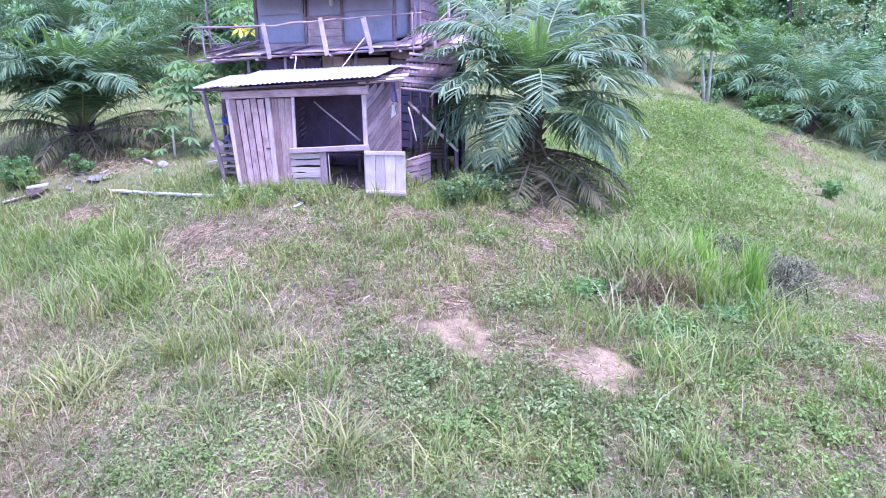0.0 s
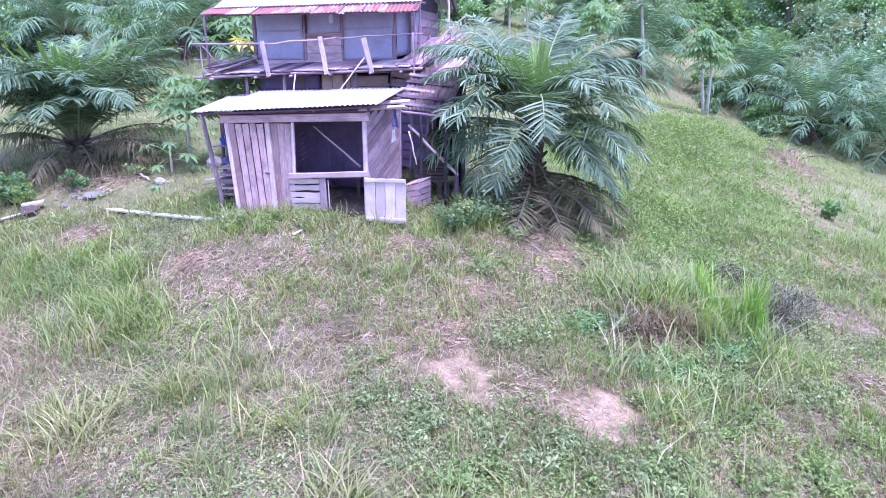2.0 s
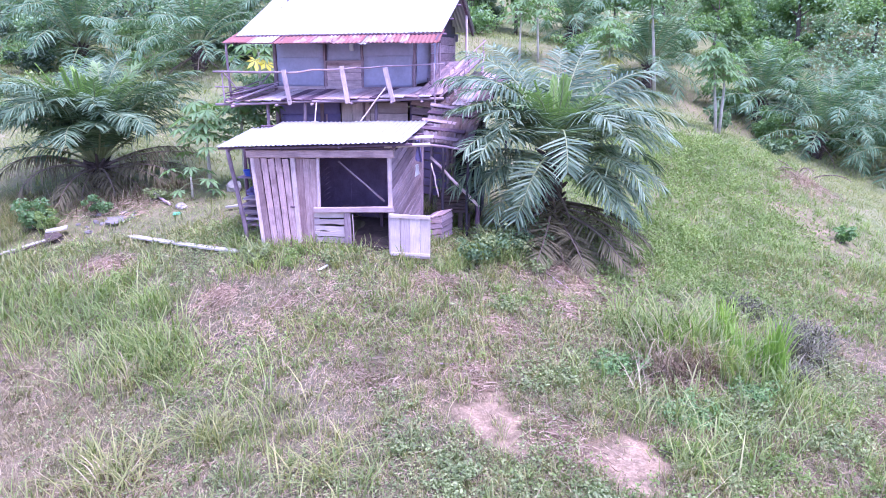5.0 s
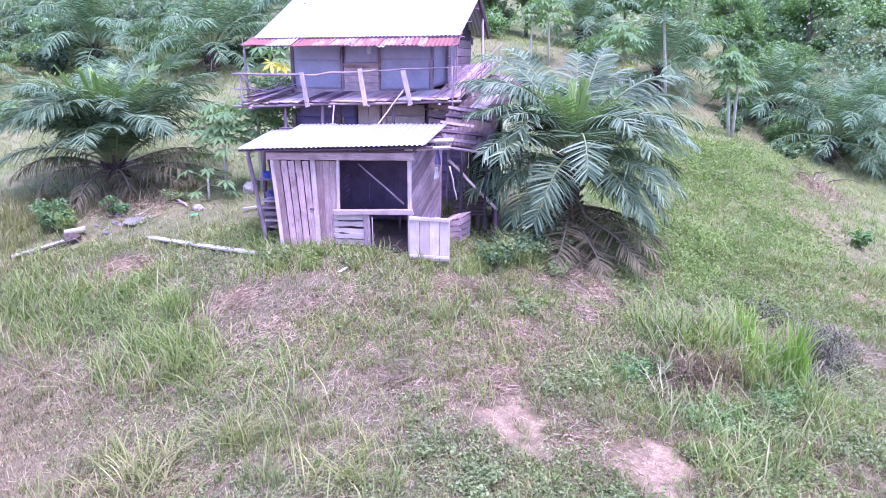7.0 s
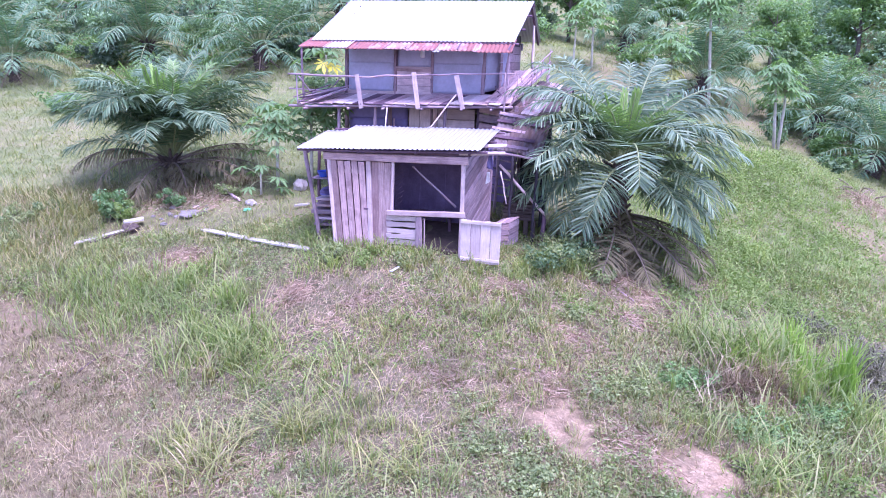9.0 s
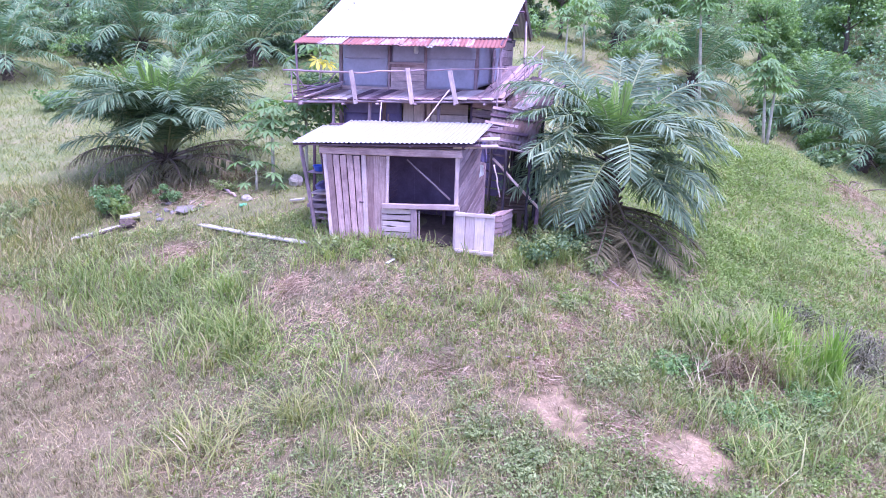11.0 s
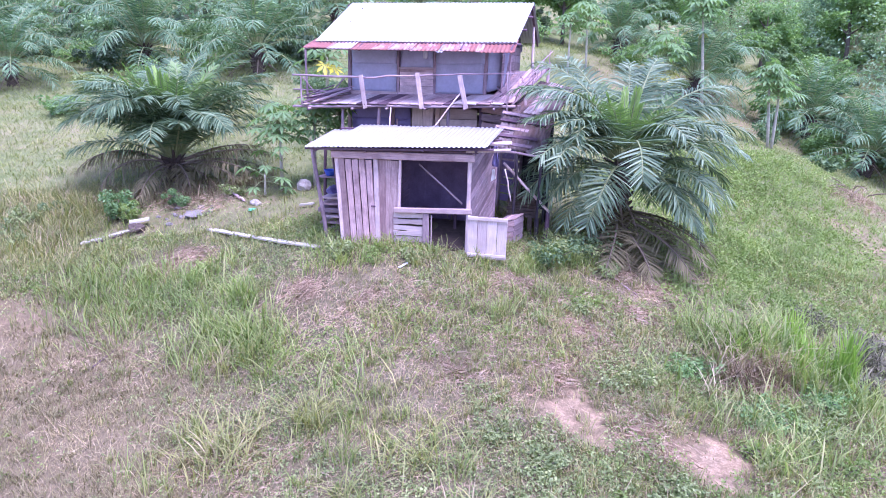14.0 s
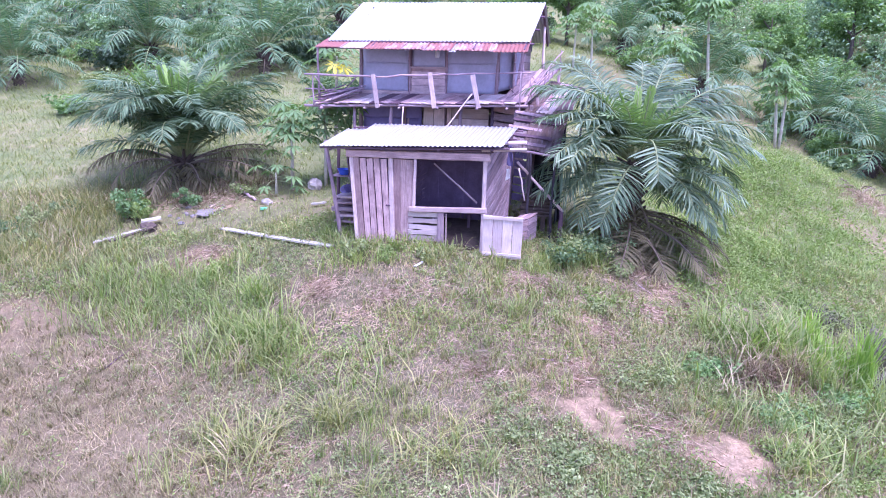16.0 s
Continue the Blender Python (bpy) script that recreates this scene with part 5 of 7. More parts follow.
def star_leaf(rs, at, out, size, droop):
    """A lobed hand-shaped leaf: verts and tris."""
    out = Vector(out).normalized()
    side = out.cross(Vector((0, 0, 1))).normalized()
    up = side.cross(out)
    vs, ts = [Vector(at)], []
    for k in range(7):
        t = radians(-126 + 42 * k)
        ln = size * (1.0 - 0.12 * abs(k - 3)) * rs.uniform(0.85, 1.1)
        d = out * math.cos(t) + side * math.sin(t)
        w = d.cross(up).normalized() * ln * 0.15
        n = len(vs)
        vs += [Vector(at) + d * ln * 0.55 + w - up * ln * droop * 0.25, Vector(at) + d * ln - up * ln * droop, Vector(at) + d * ln * 0.55 - w - up * ln * droop * 0.25]
        ts += [(0, n, n + 1), (0, n + 1, n + 2)]
    return vs, ts


def papaya(x, y, height, leaves, size, label, seed, yellow=0, lean=(0, 0), stems=1):
    rs = random.Random(seed)
    e = thing("papaya_tree", label, "tree", (0, 0, 0))
    e.matrix_world = Matrix.Translation((x, y, zat(x, y)))
    for s in range(stems):
        sx, sy = (0.35 * s, 0.1 * s)
        hh = height * (1 - 0.12 * s)
        top = Vector((lean[0] + sx * 1.5, lean[1] + sy, hh))
        r = 0.035 + 0.012 * height
        v, q, u = tube([(sx * 0.4, 0, -0.2), Vector((sx * 0.5, 0, 0)).lerp(top, 0.35), Vector((sx * 0.8, 0, 0)).lerp(top, 0.7), top], [r, r * 0.9, r * 0.75, r * 0.45], 8)
        link_mesh("trunk", quad_mesh("trunk", v, q, u, True), M_TRUNK, e, "slender pale grey trunk")
        for k in range(leaves):
            t = k * 2.4 + rs.uniform(-0.3, 0.3)
            f = k / leaves
            el = radians(70 - 95 * f + rs.uniform(-10, 10))
            if k >= leaves - yellow:
                el = radians(rs.uniform(-80, -50))
            o = Vector((math.cos(t) * math.cos(el), math.sin(t) * math.cos(el), math.sin(el)))
            a = top - Vector((0, 0, 0.28 * f))
            b = a + o * size * rs.uniform(0.9, 2.0)
            v, q, u = tube([a, a.lerp(b, 0.5) + Vector((0, 0, 0.04)), b], [0.014, 0.011, 0.008], 5)
            stalk = link_mesh("leaf_stalk", quad_mesh("leaf_stalk", v, q, u, True), M_RACHIS, e)
            lv, lt = star_leaf(rs, b, Vector((o.x, o.y, -0.25)), size * rs.uniform(0.8, 1.15), 0.35)
            old = k >= leaves - yellow
            link_mesh("leaf", fast_mesh("leaf", [tuple(p) for p in lv], lt), M_YELLOW if old else M_PAPAYA, stalk, "yellowed leaf" if old else "")
    return e

# palms and trees by place: x, y, size
for _n, (_x, _y, _s) in enumerate(((-9.9, 36.3, 1.05), (-20.8, 33.6, 0.85), (-20.6, 44, 1.05), (-25.5, 39, 1.1), (-13, 46.5, 1.15), (-7.0, 46, 1.15), (-29, 45, 1.2), (-1.5, 48, 1.1))):
    far_palm(_x, _y, _s, "oil palm standing on the slope behind the house", 20 + _n)
far_palm(-16.2, 38.0, 1.1, "yellow-green bushy oil palm with many young upright fronds", 33, 1.0, 9)
for _n, (_x, _y, _s) in enumerate(((21.2, 33.6, 1.0), (20.3, 38.0, 1.05), (14.6, 40.5, 1.1), (25.2, 36.5, 1.0), (11.5, 46.5, 1.05), (24.4, 31.6, 1.0))):
    far_palm(_x, _y, _s, "dense oil palm beyond the grassy spur", 40 + _n)
papaya(8.0, 27.2, 3.5, 60, 0.4, "papaya tree with yellowing lower leaves behind the palm", 1, 16)
papaya(8.2, 41.2, 3.2, 30, 0.6, "slim papaya tree on the bare slope", 2, 0, (-0.2, 0))
papaya(7.0, 40.8, 2.8, 22, 0.55, "slim papaya tree on the bare slope", 3, 0)
papaya(14.4, 38.6, 5.6, 60, 0.6, "tall papaya tree with a long pale trunk", 4, 2, (-0.7, 0))
papaya(13.1, 28.2, 2.9, 40, 0.42, "twin-stemmed papaya on the grassy spur", 5, 0, (-0.42, 0), 2)
papaya(-5.8, 20.7, 1.95, 46, 0.42, "young papaya growing beside the shack", 6)
papaya(-4.8, 20.8, 2.15, 46, 0.38, "fluffy young papaya beside the balcony posts", 16)
papaya(-4.1, 21.3, 2.3, 50, 0.4, "bushy young papaya behind the shack roof", 17)
papaya(-6.2, 20.2, 0.7, 9, 0.42, "knee-high papaya seedling in the grass", 7)
_yz = zat(-4.95, 24.8)
_y = papaya(-4.95, 24.8, 4.75 - _yz, 15, 0.5, "papaya with a bright yellow leaf growing behind the house", 9, 0, (0.05, 0))
for _d, _o, _mm, _l in (((0.0, -0.35, 4.5), (0.15, -0.6, -0.75), M_YELLOW_LEAF, "bright yellow drooping leaf"), ((0.3, -0.3, 4.42), (0.5, -0.6, -0.6), M_YELLOW_LEAF, "bright yellow drooping leaf"),
                        ((-0.3, -0.3, 4.85), (-0.5, -0.5, -0.4), M_PAPAYA, ""), ((0.3, -0.3, 4.9), (0.4, -0.6, -0.3), M_PAPAYA, "")):
    _lv, _lt = star_leaf(random.Random(3), (_d[0], _d[1], _d[2] - _yz), _o, 0.52, 0.1)
    link_mesh("leaf", fast_mesh("leaf", [tuple(_q) for _q in _lv], _lt), _mm, _y, _l)
for _n, (_x, _y) in enumerate(((-9.4, 38.4), (-8.3, 37.9), (-7.4, 38.8), (-30.2, 38.6), (-28.8, 40.4), (-31.5, 41.0))):
    shrub(_x, _y, 1.4, 1.7, 2400, 0.1, M_TREE_BLUE, "dense dark bush behind the palms", 480 + _n)
_rt = random.Random(12)
for _n in range(56):
    _x, _y = _rt.uniform(-50, 60), _rt.uniform(50, 80)
    tree(_x, _y, _rt.randrange(4), _rt.uniform(0.7, 1.2), _rt.uniform(0, 360))
for _x, _y, _k, _s in ((4, 49, 2, 0.8), (8, 48, 0, 0.8), (21, 46, 2, 0.9), (26, 45, 0, 0.9), (30, 43, 2, 1.0), (33, 39, 0, 0.9), (35, 34, 2, 1.1), (13, 50, 3, 0.9),
                       (-24, 50, 2, 0.9), (20, 53, 3, 1.0), (29, 50, 1, 1.0), (-34, 44, 2, 1.0), (-33, 52, 0, 1.0)):
    tree(_x, _y, _k, _s, 40 * _x, "bright leafy tree at the edge of the woods")
for _n, (_x, _y, _r2, _h, _c, _m) in enumerate(((16.3, 34.5, 1.0, 0.9, 900, M_TREE), (16.0, 28.5, 1.0, 0.7, 900, M_TREE), (13.5, 19.8, 0.3, 0.45, 260, M_TREE_LIGHT), (19.2, 35, 1.6, 1.5, 1500, M_TREE_LIGHT),
                                                (22.5, 34.5, 1.8, 1.8, 1700, M_TREE), (11.2, 43, 1.5, 1.4, 1300, M_TREE_LIGHT), (17.2, 44.5, 1.7, 1.6, 1400, M_TREE), (5, 45, 1.5, 1.4, 1300, M_TREE_LIGHT),
                                                (1, 46, 1.6, 1.5, 1300, M_TREE), (-10.5, 40, 1.2, 0.8, 900, M_TREE_LIGHT), (-16, 38, 1.3, 0.8, 900, M_TREE), (-12.7, 30.6, 1.0, 0.6, 800, M_TREE_LIGHT),
                                                (-20, 39, 1.4, 1.0, 1100, M_TREE_LIGHT), (-23.5, 33, 1.2, 0.8, 1000, M_TREE), (-16, 46, 1.6, 1.2, 1200, M_TREE_LIGHT), (-16.6, 29.5, 0.9, 0.6, 700, M_TREE_LIGHT))):
    shrub(_x, _y, _r2, _h, _c, 0.1, _m, "tangled green shrub on the slope", 90 + _n)
_rt = random.Random(31)
THICKET = (M_TREE_LIGHT, M_WOODS, M_TREE, M_WOODS, M_TREE_LIGHT, M_TREE_BLUE)
for _n in range(64):
    _x, _y = _rt.uniform(13, 40), _rt.uniform(27, 56)
    if _x - 22 < (34 - _y) * 0.75 or (_x < 17 and _y < 44):
        continue
    _q = _rt.uniform(0.8, 1.9)
    shrub(_x, _y, _q, _q * _rt.uniform(0.8, 1.4), 2600, _rt.uniform(0.07, 0.14), THICKET[_n % 6], "leafy bush in the thicket on the overgrown hillside", 300 + _n)
for _n, (_x, _y) in enumerate(((-24.5, 37.2), (-22.8, 39.6), (-19.4, 40.6), (-18.2, 41.6), (-14.2, 41.2), (-12.4, 42.2), (-26.5, 41.5), (-23.5, 35.2), (-11.6, 39.8), (-17.8, 36.6), (-28, 37.5))):
    shrub(_x, _y, 1.3 + 0.3 * (_n % 3), 1.3 + 0.35 * (_n % 4), 2400, 0.1, (M_TREE_BLUE, M_TREE, M_WOODS)[_n % 3], "dense dark bush between the palms", 460 + _n)
for _n in range(26):
    _x, _y = _rt.uniform(-36, 8), _rt.uniform(41, 53)
    _q = _rt.uniform(0.9, 1.8)
    shrub(_x, _y, _q, _q * _rt.uniform(0.8, 1.4), 2200, _rt.uniform(0.07, 0.13), (M_TREE, M_TREE_BLUE, M_TREE_LIGHT, M_WOODS)[_n % 4], "dense bush at the foot of the woods", 420 + _n)
for _n, (_x, _y, _q) in enumerate(((-13.2, 31.0, 1.2), (-11.8, 33.2, 1.0), (-14.6, 34.2, 1.3), (-10.2, 31.4, 0.8), (-16.7, 33.0, 1.1), (-12.6, 36.5, 1.4), (-6.6, 33.5, 1.0))):
    shrub(_x, _y, _q, _q * 0.7, 1500, 0.07, (M_TREE, M_WEED, M_TREE_LIGHT)[_n % 3], "tangled green shrub on the slope", 360 + _n)
WEEDS = ((-10.2, 19.2, 0.7, 0.7, 1800, M_PAPAYA, 0.05), (-9.85, 19.05, 0.4, 0.55, 700, M_WEED_BRIGHT, 0.05), (-8.65, 19.75, 0.38, 0.5, 1000, M_PAPAYA, 0.045), (2.4, 15.7, 0.9, 0.75, 1700, M_TREE, 0.045), (1.8, 15.5, 0.8, 0.7, 1200, M_WEED, 0.045),
         (1.45, 14.95, 0.8, 0.5, 1300, M_TREE, 0.042), (2.7, 15.0, 0.5, 0.35, 900, M_WEED, 0.045))
MORE_WEEDS = ((-12.7, 19.1, 0.55, 0.5, 900, M_WEED, 0.045), (-12.2, 19.8, 0.45, 0.4, 700, M_TREE, 0.045), (-13.4, 18.5, 0.6, 0.45, 800, M_TREE, 0.045), (-12.4, 17.9, 0.4, 0.35, 600, M_WEED, 0.042), (-7.2, 20.4, 0.4, 0.35, 600, M_WEED, 0.045),
              (-3.4, 14.85, 0.35, 0.35, 500, M_WEED, 0.04), (-1.75, 14.35, 0.28, 0.25, 400, M_WEED, 0.04),
              (2.1, 8.2, 0.5, 0.22, 900, M_WEED, 0.035), (0.35, 8.75, 0.4, 0.25, 900, M_WEED, 0.035), (-0.4, 9.4, 0.4, 0.18, 700, M_WEED, 0.032), (1.8, 13.2, 0.35, 0.2, 600, M_WEED, 0.035), (2.5, 11.2, 0.4, 0.2, 420, M_WEED, 0.035), (1.75, 10.9, 0.4, 0.16, 300, M_WEED, 0.035), (3.4, 7.7, 0.6, 0.22, 1000, M_WEED, 0.035),
              (3.6, 11.6, 0.6, 0.25, 1100, M_TREE_LIGHT, 0.034), (4.3, 10.3, 0.7, 0.28, 1300, M_TREE_LIGHT, 0.034), (5.2, 9.9, 0.7, 0.26, 1300, M_WEED, 0.034), (5.9, 10.9, 0.6, 0.26, 1100, M_TREE_LIGHT, 0.034), (4.9, 8.8, 0.6, 0.24, 1100, M_WEED_BRIGHT, 0.034), (6.6, 9.7, 0.6, 0.24, 1000, M_WEED, 0.034),
              (3.9, 9.1, 0.5, 0.2, 800, M_WEED_BRIGHT, 0.03), (0.9, 7.9, 0.5, 0.22, 900, M_WEED_BRIGHT, 0.034), (5.6, 7.6, 0.6, 0.24, 1000, M_WEED_BRIGHT, 0.034), (2.0, 6.9, 0.5, 0.22, 900, M_WEED_BRIGHT, 0.034))
for _n, (_x, _y, _r2, _h, _c, _m, _z) in enumerate(WEEDS + MORE_WEEDS):
    shrub(_x, _y, _r2, _h, _c, _z, _m, "fresh green leafy weed bush in the grass", 120 + _n, "weed_bush")


def far_woods():
    """The wooded hills: a deep cover of leaf clumps over the slopes."""
    rs = np.random.RandomState(5)
    n = 2600
    x, y = rs.uniform(-110, 130, n), rs.uniform(48, 140, n)
    x2, y2 = rs.uniform(22, 60, 500), rs.uniform(26, 60, 500)
    x, y = np.concatenate([x, x2]), np.concatenate([y, y2])
    keep = (y > 49 + 3 * waves(x, y, 0.15, 9)) | (x > 26)
    x, y = x[keep], y[keep]
    r = rs.uniform(1.2, 3.0, len(x))
    c = np.stack([x, y, land(x, y) + r * rs.uniform(0.3, 1.4, len(x))], -1)
    close = (y < 62) & (x > 18)
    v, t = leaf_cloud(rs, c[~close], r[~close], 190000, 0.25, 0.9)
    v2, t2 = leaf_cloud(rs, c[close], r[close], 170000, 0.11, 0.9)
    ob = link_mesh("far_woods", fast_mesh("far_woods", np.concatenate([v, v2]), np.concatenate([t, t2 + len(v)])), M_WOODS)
    tagged(ob, "dense green woodland covering the hills", "woodland", "", "stuff")


far_woods()


# ---- grass, weeds and litter ----
def strew(rs, n, x0, x1, y0, y1, density):
    x, y = rs.uniform(x0, x1, n), rs.uniform(y0, y1, n)
    keep = rs.uniform(0, 1, n) < density(x, y)
    u, v = x * math.cos(radians(TURN)) - y * math.sin(radians(TURN)), x * math.sin(radians(TURN)) + y * math.cos(radians(TURN))
    keep &= ~((u > -7.9) & (u < -4.6) & (v > 14.0) & (v < 15.7))
    return x[keep], y[keep]


def blades(rs, x, y, h, w, lean, curl=0.35):
    n = len(x)
    base = np.stack([x, y, rough_land(x, y) - 0.01], -1)
    t = rs.uniform(0, 2 * np.pi, n)
    out = np.stack([np.cos(t), np.sin(t), 0 * t], -1)
    f = rs.uniform(0, 2 * np.pi, n)
    wide = np.stack([np.cos(f), np.sin(f), 0 * f], -1) * (w * rs.uniform(0.6, 1.4, n))[:, None]
    hh = h * rs.uniform(0.45, 1.3, n)
    ll = (lean * rs.uniform(0.2, 1.6, n) * hh)[:, None]
    up = np.array([0, 0, 1.0])
    m = base + out * ll * 0.35 + up * (hh * 0.6)[:, None]
    tip = base + out * ll * (1 + curl) + up * (hh * rs.uniform(0.75, 1.0, n))[:, None]
    v = np.stack([base - wide, base + wide, m - wide * 0.75, m + wide * 0.75, tip], 1).reshape(-1, 3)
    k = np.arange(n)[:, None] * 5
    return v, np.concatenate([k + (0, 1, 3), k + (0, 3, 2), k + (2, 3, 4)])


def lying(rs, x, y, length, w):
    n = len(x)
    t = rs.uniform(0, 2 * np.pi, n)
    d = np.stack([np.cos(t), np.sin(t), 0 * t], -1) * (length * rs.uniform(0.4, 1.4, n))[:, None]
    s = np.stack([-np.sin(t), np.cos(t), 0 * t], -1) * (w * rs.uniform(0.6, 1.4, n))[:, None]
    a, b = np.stack([x, y, 0 * x], -1) - d / 2, np.stack([x, y, 0 * x], -1) + d / 2
    m = (a + b) / 2 + s * 2
    for p in (a, m, b):
        p[:, 2] = rough_land(p[:, 0], p[:, 1]) + rs.uniform(0.01, 0.08, n)
    up = np.array([0, 0, 0.006])
    v = np.stack([a - s, a + s + up, m - s, m + s + up, b], 1).reshape(-1, 3)
    k = np.arange(n)[:, None] * 5
    return v, np.concatenate([k + (0, 1, 3), k + (0, 3, 2), k + (2, 3, 4)])


def pile_up(name, material, label, category, batches):
    vs, ts, n = [], [], 0
    for v, t in batches:
        vs.append(v)
        ts.append(t + n)
        n += len(v)
    ob = link_mesh(name, fast_mesh(name, np.concatenate(vs), np.concatenate(ts)), material)
    return tagged(ob, label, category, "", "stuff")


def lush(x, y, seed=21, f=0.8):
    return np.clip(0.5 + 0.55 * waves(x, y, f, seed), 0, 1)


def arching(rs, x, y, h, w, lean):
    """Long blades that rise and bend over."""
    n = len(x)
    base = np.stack([x, y, rough_land(x, y) - 0.01], -1)
    t = rs.uniform(0, 2 * np.pi, n)
    out = np.stack([np.cos(t), np.sin(t), 0 * t], -1)
    wide = np.stack([-np.sin(t), np.cos(t), 0 * t], -1) * (w * rs.uniform(0.6, 1.4, n))[:, None]
    hh = (h * rs.uniform(0.3, 1.3, n))[:, None]
    ln = lean * rs.uniform(0.25, 1.6, n)[:, None] * hh
    bend = rs.uniform(0.1, 0.75, n)[:, None]
    at = lambda s: base + out * ln * s**1.7 + np.array([0, 0, 1.0]) * hh * (s * (1 + bend) - bend * s**2.6 * 1.1)  # noqa: E731
    p1, p2, p3 = at(0.4), at(0.75), at(1.0)
    v = np.stack([base - wide * 0.7, base + wide * 0.7, p1 - wide, p1 + wide, p2 - wide * 0.7, p2 + wide * 0.7, p3], 1).reshape(-1, 3)
    k = np.arange(n)[:, None] * 7
    return v, np.concatenate([k + (0, 1, 3), k + (0, 3, 2), k + (2, 3, 5), k + (2, 5, 4), k + (4, 5, 6)])


def clumps(rs, n, x0, x1, y0, y1, density, per, r, h, w, lean):
    """Blades that fan out of shared roots."""
    cx, cy = strew(rs, n, x0, x1, y0, y1, density)
    k = len(cx)
    big = np.repeat(rs.uniform(0.5, 1.5, k), per)
    x, y = np.repeat(cx, per) + rs.normal(size=k * per) * r * big, np.repeat(cy, per) + rs.normal(size=k * per) * r * big
    return arching(rs, x, y, h * big, w, lean)


def meadow():
    rs = np.random.RandomState(2)
    cover = lambda x, y: (1 - 0.96 * np.clip((bare(x, y) - 0.2) * 1.45, 0, 1))  # noqa: E731
    green = lambda x, y: cover(x, y) * (0.15 + 0.85 * lush(x, y)) * (1 - 0.85 * dryness(x, y))  # noqa: E731
    b = [blades(rs, *strew(rs, 60000, -11, 11, 4.5, 12, green), 0.10, 0.006, 0.8),
         blades(rs, *strew(rs, 40000, -14, 13, 12, 18, green), 0.11, 0.008, 0.8),
         clumps(rs, 5200, -11, 11, 4.5, 12, green, 14, 0.035, 0.2, 0.005, 0.75),
         clumps(rs, 4200, -14, 14, 12, 18, green, 12, 0.045, 0.22, 0.007, 0.75),
         clumps(rs, 1500, -22, 20, 17, 26, green, 10, 0.07, 0.2, 0.008, 0.8), clumps(rs, 2600, -14, 14, -8, 4.5, green, 12, 0.06, 0.2, 0.007, 0.8)]
    pile_up("grass", M_GRASS, "short green grass with bare gaps on the slope", "grass", b)
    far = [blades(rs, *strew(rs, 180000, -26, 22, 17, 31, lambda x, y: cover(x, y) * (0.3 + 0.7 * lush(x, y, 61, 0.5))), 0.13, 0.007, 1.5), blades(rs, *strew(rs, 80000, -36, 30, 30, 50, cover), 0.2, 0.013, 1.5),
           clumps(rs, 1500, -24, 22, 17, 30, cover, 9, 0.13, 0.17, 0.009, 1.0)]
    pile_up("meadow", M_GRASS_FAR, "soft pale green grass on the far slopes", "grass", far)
    tall = lambda x, y: cover(x, y) * np.clip(lush(x, y, 33, 1.3) * 2.4 - 1.5, 0, 1) * (1 - 0.6 * dryness(x, y))  # noqa: E731
    g = [clumps(rs, 1500, -10, 10, 4.5, 13, tall, 22, 0.06, 0.34, 0.006, 0.6), clumps(rs, 1200, -13, 13, 12, 19, tall, 18, 0.07, 0.36, 0.008, 0.6)]
    pile_up("long_grass", M_GRASS_TALL, "longer bright grass in loose patches", "grass", g)
    thin = lambda x, y: (1 - 0.97 * np.clip((bare(x, y) - 0.25) * 1.6, 0, 1))  # noqa: E731
    dry = lambda x, y: thin(x, y) * (1 - 0.25 * ease((x - 2.5) / 2) * ease((11 - y) / 2)) * (0.2 + 0.55 * (1 - lush(x, y, 22)) + 0.5 * dryness(x, y))  # noqa: E731
    d = [blades(rs, *strew(rs, 52000, -11, 11, 4.5, 12, dry), 0.14, 0.003, 1.1),
         blades(rs, *strew(rs, 30000, -14, 13, 12, 18, dry), 0.16, 0.004, 1.1),
         lying(rs, *strew(rs, 26000, -11, 11, 4.5, 12, lambda x, y: (0.3 + 0.5 * dry(x, y)) * (1 - 0.5 * dryness(x, y)) * thin(x, y)), 0.18, 0.0026),
         lying(rs, *strew(rs, 15000, -12, 12, 12, 18, lambda x, y: (0.25 + 0.6 * lush(x, y, 30)) * thin(x, y)), 0.2, 0.0032),
         blades(rs, *strew(rs, 700, -9, 9, 5, 15, cover), 0.5, 0.006, 0.9, 0.9),
         blades(rs, *strew(rs, 3500, -24, 22, 18, 44, dry), 0.2, 0.009, 0.9)]
    d.append(blades(rs, *strew(rs, 16000, -14, 14, -8, 4.5, dry), 0.16, 0.005, 1.1))
    pile_up("dry_grass", M_STRAW, "dry straw and withered stalks among the grass", "dry grass", d)

    def weed_spots(n, x0, x1, y0, y1, dens, size, height, per):
        x, y = strew(rs, n, x0, x1, y0, y1, dens)
        hx = np.repeat(np.stack([x, y, rough_land(x, y)], -1), per, 0)
        hx += rs.normal(size=hx.shape) * (size * 1.7, size * 1.7, 0) + np.abs(rs.normal(size=(len(hx), 1))) * (0, 0, height)
        return leaves_at(rs, hx, size)
    broad = lambda x, y: cover(x, y) * np.clip(lush(x, y, 25, 1.1) * 1.7 - 0.55 + 0.1 * ease((x + 0.5) / 2.5) * ease((11 - y) / 2), 0, 1) * (1 - 0.96 * dryness(x, y))  # noqa: E731
    w = [weed_spots(19000, -10, 10, 4.5, 12, broad, 0.027, 0.09, 9), weed_spots(15000, -13, 13, 12, 18, broad, 0.029, 0.08, 9),
         weed_spots(2500, -16, 20, 18, 32, broad, 0.04, 0.12, 8)]
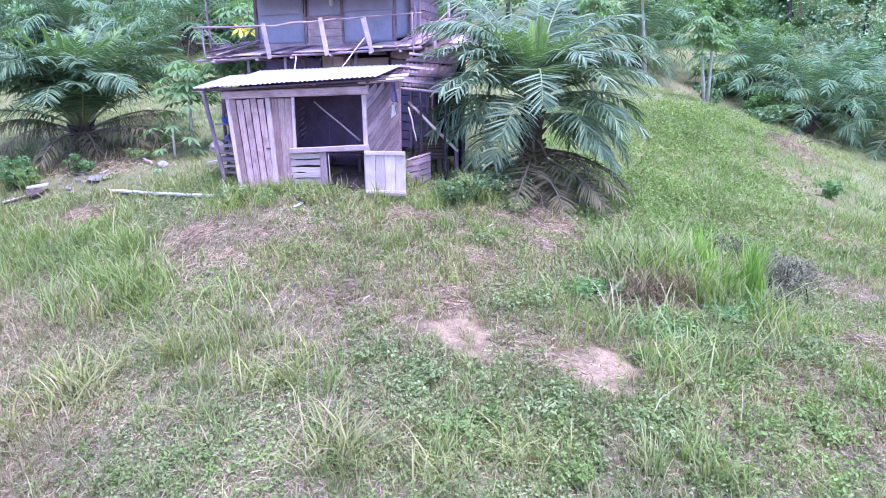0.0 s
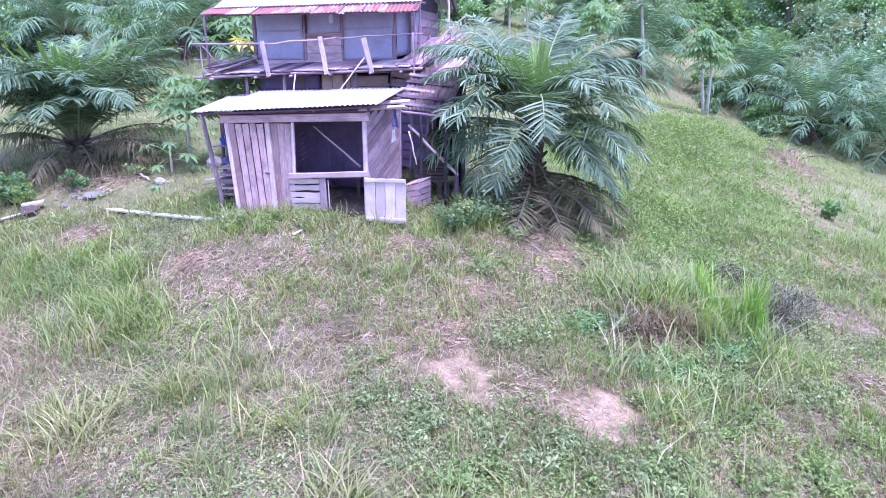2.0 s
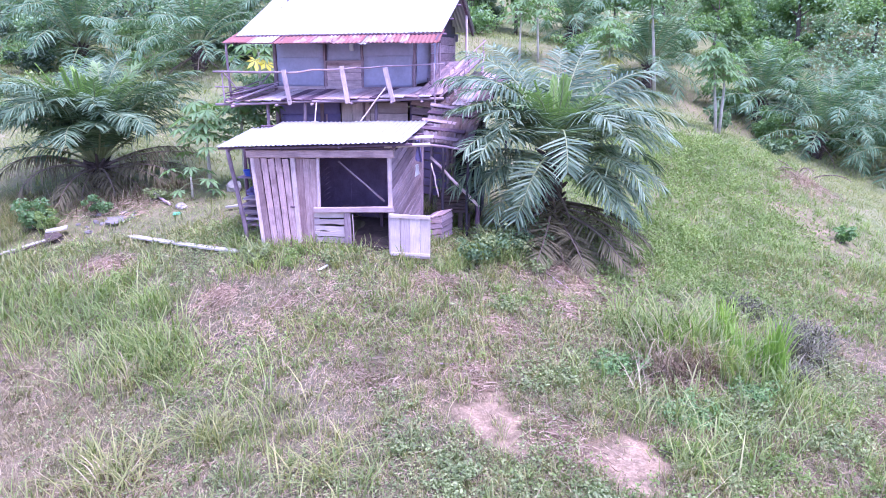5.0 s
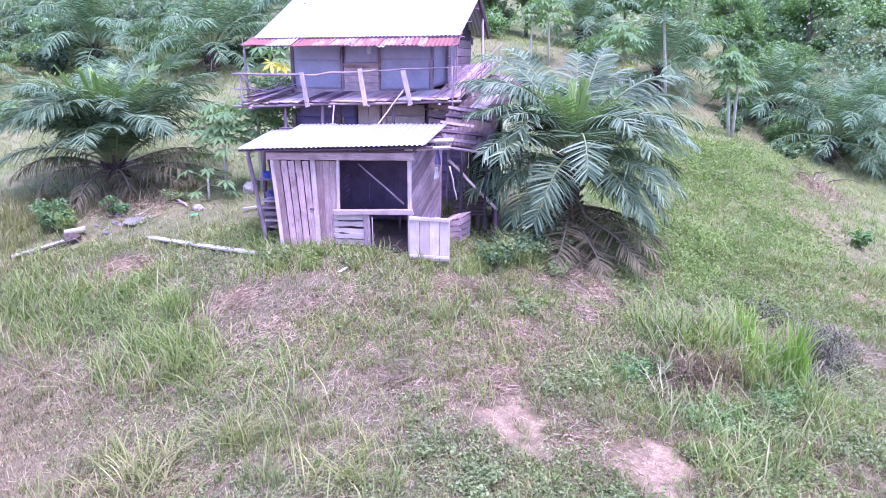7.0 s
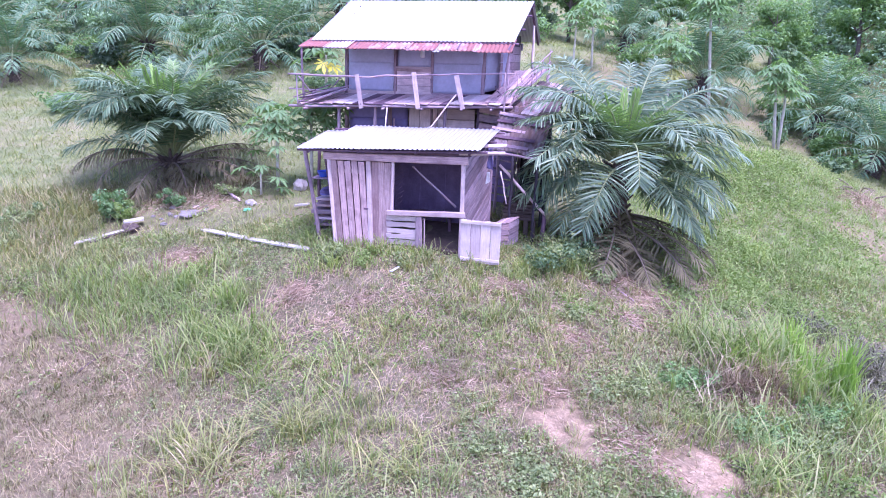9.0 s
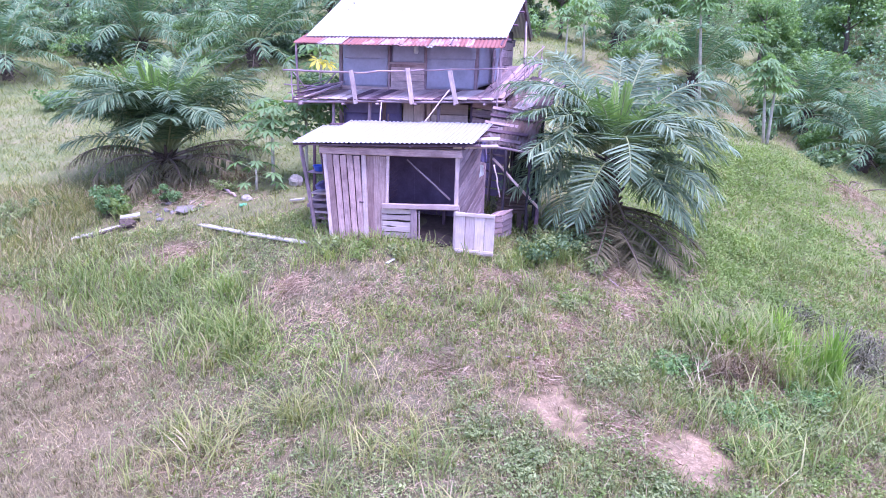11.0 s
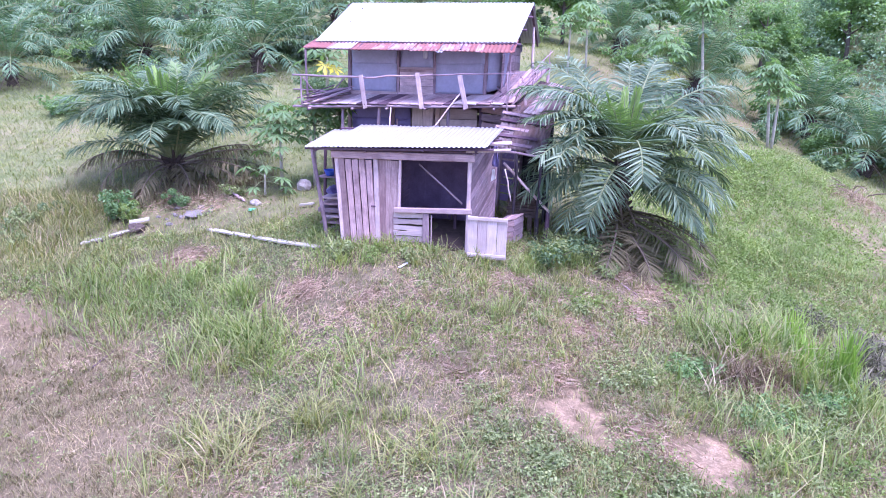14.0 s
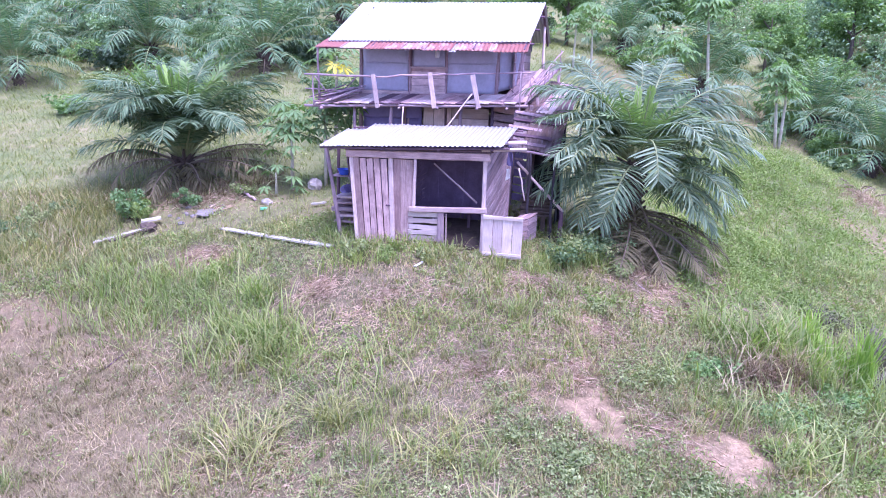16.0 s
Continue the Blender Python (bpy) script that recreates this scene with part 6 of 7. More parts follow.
    hill = [weed_spots(9000, 4, 15, 14, 27, lambda x, y: np.exp(-(((x - 7.4 - 0.33 * (y - 15)) / 3.0) ** 2)) * (0.2 + 0.8 * lush(x, y, 50, 1.5)), 0.05, 0.16, 9), clumps(rs, 2600, 4, 16, 13.5, 27, lambda x, y: cover(x, y) * (0.15 + 0.85 * lush(x, y, 58, 1.2)), 12, 0.07, 0.24, 0.008, 0.9)]
    pile_up("slope_weeds", M_WEED_BRIGHT, "bright yellow-green weeds on the sunny slope", "weeds", hill)
    fresh = lambda x, y: cover(x, y) * np.clip(lush(x, y, 71, 1.6) * 3.2 - 1.9, 0, 1) * (1 - 0.85 * dryness(x, y))  # noqa: E731
    scraps = lambda x, y: 0.25 + 0.75 * (1 - lush(x, y, 25, 1.1)) * (0.3 + 0.7 * lush(x, y, 91, 1.9))  # noqa: E731
    pile_up("fine_litter", M_PINKSTRAW, "thin scatter of short dead stalks over the turf", "litter", [
        lying(rs, *strew(rs, 46000, -5, 9, 6.5, 12, lambda x, y: scraps(x, y) * thin(x, y)), 0.13, 0.003), lying(rs, *strew(rs, 32000, -9, 10, 12, 16.5, lambda x, y: scraps(x, y) * thin(x, y)), 0.15, 0.0036)])
    withered = lambda x, y: dryness(x, y) * (0.25 + 0.75 * lush(x, y, 95, 1.4)) * thin(x, y)  # noqa: E731
    pile_up("withered_grass", M_OLIVE_STRAW, "soft olive-brown withered grass on the trodden slope", "dry grass", [
        clumps(rs, 5200, -13, -2.5, 4.5, 16, withered, 14, 0.07, 0.15, 0.0055, 1.0), blades(rs, *strew(rs, 26000, -13, -2.5, 4.5, 16, withered), 0.12, 0.006, 1.1)])
    bank = lambda x, y: (0.3 + 0.7 * lush(x, y, 81, 1.3)) * ease((x + 16) / 2) * ease((-9.6 - x) / 1.5) * cover(x, y)  # noqa: E731
    pile_up("bank_grass", M_GRASS, "rough knee-high grass on the bank below the palm", "grass", [clumps(rs, 1500, -16, -9.6, 16.4, 21.5, bank, 14, 0.1, 0.34, 0.008, 0.9)])
    pile_up("bank_straw", M_STRAW, "withered stalks among the rough grass on the bank", "dry grass", [clumps(rs, 700, -16, -9.6, 15.8, 21.5, bank, 8, 0.12, 0.36, 0.005, 0.9)])
    pile_up("fresh_weeds", M_WEED_BRIGHT, "patches of fresh yellow-green leafy weeds", "weeds", [weed_spots(9000, -10, 10, 4.5, 12, fresh, 0.03, 0.11, 9), weed_spots(8000, -13, 13, 12, 18, fresh, 0.034, 0.1, 9)])
    pile_up("weeds", M_WEED, "low broad-leaved weeds spreading over the turf", "weeds", w)
    rs = np.random.RandomState(77)
    brown = lambda x, y: (0.15 + 0.85 * lush(x, y, 99, 2.2)) * ease((x + 1) / 2) * thin(x, y)  # noqa: E731
    pile_up("brown_litter", M_BROWN_STRAW, "brown dead leaves and stalks between the weeds", "litter", [lying(rs, *strew(rs, 15000, -1, 9, 7, 14, brown), 0.16, 0.005), clumps(rs, 500, 0, 9, 7, 13, brown, 9, 0.07, 0.22, 0.005, 1.0)])
    pile_up("near_grass", M_GRASS, "rough grass lower down the slope", "grass", [blades(rs, *strew(rs, 60000, -14, 14, -9, 4.5, green), 0.14, 0.009, 1.0), clumps(rs, 4200, -14, 14, -9, 4.5, green, 12, 0.06, 0.2, 0.008, 0.9)])


meadow()


def tuft(name, x, y, r, n, h, w, lean, material, label, category="grass clump", seed=1, dead=0):
    rs = np.random.RandomState(seed)
    px, py = x + rs.normal(size=n) * r * 0.5, y + rs.normal(size=n) * r * 0.5
    v, t = arching(rs, px, py, h, w, lean)
    ob = link_mesh(name, fast_mesh(name, v, t), material)
    return tagged(ob, label, category, "grass clumps", "stuff")


TALL = ((4.3, 12.3, 0.5, 150, 0.6), (4.9, 12.8, 0.45, 200, 0.8), (5.65, 12.5, 0.5, 220, 0.85), (5.2, 12.3, 0.4, 160, 0.7), (6.6, 10.9, 0.4, 160, 0.6), (5.8, 11.5, 0.4, 200, 0.7),
        (-5.6, 14.2, 0.35, 190, 0.6), (-5.25, 14.1, 0.25, 120, 0.5), (-3.75, 14.75, 0.45, 170, 0.45), (-3.2, 14.55, 0.35, 120, 0.4))
SWARD = ((3.1, 11.3, 0.5, 110, 0.5), (3.3, 10.1, 0.45, 90, 0.5), (3.95, 9.85, 0.5, 170, 0.5), (4.65, 9.2, 0.6, 240, 0.45), (4.1, 8.9, 0.4, 130, 0.45), (5.2, 9.5, 0.6, 220, 0.5), (6.7, 10.9, 0.8, 260, 0.5), (6.2, 10.0, 0.7, 200, 0.45), (5.0, 10.6, 0.7, 240, 0.5))
FIELD = ((-9.7, 15.9, 0.7, 260, 0.45), (-8.7, 15.8, 0.7, 260, 0.45), (-7.5, 14.3, 0.7, 220, 0.45), (-8.4, 14.1, 0.7, 200, 0.42), (-9.4, 14.9, 0.7, 200, 0.42), (-7.7, 15.4, 0.5, 180, 0.4), (-6.2, 12.7, 0.5, 170, 0.5),
         (-5.5, 12.9, 0.5, 190, 0.55), (-5.05, 12.4, 0.4, 160, 0.5), (-4.4, 11.8, 0.5, 150, 0.45), (-5.1, 13.1, 0.4, 140, 0.55), (-4.3, 12.4, 0.4, 120, 0.4))
FIELD += ((-9.1, 15.3, 0.8, 260, 0.4), (-8.2, 15.5, 0.7, 240, 0.4), (-8.0, 14.7, 0.7, 200, 0.42), (-6.7, 14.2, 0.6, 180, 0.4), (-5.9, 13.4, 0.5, 190, 0.5), (-5.0, 12.9, 0.5, 170, 0.5), (-4.6, 12.5, 0.5, 150, 0.45), (-6.8, 15.4, 0.5, 170, 0.4), (-6.3, 15.9, 0.5, 150, 0.35))
PATCHY = ((-2.9, 11.8, 0.4, 90, 0.35), (-2.1, 12.2, 0.5, 110, 0.32), (-3.0, 10.7, 0.5, 100, 0.4), (-2.25, 10.2, 0.5, 100, 0.4), (-1.1, 8.75, 0.5, 110, 0.4), (-5.0, 9.1, 0.5, 120, 0.4), (-0.3, 12.6, 0.6, 110, 0.3), (1.3, 11.8, 0.5, 90, 0.3))
for _n, (_x, _y, _rr, _c, _h) in enumerate(TALL + SWARD + FIELD + PATCHY):
    tuft("tall_grass", _x, _y, _rr * 1.25, int(_c * (0.4 if 10 <= _n < 19 else 0.66)), _h * 1.1, 0.007 + 0.005 * _h, 0.36 if _h > 0.9 else 1.25 - 0.5 * _h, M_GRASS_GOLD if _n >= 40 and _n % 2 else M_GRASS_TALL, "tall bright green grass growing in a clump", seed=60 + _n)
for _n, (_u, _v, _h) in enumerate(((-7.7, 13.75, 0.4), (-7.2, 13.7, 0.35), (-6.6, 13.75, 0.45), (-6.1, 13.7, 0.35), (-5.6, 13.72, 0.4), (-8.2, 13.9, 0.5), (-8.6, 14.3, 0.5), (-3.6, 13.8, 0.35), (-3.2, 14.3, 0.5), (-2.9, 14.7, 0.65), (-2.5, 14.9, 0.6), (-2.1, 15.1, 0.55), (-2.7, 15.3, 0.7))):
    _p = to_world(_u, _v)
    tuft("tall_grass", _p.x, _p.y, 0.35, 85, _h * (0.72 if _n < 8 else 0.85), 0.009, 1.1, M_GRASS_TALL, "green grass growing along the foot of the shack", seed=400 + _n)
for _n, (_x, _y, _rr, _c, _h) in enumerate(((6.2, 12.75, 0.22, 110, 0.95), (6.05, 11.85, 0.24, 80, 0.8), (6.7, 11.65, 0.2, 130, 1.15), (5.3, 12.6, 0.35, 90, 0.6), (4.8, 12.2, 0.35, 80, 0.55), (5.7, 12.9, 0.3, 60, 0.6), (6.5, 12.2, 0.3, 60, 0.6))):
    tuft("tall_grass", _x, _y, _rr, _c, _h, 0.013, 0.3 if _h > 0.7 else 0.6, M_BLADE, "upright fresh green blades growing in a dense clump", seed=500 + _n)
GOLD = ((-3.45, 10.05, 0.2, 70, 0.62), (-3.15, 9.9, 0.16, 40, 0.5), (-4.85, 9.8, 0.3, 80, 0.5), (-5.35, 10.25, 0.25, 60, 0.42), (-4.35, 9.4, 0.3, 60, 0.42), (-4.3, 10.0, 0.2, 40, 0.4), (-5.3, 11.9, 0.2, 40, 0.5), (-1.5, 8.95, 0.25, 40, 0.5),
        (-1.4, 9.4, 0.3, 36, 0.45), (-0.6, 7.2, 0.35, 80, 0.5), (0.4, 6.9, 0.3, 60, 0.4), (-2.0, 8.9, 0.3, 40, 0.4), (5.4, 12.0, 0.5, 90, 0.6), (-0.9, 7.6, 0.35, 40, 0.5), (-4.9, 12.1, 0.14, 36, 0.6), (-2.6, 8.3, 0.3, 50, 0.4), (1.6, 7.3, 0.4, 60, 0.35))
for _n, (_x, _y, _rr, _c, _h) in enumerate(GOLD):
    tuft("grass_tussock", _x, _y, _rr, _c, _h, 0.0085, 1.5 - 0.5 * _h, M_GRASS_GOLD, "yellow-green grass tussock with bleached blades", seed=80 + _n)


HEAPS = ((-4.1, 13.9, 0.3, 0.3, 420, 0.14), (-2.7, 13.25, 0.3, 0.2, 150, 0.1), (-7.45, 16.6, 0.5, 0.35, 500, 0.14), (-0.9, 10.95, 0.4, 0.3, 260, 0.08), (0.6, 13.7, 1.2, 0.4, 900, 0.08), (-1.2, 13.0, 1.0, 0.4, 300, 0.06), (1.8, 12.4, 0.5, 0.4, 600, 0.08), (0.85, 11.0, 0.4, 0.35, 450, 0.08))
MORE_HEAPS = ((3.2, 13.5, 0.4, 0.3, 400, 0.12), (7.9, 9.9, 0.6, 0.6, 1000, 0.2), (5.35, 11.9, 0.55, 0.35, 900, 0.3), (-2.9, 12.9, 0.5, 0.5, 120, 0.06), (14.8, 24.2, 0.9, 0.8, 900, 0.3), (-8.2, 19.9, 1.2, 0.5, 700, 0.12),
              (-4.6, 9.6, 0.7, 0.4, 500, 0.12), (2.15, 9.7, 0.35, 0.45, 450, 0.08), (2.2, 9.0, 0.3, 0.35, 300, 0.06), (4.6, 11.4, 0.35, 0.3, 700, 0.3), (3.4, 15.0, 0.9, 0.6, 1200, 0.12))


def litter_heaps():
    rs = np.random.RandomState(6)
    out = []
    for x, y, rx, ry, n, h in HEAPS + MORE_HEAPS:
        px, py = x + rs.normal(size=n) * rx * 0.75, y + rs.normal(size=n) * ry * 0.75
        v, t = lying(rs, px, py, 0.24, 0.0024)
        lift = np.repeat(rs.uniform(0, h, n) * np.exp(-(((px - x) / rx) ** 2 + ((py - y) / ry) ** 2)), 5)
        v[:, 2] += lift + rs.uniform(0, 0.03, len(v))
        out.append((v, t))
    pile_up("litter", M_PINKSTRAW, "heaps of pinkish dead stalks and cut straw", "litter", out)


litter_heaps()
for _n, (_x, _y, _rr, _c, _h) in enumerate(((-8.6, 20.7, 0.8, 150, 0.35), (-7.6, 21.0, 0.8, 150, 0.3), (-9.2, 20.3, 0.6, 110, 0.3), (-6.9, 21.4, 0.7, 120, 0.3), (-10.4, 20.6, 0.7, 120, 0.35), (-8.1, 19.9, 0.6, 70, 0.2), (-11.4, 20.9, 0.6, 90, 0.35))):
    tuft("dead_tussock", _x, _y, _rr, _c, _h, 0.009, 1.4, M_BROWN_STRAW, "brown dead stalks lying under the palm", seed=260 + _n)
for _n, (_x, _y, _rr, _c, _h) in enumerate(((4.5, 11.4, 0.35, 150, 0.5), (5.25, 11.6, 0.3, 120, 0.5), (4.6, 11.7, 0.4, 60, 0.75), (5.2, 11.9, 0.35, 50, 0.75), (4.1, 11.6, 0.3, 40, 0.6), (3.75, 10.75, 0.3, 40, 0.5), (-0.85, 7.4, 0.35, 60, 0.45), (-5.4, 12.2, 0.3, 60, 0.5), (14.9, 24.3, 0.5, 90, 0.6), (0.75, 11.2, 0.3, 30, 0.25), (-4.8, 9.8, 0.4, 60, 0.35))):
    tuft("dead_tussock", _x, _y, _rr, _c, _h, 0.008, 1.0, M_BROWN_STRAW if _n < 2 else M_STRAW, "bent dead stalks of a withered tussock", seed=200 + _n)


# ---- things round the shack ----
def lump(name, x, y, r, h, material, label, category, seed, z=None):
    """A crumpled rounded lump such as a bag or stone."""
    bm = bmesh.new()
    bmesh.ops.create_icosphere(bm, subdivisions=3, radius=1.0)
    for v in bm.verts:
        k = 1 + 0.35 * noise.noise(v.co * 1.7 + Vector((seed, 0, 0))) + 0.14 * noise.noise(v.co * 5 + Vector((0, seed, 0)))
        v.co = Vector((v.co.x * r * k, v.co.y * r * 0.75 * k, max(-0.3, v.co.z) * h * k))
    me = bpy.data.meshes.new(name)
    bm.to_mesh(me)
    bm.free()
    ob = link_mesh(name, me, material)
    ob.matrix_world = pose(x, y, (zat(x, y) if z is None else z) + h * 0.25, 0, 0, 40 * seed)
    return tagged(ob, label, category)


def loose_board(a, b, width, thick, material, label, lift=0.03, category="board", name="loose_board"):
    pa, pb = Vector((*a, zat(*a) + lift)), Vector((*b, zat(*b) + lift))
    return tagged(board(name, pa, pb, width, thick, (0, 0, 1), material, None, 0.08, 0.006, rings=9), label, category)


def loose_stick(a, b, r, material, label, za=0.02, zb=0.02):
    pa, pb = Vector((*a, zat(*a) + za)), Vector((*b, zat(*b) + zb))
    return tagged(pole("stick", pa, pb, r, r * 0.7, material, None, r * 0.4, rings=8), label, "stick")


loose_board((-7.25, 18.05), (-3.95, 15.55), 0.2, 0.045, M_BLEACHED, "long bleached plank lying in the grass", 0.05)
loose_board((-10.6, 17.75), (-9.3, 18.55), 0.18, 0.04, M_BLEACHED, "grey weathered plank on a rubbish pile", 0.08)
loose_board((-10.1, 17.6), (-9.2, 18.35), 0.12, 0.04, M_BARK, "dark old plank on a rubbish pile", 0.14)
loose_board((-9.62, 18.6), (-9.15, 18.8), 0.26, 0.05, M_BLEACHED, "short pale plank on top of a rubbish pile", 0.2)
lump("sacking", -9.4, 18.5, 0.3, 0.16, M_BARK, "crumpled dark sacking under old planks", "sacking", 3)
lump("plastic_bag", -6.35, 19.55, 0.16, 0.12, M_SACK, "crumpled dusty white bag in the grass", "bag", 4)
lump("plastic_bag", -7.6, 19.4, 0.08, 0.05, M_SACK, "flat dusty plastic scrap on the ash", "bag", 5)
lump("plastic_bag", -6.35, 19.15, 0.14, 0.04, M_PLASTIC_G, "green plastic sack lying in the grass", "sack", 6)
lump("rubble", -8.0, 19.3, 0.4, 0.07, M_STONE, "low grey heap of ash and rubble", "rubble", 7)
loose_stick((-7.4, 20.5), (-6.75, 19.85), 0.05, M_STICK, "short pale log near the palm", 0.2, 0.05)
loose_board((-2.02, 14.05), (-1.85, 14.22), 0.06, 0.02, M_PLASTIC_W, "small white splinter lying before the shack", 0.06)
loose_stick((2.95, 13.6), (3.4, 13.25), 0.018, M_STICK, "bleached broken twig lying in the grass", 0.05, 0.03)
loose_stick((3.05, 13.35), (3.5, 13.3), 0.014, M_STICK, "bleached broken twig lying in the grass", 0.05, 0.03)
loose_stick((3.0, 13.3), (3.25, 13.62), 0.012, M_STICK, "bleached broken twig lying in the grass", 0.06, 0.03)
loose_stick((0.3, 11.3), (0.75, 11.25), 0.014, M_STICK, "pale dry twig on the turf", 0.05, 0.05)
loose_stick((0.7, 10.95), (0.85, 11.4), 0.012, M_STICK, "pale dry twig on the turf", 0.03, 0.12)
loose_stick((-4.2, 12.6), (-3.6, 13.1), 0.014, M_DARK, "dark twig on the turf", 0.04, 0.04)
loose_stick((-8.3, 12.9), (-8.0, 13.5), 0.016, M_DARK, "dark twig on bare earth", 0.03, 0.03)
loose_stick((3.0, 14.9), (3.45, 14.45), 0.016, M_STICK, "pale stick under the palm", 0.12, 0.03)


def dead_bush(x, y, r, h, seed):
    rs = np.random.RandomState(seed)
    n = 170
    px, py = x + rs.normal(size=n) * r * 0.35, y + rs.normal(size=n) * r * 0.35
    v, t = arching(rs, px, py, h, 0.008, 0.9)
    lx, ly = x + rs.normal(size=1500) * r * 0.48, y + rs.normal(size=1500) * r * 0.48
    c = np.stack([lx, ly, rough_land(lx, ly) + rs.beta(1.3, 2.2, 1500) * h], -1)
    v2, t2 = leaves_at(rs, c, 0.024, None, 3.2)
    ob = link_mesh("dead_bush", fast_mesh("dead_bush", np.concatenate([v, v2]), np.concatenate([t, t2 + len(v)])), M_DEADBUSH)
    return tagged(ob, "dark withered bush among the tall grass", "shrub")


dead_bush(7.9, 12.6, 0.65, 0.6, 3)
dead_bush(7.2, 11.65, 0.3, 0.4, 4)
dead_bush(7.7, 14.5, 0.6, 0.35, 5)
dead_bush(8.7, 13.6, 0.7, 0.4, 6)


def weed_patch(x, y, r, n, h, size, material, label, seed):
    """Low leafy weeds standing close together, thinning towards the rim."""
    rs = np.random.RandomState(seed)
    k = n // 12
    cx, cy = x + rs.normal(size=k) * r * 0.5, y + rs.normal(size=k) * r * 0.5
    c = np.repeat(np.stack([cx, cy, rough_land(cx, cy) + rs.uniform(0.3, 1.0, k) * h], -1), 12, 0)
    c += rs.normal(size=c.shape) * (size * 1.8, size * 1.8, h * 0.3)
    v, t = leaves_at(rs, c, size)
    stems, st = arching(rs, cx, cy, h * 1.3, 0.004, 0.3)
    ob = link_mesh("weed_patch", fast_mesh("weed_patch", np.concatenate([v, stems]), np.concatenate([t, st + len(v)])), material)
    return tagged(ob, label, "weeds", "weed patches", "stuff")


for _n, (_x, _y, _rr, _h) in enumerate(((4.3, 10.2, 0.55, 0.2), (3.7, 10.7, 0.4, 0.16), (2.75, 11.5, 0.6, 0.16), (2.1, 11.2, 0.4, 0.12), (5.3, 10.3, 0.6, 0.2), (1.4, 8.7, 0.5, 0.16), (0.2, 9.2, 0.5, 0.14), (-0.3, 10.2, 0.5, 0.14),
                                         (0.3, 8.2, 0.5, 0.16), (2.2, 8.3, 0.4, 0.14), (4.3, 8.6, 0.5, 0.16), (-8.0, 15.2, 0.7, 0.16), (-7.2, 14.7, 0.6, 0.16), (-4.9, 12.6, 0.5, 0.16), (6.4, 14.6, 0.6, 0.16), (4.88, 15.1, 0.2, 0.22), (6.6, 9.6, 0.6, 0.2), (8.3, 13.3, 0.7, 0.2), (7.3, 12.9, 0.5, 0.2), (8.2, 12.2, 0.5, 0.25), (0.9, 12.8, 0.5, 0.1))):
    weed_patch(_x, _y, _rr, int(480 * _rr / 0.5), _h, 0.032, M_WEED, "leafy blue-green weeds in a low dense patch", 700 + _n)
for _n, (_x, _y, _rr, _h) in enumerate(((1.95, 13.58, 0.4, 0.14), (6.8, 16.3, 0.7, 0.2), (8.0, 18.3, 0.8, 0.22), (7.4, 15.4, 0.5, 0.18), (-6.9, 15.6, 0.5, 0.14), (-2.6, 14.6, 0.3, 0.2), (2.2, 7.6, 0.6, 0.18), (3.4, 7.9, 0.6, 0.18), (4.6, 7.6, 0.7, 0.2), (5.8, 8.2, 0.6, 0.2), (1.0, 7.4, 0.5, 0.16), (6.8, 8.6, 0.6, 0.2), (3.9, 6.9, 0.6, 0.18), (5.2, 6.7, 0.6, 0.18), (7.4, 10.6, 0.5, 0.2))):
    weed_patch(_x, _y, _rr, int((1000 if _n < 6 else 560) * _rr / 0.5), _h, 0.034, M_WEED_BRIGHT, "bright yellow-green weeds in a low dense patch", 740 + _n)

for _n, (_x, _y, _az, _ln) in enumerate(((15.4, 25.6, 200, 2.0), (15.0, 25.0, 150, 1.8), (15.8, 26.2, 245, 1.7), (15.3, 25.9, 110, 1.6), (14.7, 24.6, 35, 1.7), (16.0, 25.7, 300, 1.5))):
    _a, _b = frond_mesh(_ln, 26, 58, 0.3, 0.2, "dead", 900 + _n, 0.09)
    _f = link_mesh("cut_frond", _a, None)
    _f.matrix_world = pose(_x, _y, zat(_x, _y) + 0.06, 0, 0, _az)
    link_mesh("rachis", _b, None, _f)
    tagged(_f, "dry cut palm frond on a heap of dead stalks", "palm frond", "cut fronds")

# open rack at the shack's blind side
rack = thing("open_rack", "rough rack of stacked boards under the roof edge", "rack", (-8.5, 15.0, 0.4), HOUSE)
pole("leaning_post", (-8.25, 14.25, floor_uv(-8.25, 14.25) - 0.1), (-8.62, 14.2, 2.85), 0.05, 0.045, M_GREY, rack, 0.015)
pole("post", (-8.75, 15.3, floor_uv(-8.75, 15.3) - 0.1), (-8.75, 15.3, 2.9), 0.045, 0.04, M_DARK, rack, 0.015)
for _k in range(6):
    board("stacked_board", (-8.72 + 0.06 * (_k % 3), 15.0, 0.62 + _k * 0.16), (-8.05, 15.0 + 0.02 * (_k % 2), 0.64 + _k * 0.16), 0.5, 0.05 if _k % 3 else 0.1, (0, 0, 1), (M_GREY, M_WOOD, M_PALE)[_k % 3], rack, 0.05)
board("shelf", (-8.7, 15.0, 1.93), (-8.05, 15.0, 1.95), 0.55, 0.03, (0, 0, 1), M_GREY, rack)


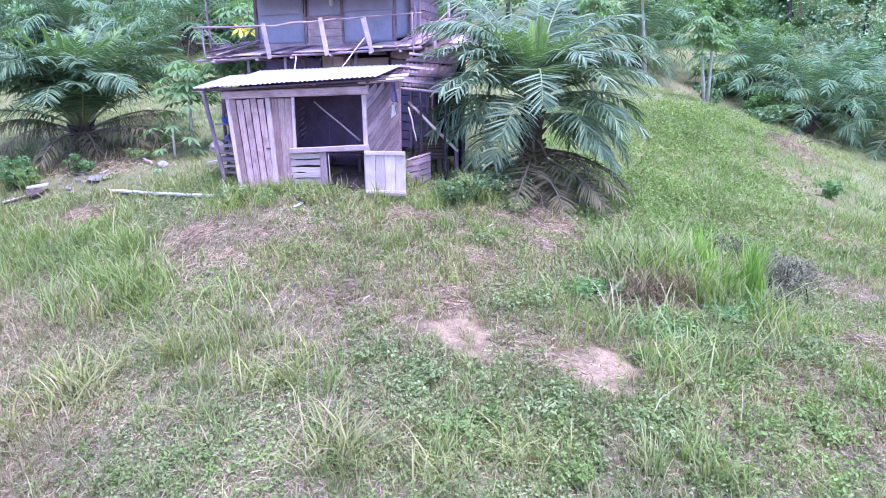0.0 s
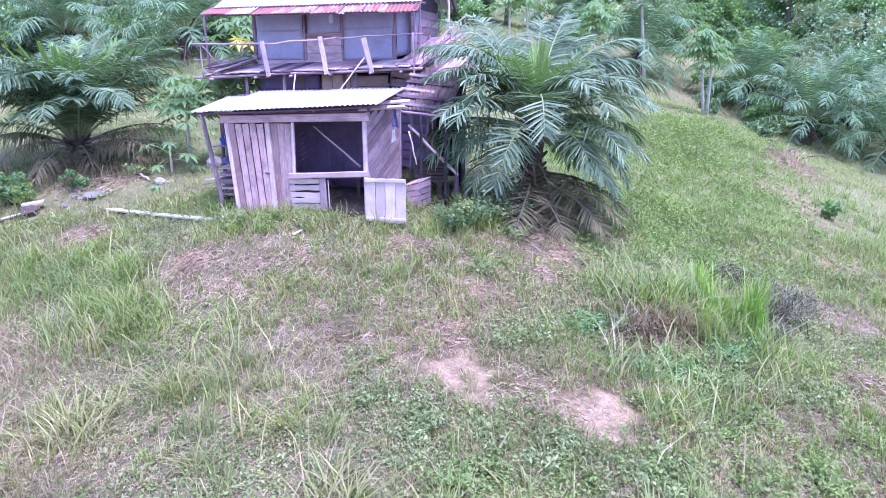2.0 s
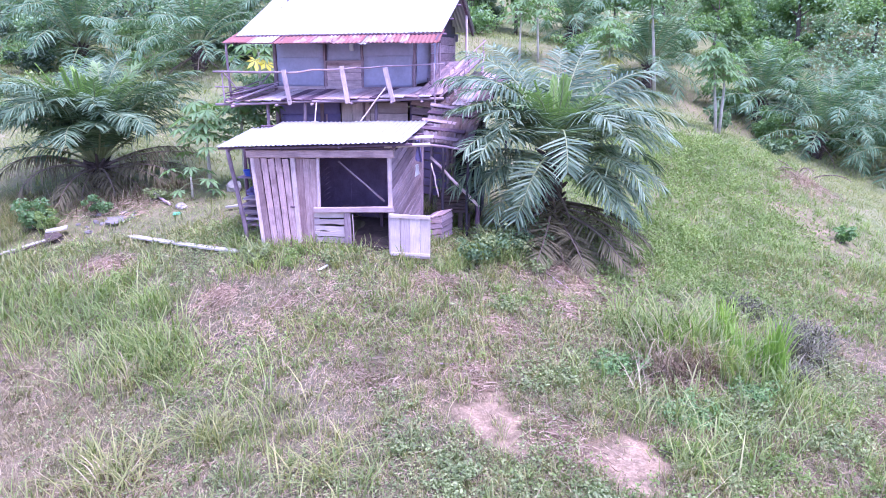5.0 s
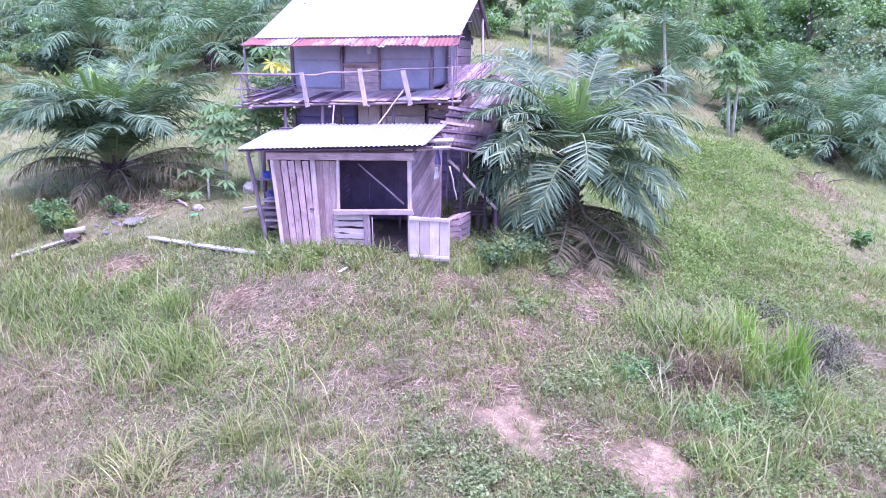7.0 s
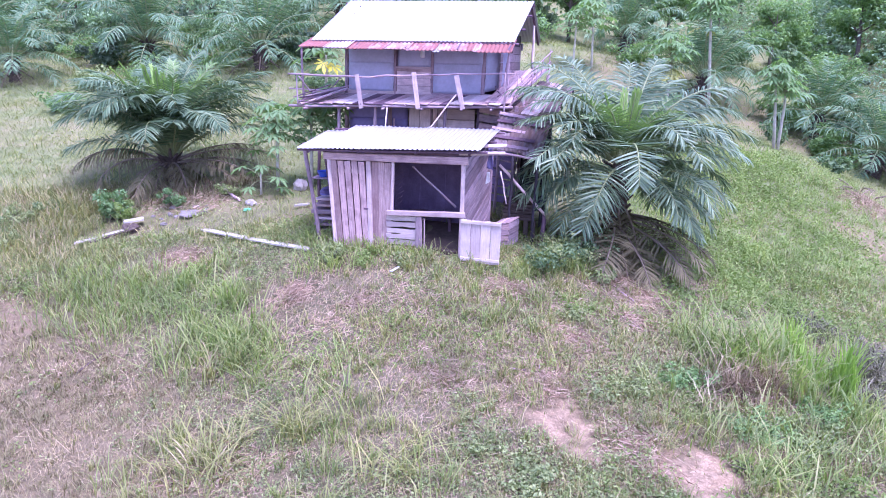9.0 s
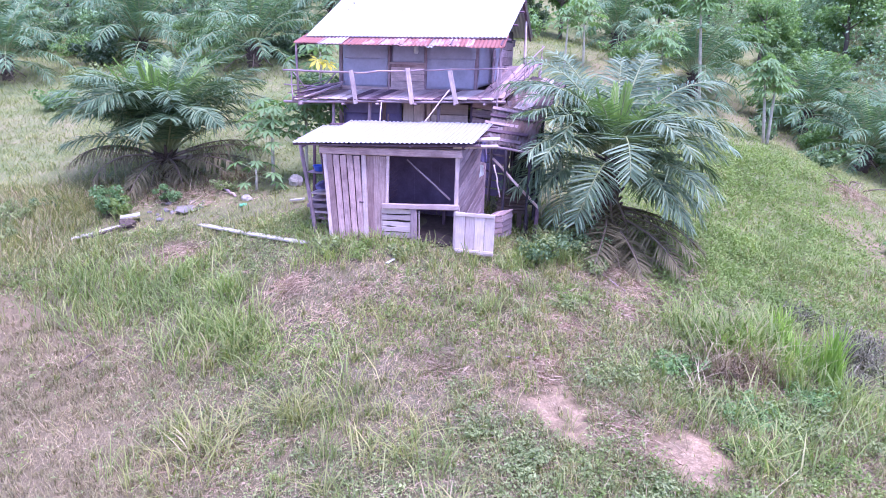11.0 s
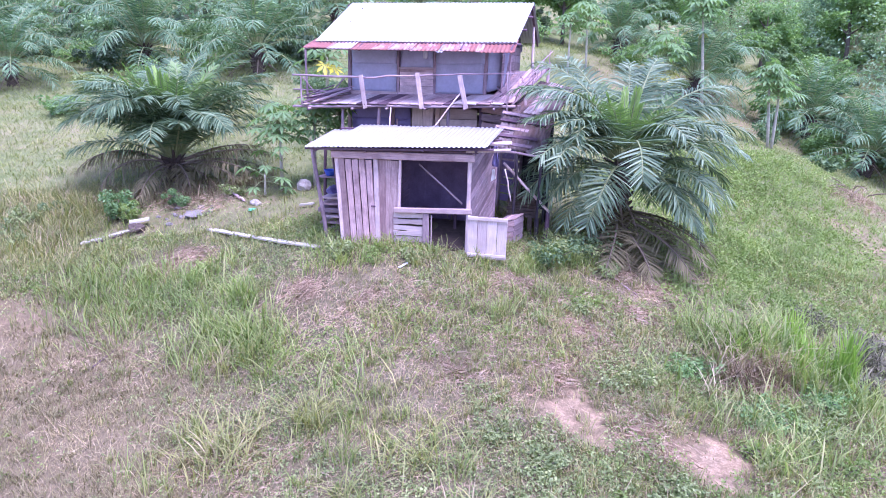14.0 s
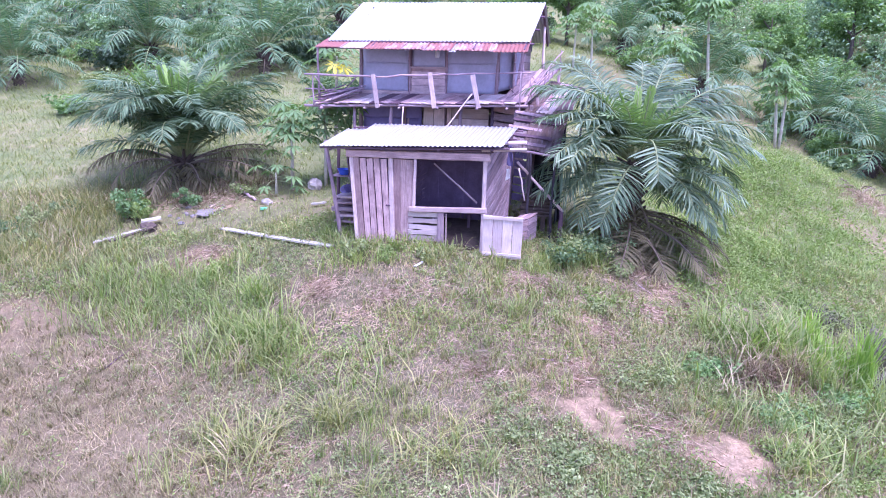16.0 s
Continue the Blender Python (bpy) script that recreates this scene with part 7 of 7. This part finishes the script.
def bowl(name, place, r, h, material, label, category):
    bm = bmesh.new()
    prof = [(0.0, 0.0), (0.62, 0.0), (0.72, 0.08), (1.0, 0.95), (1.06, 1.0), (1.0, 1.0), (0.68, 0.12), (0.0, 0.06)]
    vs = []
    for k, (pr, pz) in enumerate(prof):
        vs.append([bm.verts.new((pr * r * math.cos(t), pr * r * math.sin(t), pz * h)) for t in [2 * math.pi * i / 20 for i in range(20)]] if pr else [bm.verts.new((0, 0, pz * h))])
    for a, b in zip(vs, vs[1:]):
        for i in range(20):
            j = (i + 1) % 20
            f = (a[0], b[i], b[j]) if len(a) == 1 else (a[i], a[j], b[0]) if len(b) == 1 else (a[i], a[j], b[j], b[i])
            bm.faces.new(f)
    bmesh.ops.recalc_face_normals(bm, faces=bm.faces)
    me = bpy.data.meshes.new(name)
    bm.to_mesh(me)
    bm.free()
    ob = link_mesh(name, me, material)
    ob.matrix_world = HOUSE @ Matrix.Translation(place)
    return tagged(ob, label, category)


bowl("basin", (-8.45, 14.92, 1.955), 0.16, 0.14, M_PLASTIC_B, "blue plastic basin on the rack's shelf", "basin")
bowl("basin", (-8.2, 15.02, 1.955), 0.14, 0.2, M_TARP_DARK, "small dark blue bucket on the rack's shelf", "bucket")

# between the shack and the palm
prop = thing("slanting_prop", "long pale pole leaning against the shack's roof", "pole", (-3.1, 15.95, 0.5), HOUSE)
pole("pole", (-3.1, 15.95, 1.28), (-4.32, 16.0, 2.42), 0.036, 0.032, M_PALE, prop, 0.008)
pole("stump", (-3.14, 15.97, floor_uv(-3.14, 15.97) - 0.1), (-3.14, 15.97, 1.3), 0.06, 0.05, M_DARK, prop, 0.01)

crate = thing("plank_crate", "weathered grey crate of rough planks, tilted", "crate", (-4.0, 15.35, 0.7), HOUSE)
_cu, _cv, _cz = -0.47, 0.85, floor_uv(-4.0, 15.3) - 0.62
for _k in range(4):
    _z = 0.66 + _k * 0.14 + _cz
    board("slat", (-3.74 + _cu, 14.3 + _cv, _z), (-3.36 + _cu, 14.22 + _cv, _z + 0.1), 0.13, 0.022, (0, -1, 0.1), (M_GREY, M_WOOD)[_k % 2], crate, 0.12)
    board("slat", (-3.36 + _cu, 14.22 + _cv, _z + 0.1), (-3.22 + _cu, 14.74 + _cv, _z + 0.12), 0.13, 0.022, (1, -0.2, 0.1), M_GREY, crate, 0.12)
    board("slat", (-3.74 + _cu, 14.3 + _cv, _z), (-3.6 + _cu, 14.82 + _cv, _z + 0.02), 0.13, 0.022, (-1, 0.2, 0.1), M_GREY, crate, 0.12)
for _k in range(4):
    board("lid_board", (-3.72 + _cu + 0.105 * _k, 14.28 + _cv - 0.02 * _k, 1.17 + _cz + 0.03 * _k), (-3.57 + _cu + 0.105 * _k, 14.8 + _cv - 0.02 * _k, 1.22 + _cz + 0.03 * _k), 0.1, 0.022, (-0.2, 0, 1), (M_GREY, M_WOOD)[_k % 2], crate, 0.1)

slabs = thing("slab_stack", "stack of dark bark slabs on short legs", "wood stack", (-3.75, 16.4, 0.8), HOUSE)
for _k in range(6):
    board("slab", (-4.2 + 0.04 * (_k % 2), 16.3 + 0.03 * _k, 1.08 + 0.085 * _k), (-3.45, 16.35, 1.1 + 0.085 * _k), 0.4, 0.07, (0, 0, 1), M_BARK, slabs, 0.12)
for _u in (-4.1, -3.85, -3.6, -3.42):
    board("leg", (_u, 16.2, floor_uv(_u, 16.2) - 0.05), (_u, 16.2, 1.06), 0.12, 0.04, FRONT, M_BARK, slabs)

hung = thing("hanging_cloth", "crumpled blue cloth hung from the roof corner", "cloth", (-4.3, 14.9, 2.2), HOUSE)
cloth("cloth", (-4.4, 14.95, 2.5), (-4.27, 14.9, 2.45), (-4.42, 14.95, 2.95), (-4.3, 14.9, 2.95), M_TARP_DARK, hung, 0.06)
cloth("rag", (-4.41, 14.9, 2.12), (-4.3, 14.87, 2.2), (-4.4, 14.9, 2.4), (-4.33, 14.87, 2.42), M_PLASTIC_W, hung, 0.015, "small white rag")

bottles = thing("hanging_bottle", "pale bottle hung under the eave by a cord", "bottle", (-7.15, 18.62, 4.9), HOUSE)
_v, _q, _u = tube([(-7.15, 18.6, 4.82), (-7.15, 18.6, 4.86), (-7.15, 18.6, 5.0), (-7.15, 18.6, 5.05), (-7.15, 18.6, 5.1)], [0.05, 0.065, 0.065, 0.03, 0.025], 10)
link_mesh("bottle", quad_mesh("bottle", _v, _q, _u, True), M_PLASTIC_W, bottles)
pole("cord", (-7.15, 18.6, 5.08), (-7.15, 18.6, 5.3), 0.006, 0.006, M_DARK, bottles, 0.0, rings=2, sides=5)

pole("short_stick", (-4.22, 15.65, 2.32), (-4.02, 15.6, 1.55), 0.02, 0.016, M_CREAM, prop, 0.02, "short bent whitish stick")
_p = to_world(-4.15, 14.95)
shrub(_p.x, _p.y, 0.22, 0.5, 260, 0.04, M_WEED_BRIGHT, "small yellow-green weed beside the shack wall", 511, "weed_bush")
_rs = random.Random(64)
for _n in range(16):
    _x, _y = -8.3 + _rs.gauss(0, 0.55), 19.2 + _rs.gauss(0, 0.28)
    _q = _rs.uniform(0.05, 0.12)
    lump("stone", _x, _y, _q, _q * 0.6, M_STONE, "pale grey stone among the ash", "stone", 30 + _n)

# clutter round the rack
lump("plastic_bag", -5.12, 20.65, 0.28, 0.24, M_SACK, "stuffed dusty white sack in the grass near the rack", "bag", 21)
loose_board((-4.95, 18.85), (-4.55, 18.72), 0.14, 0.05, M_BLEACHED, "short pale board end at the foot of the rack", 0.1)
_p = to_world(-8.35, 14.85, 1.48)
lump("plastic_bag", _p.x, _p.y, 0.2, 0.13, M_TARP_DARK, "crumpled blue plastic sheet on the stacked boards", "bag", 24, 1.56)
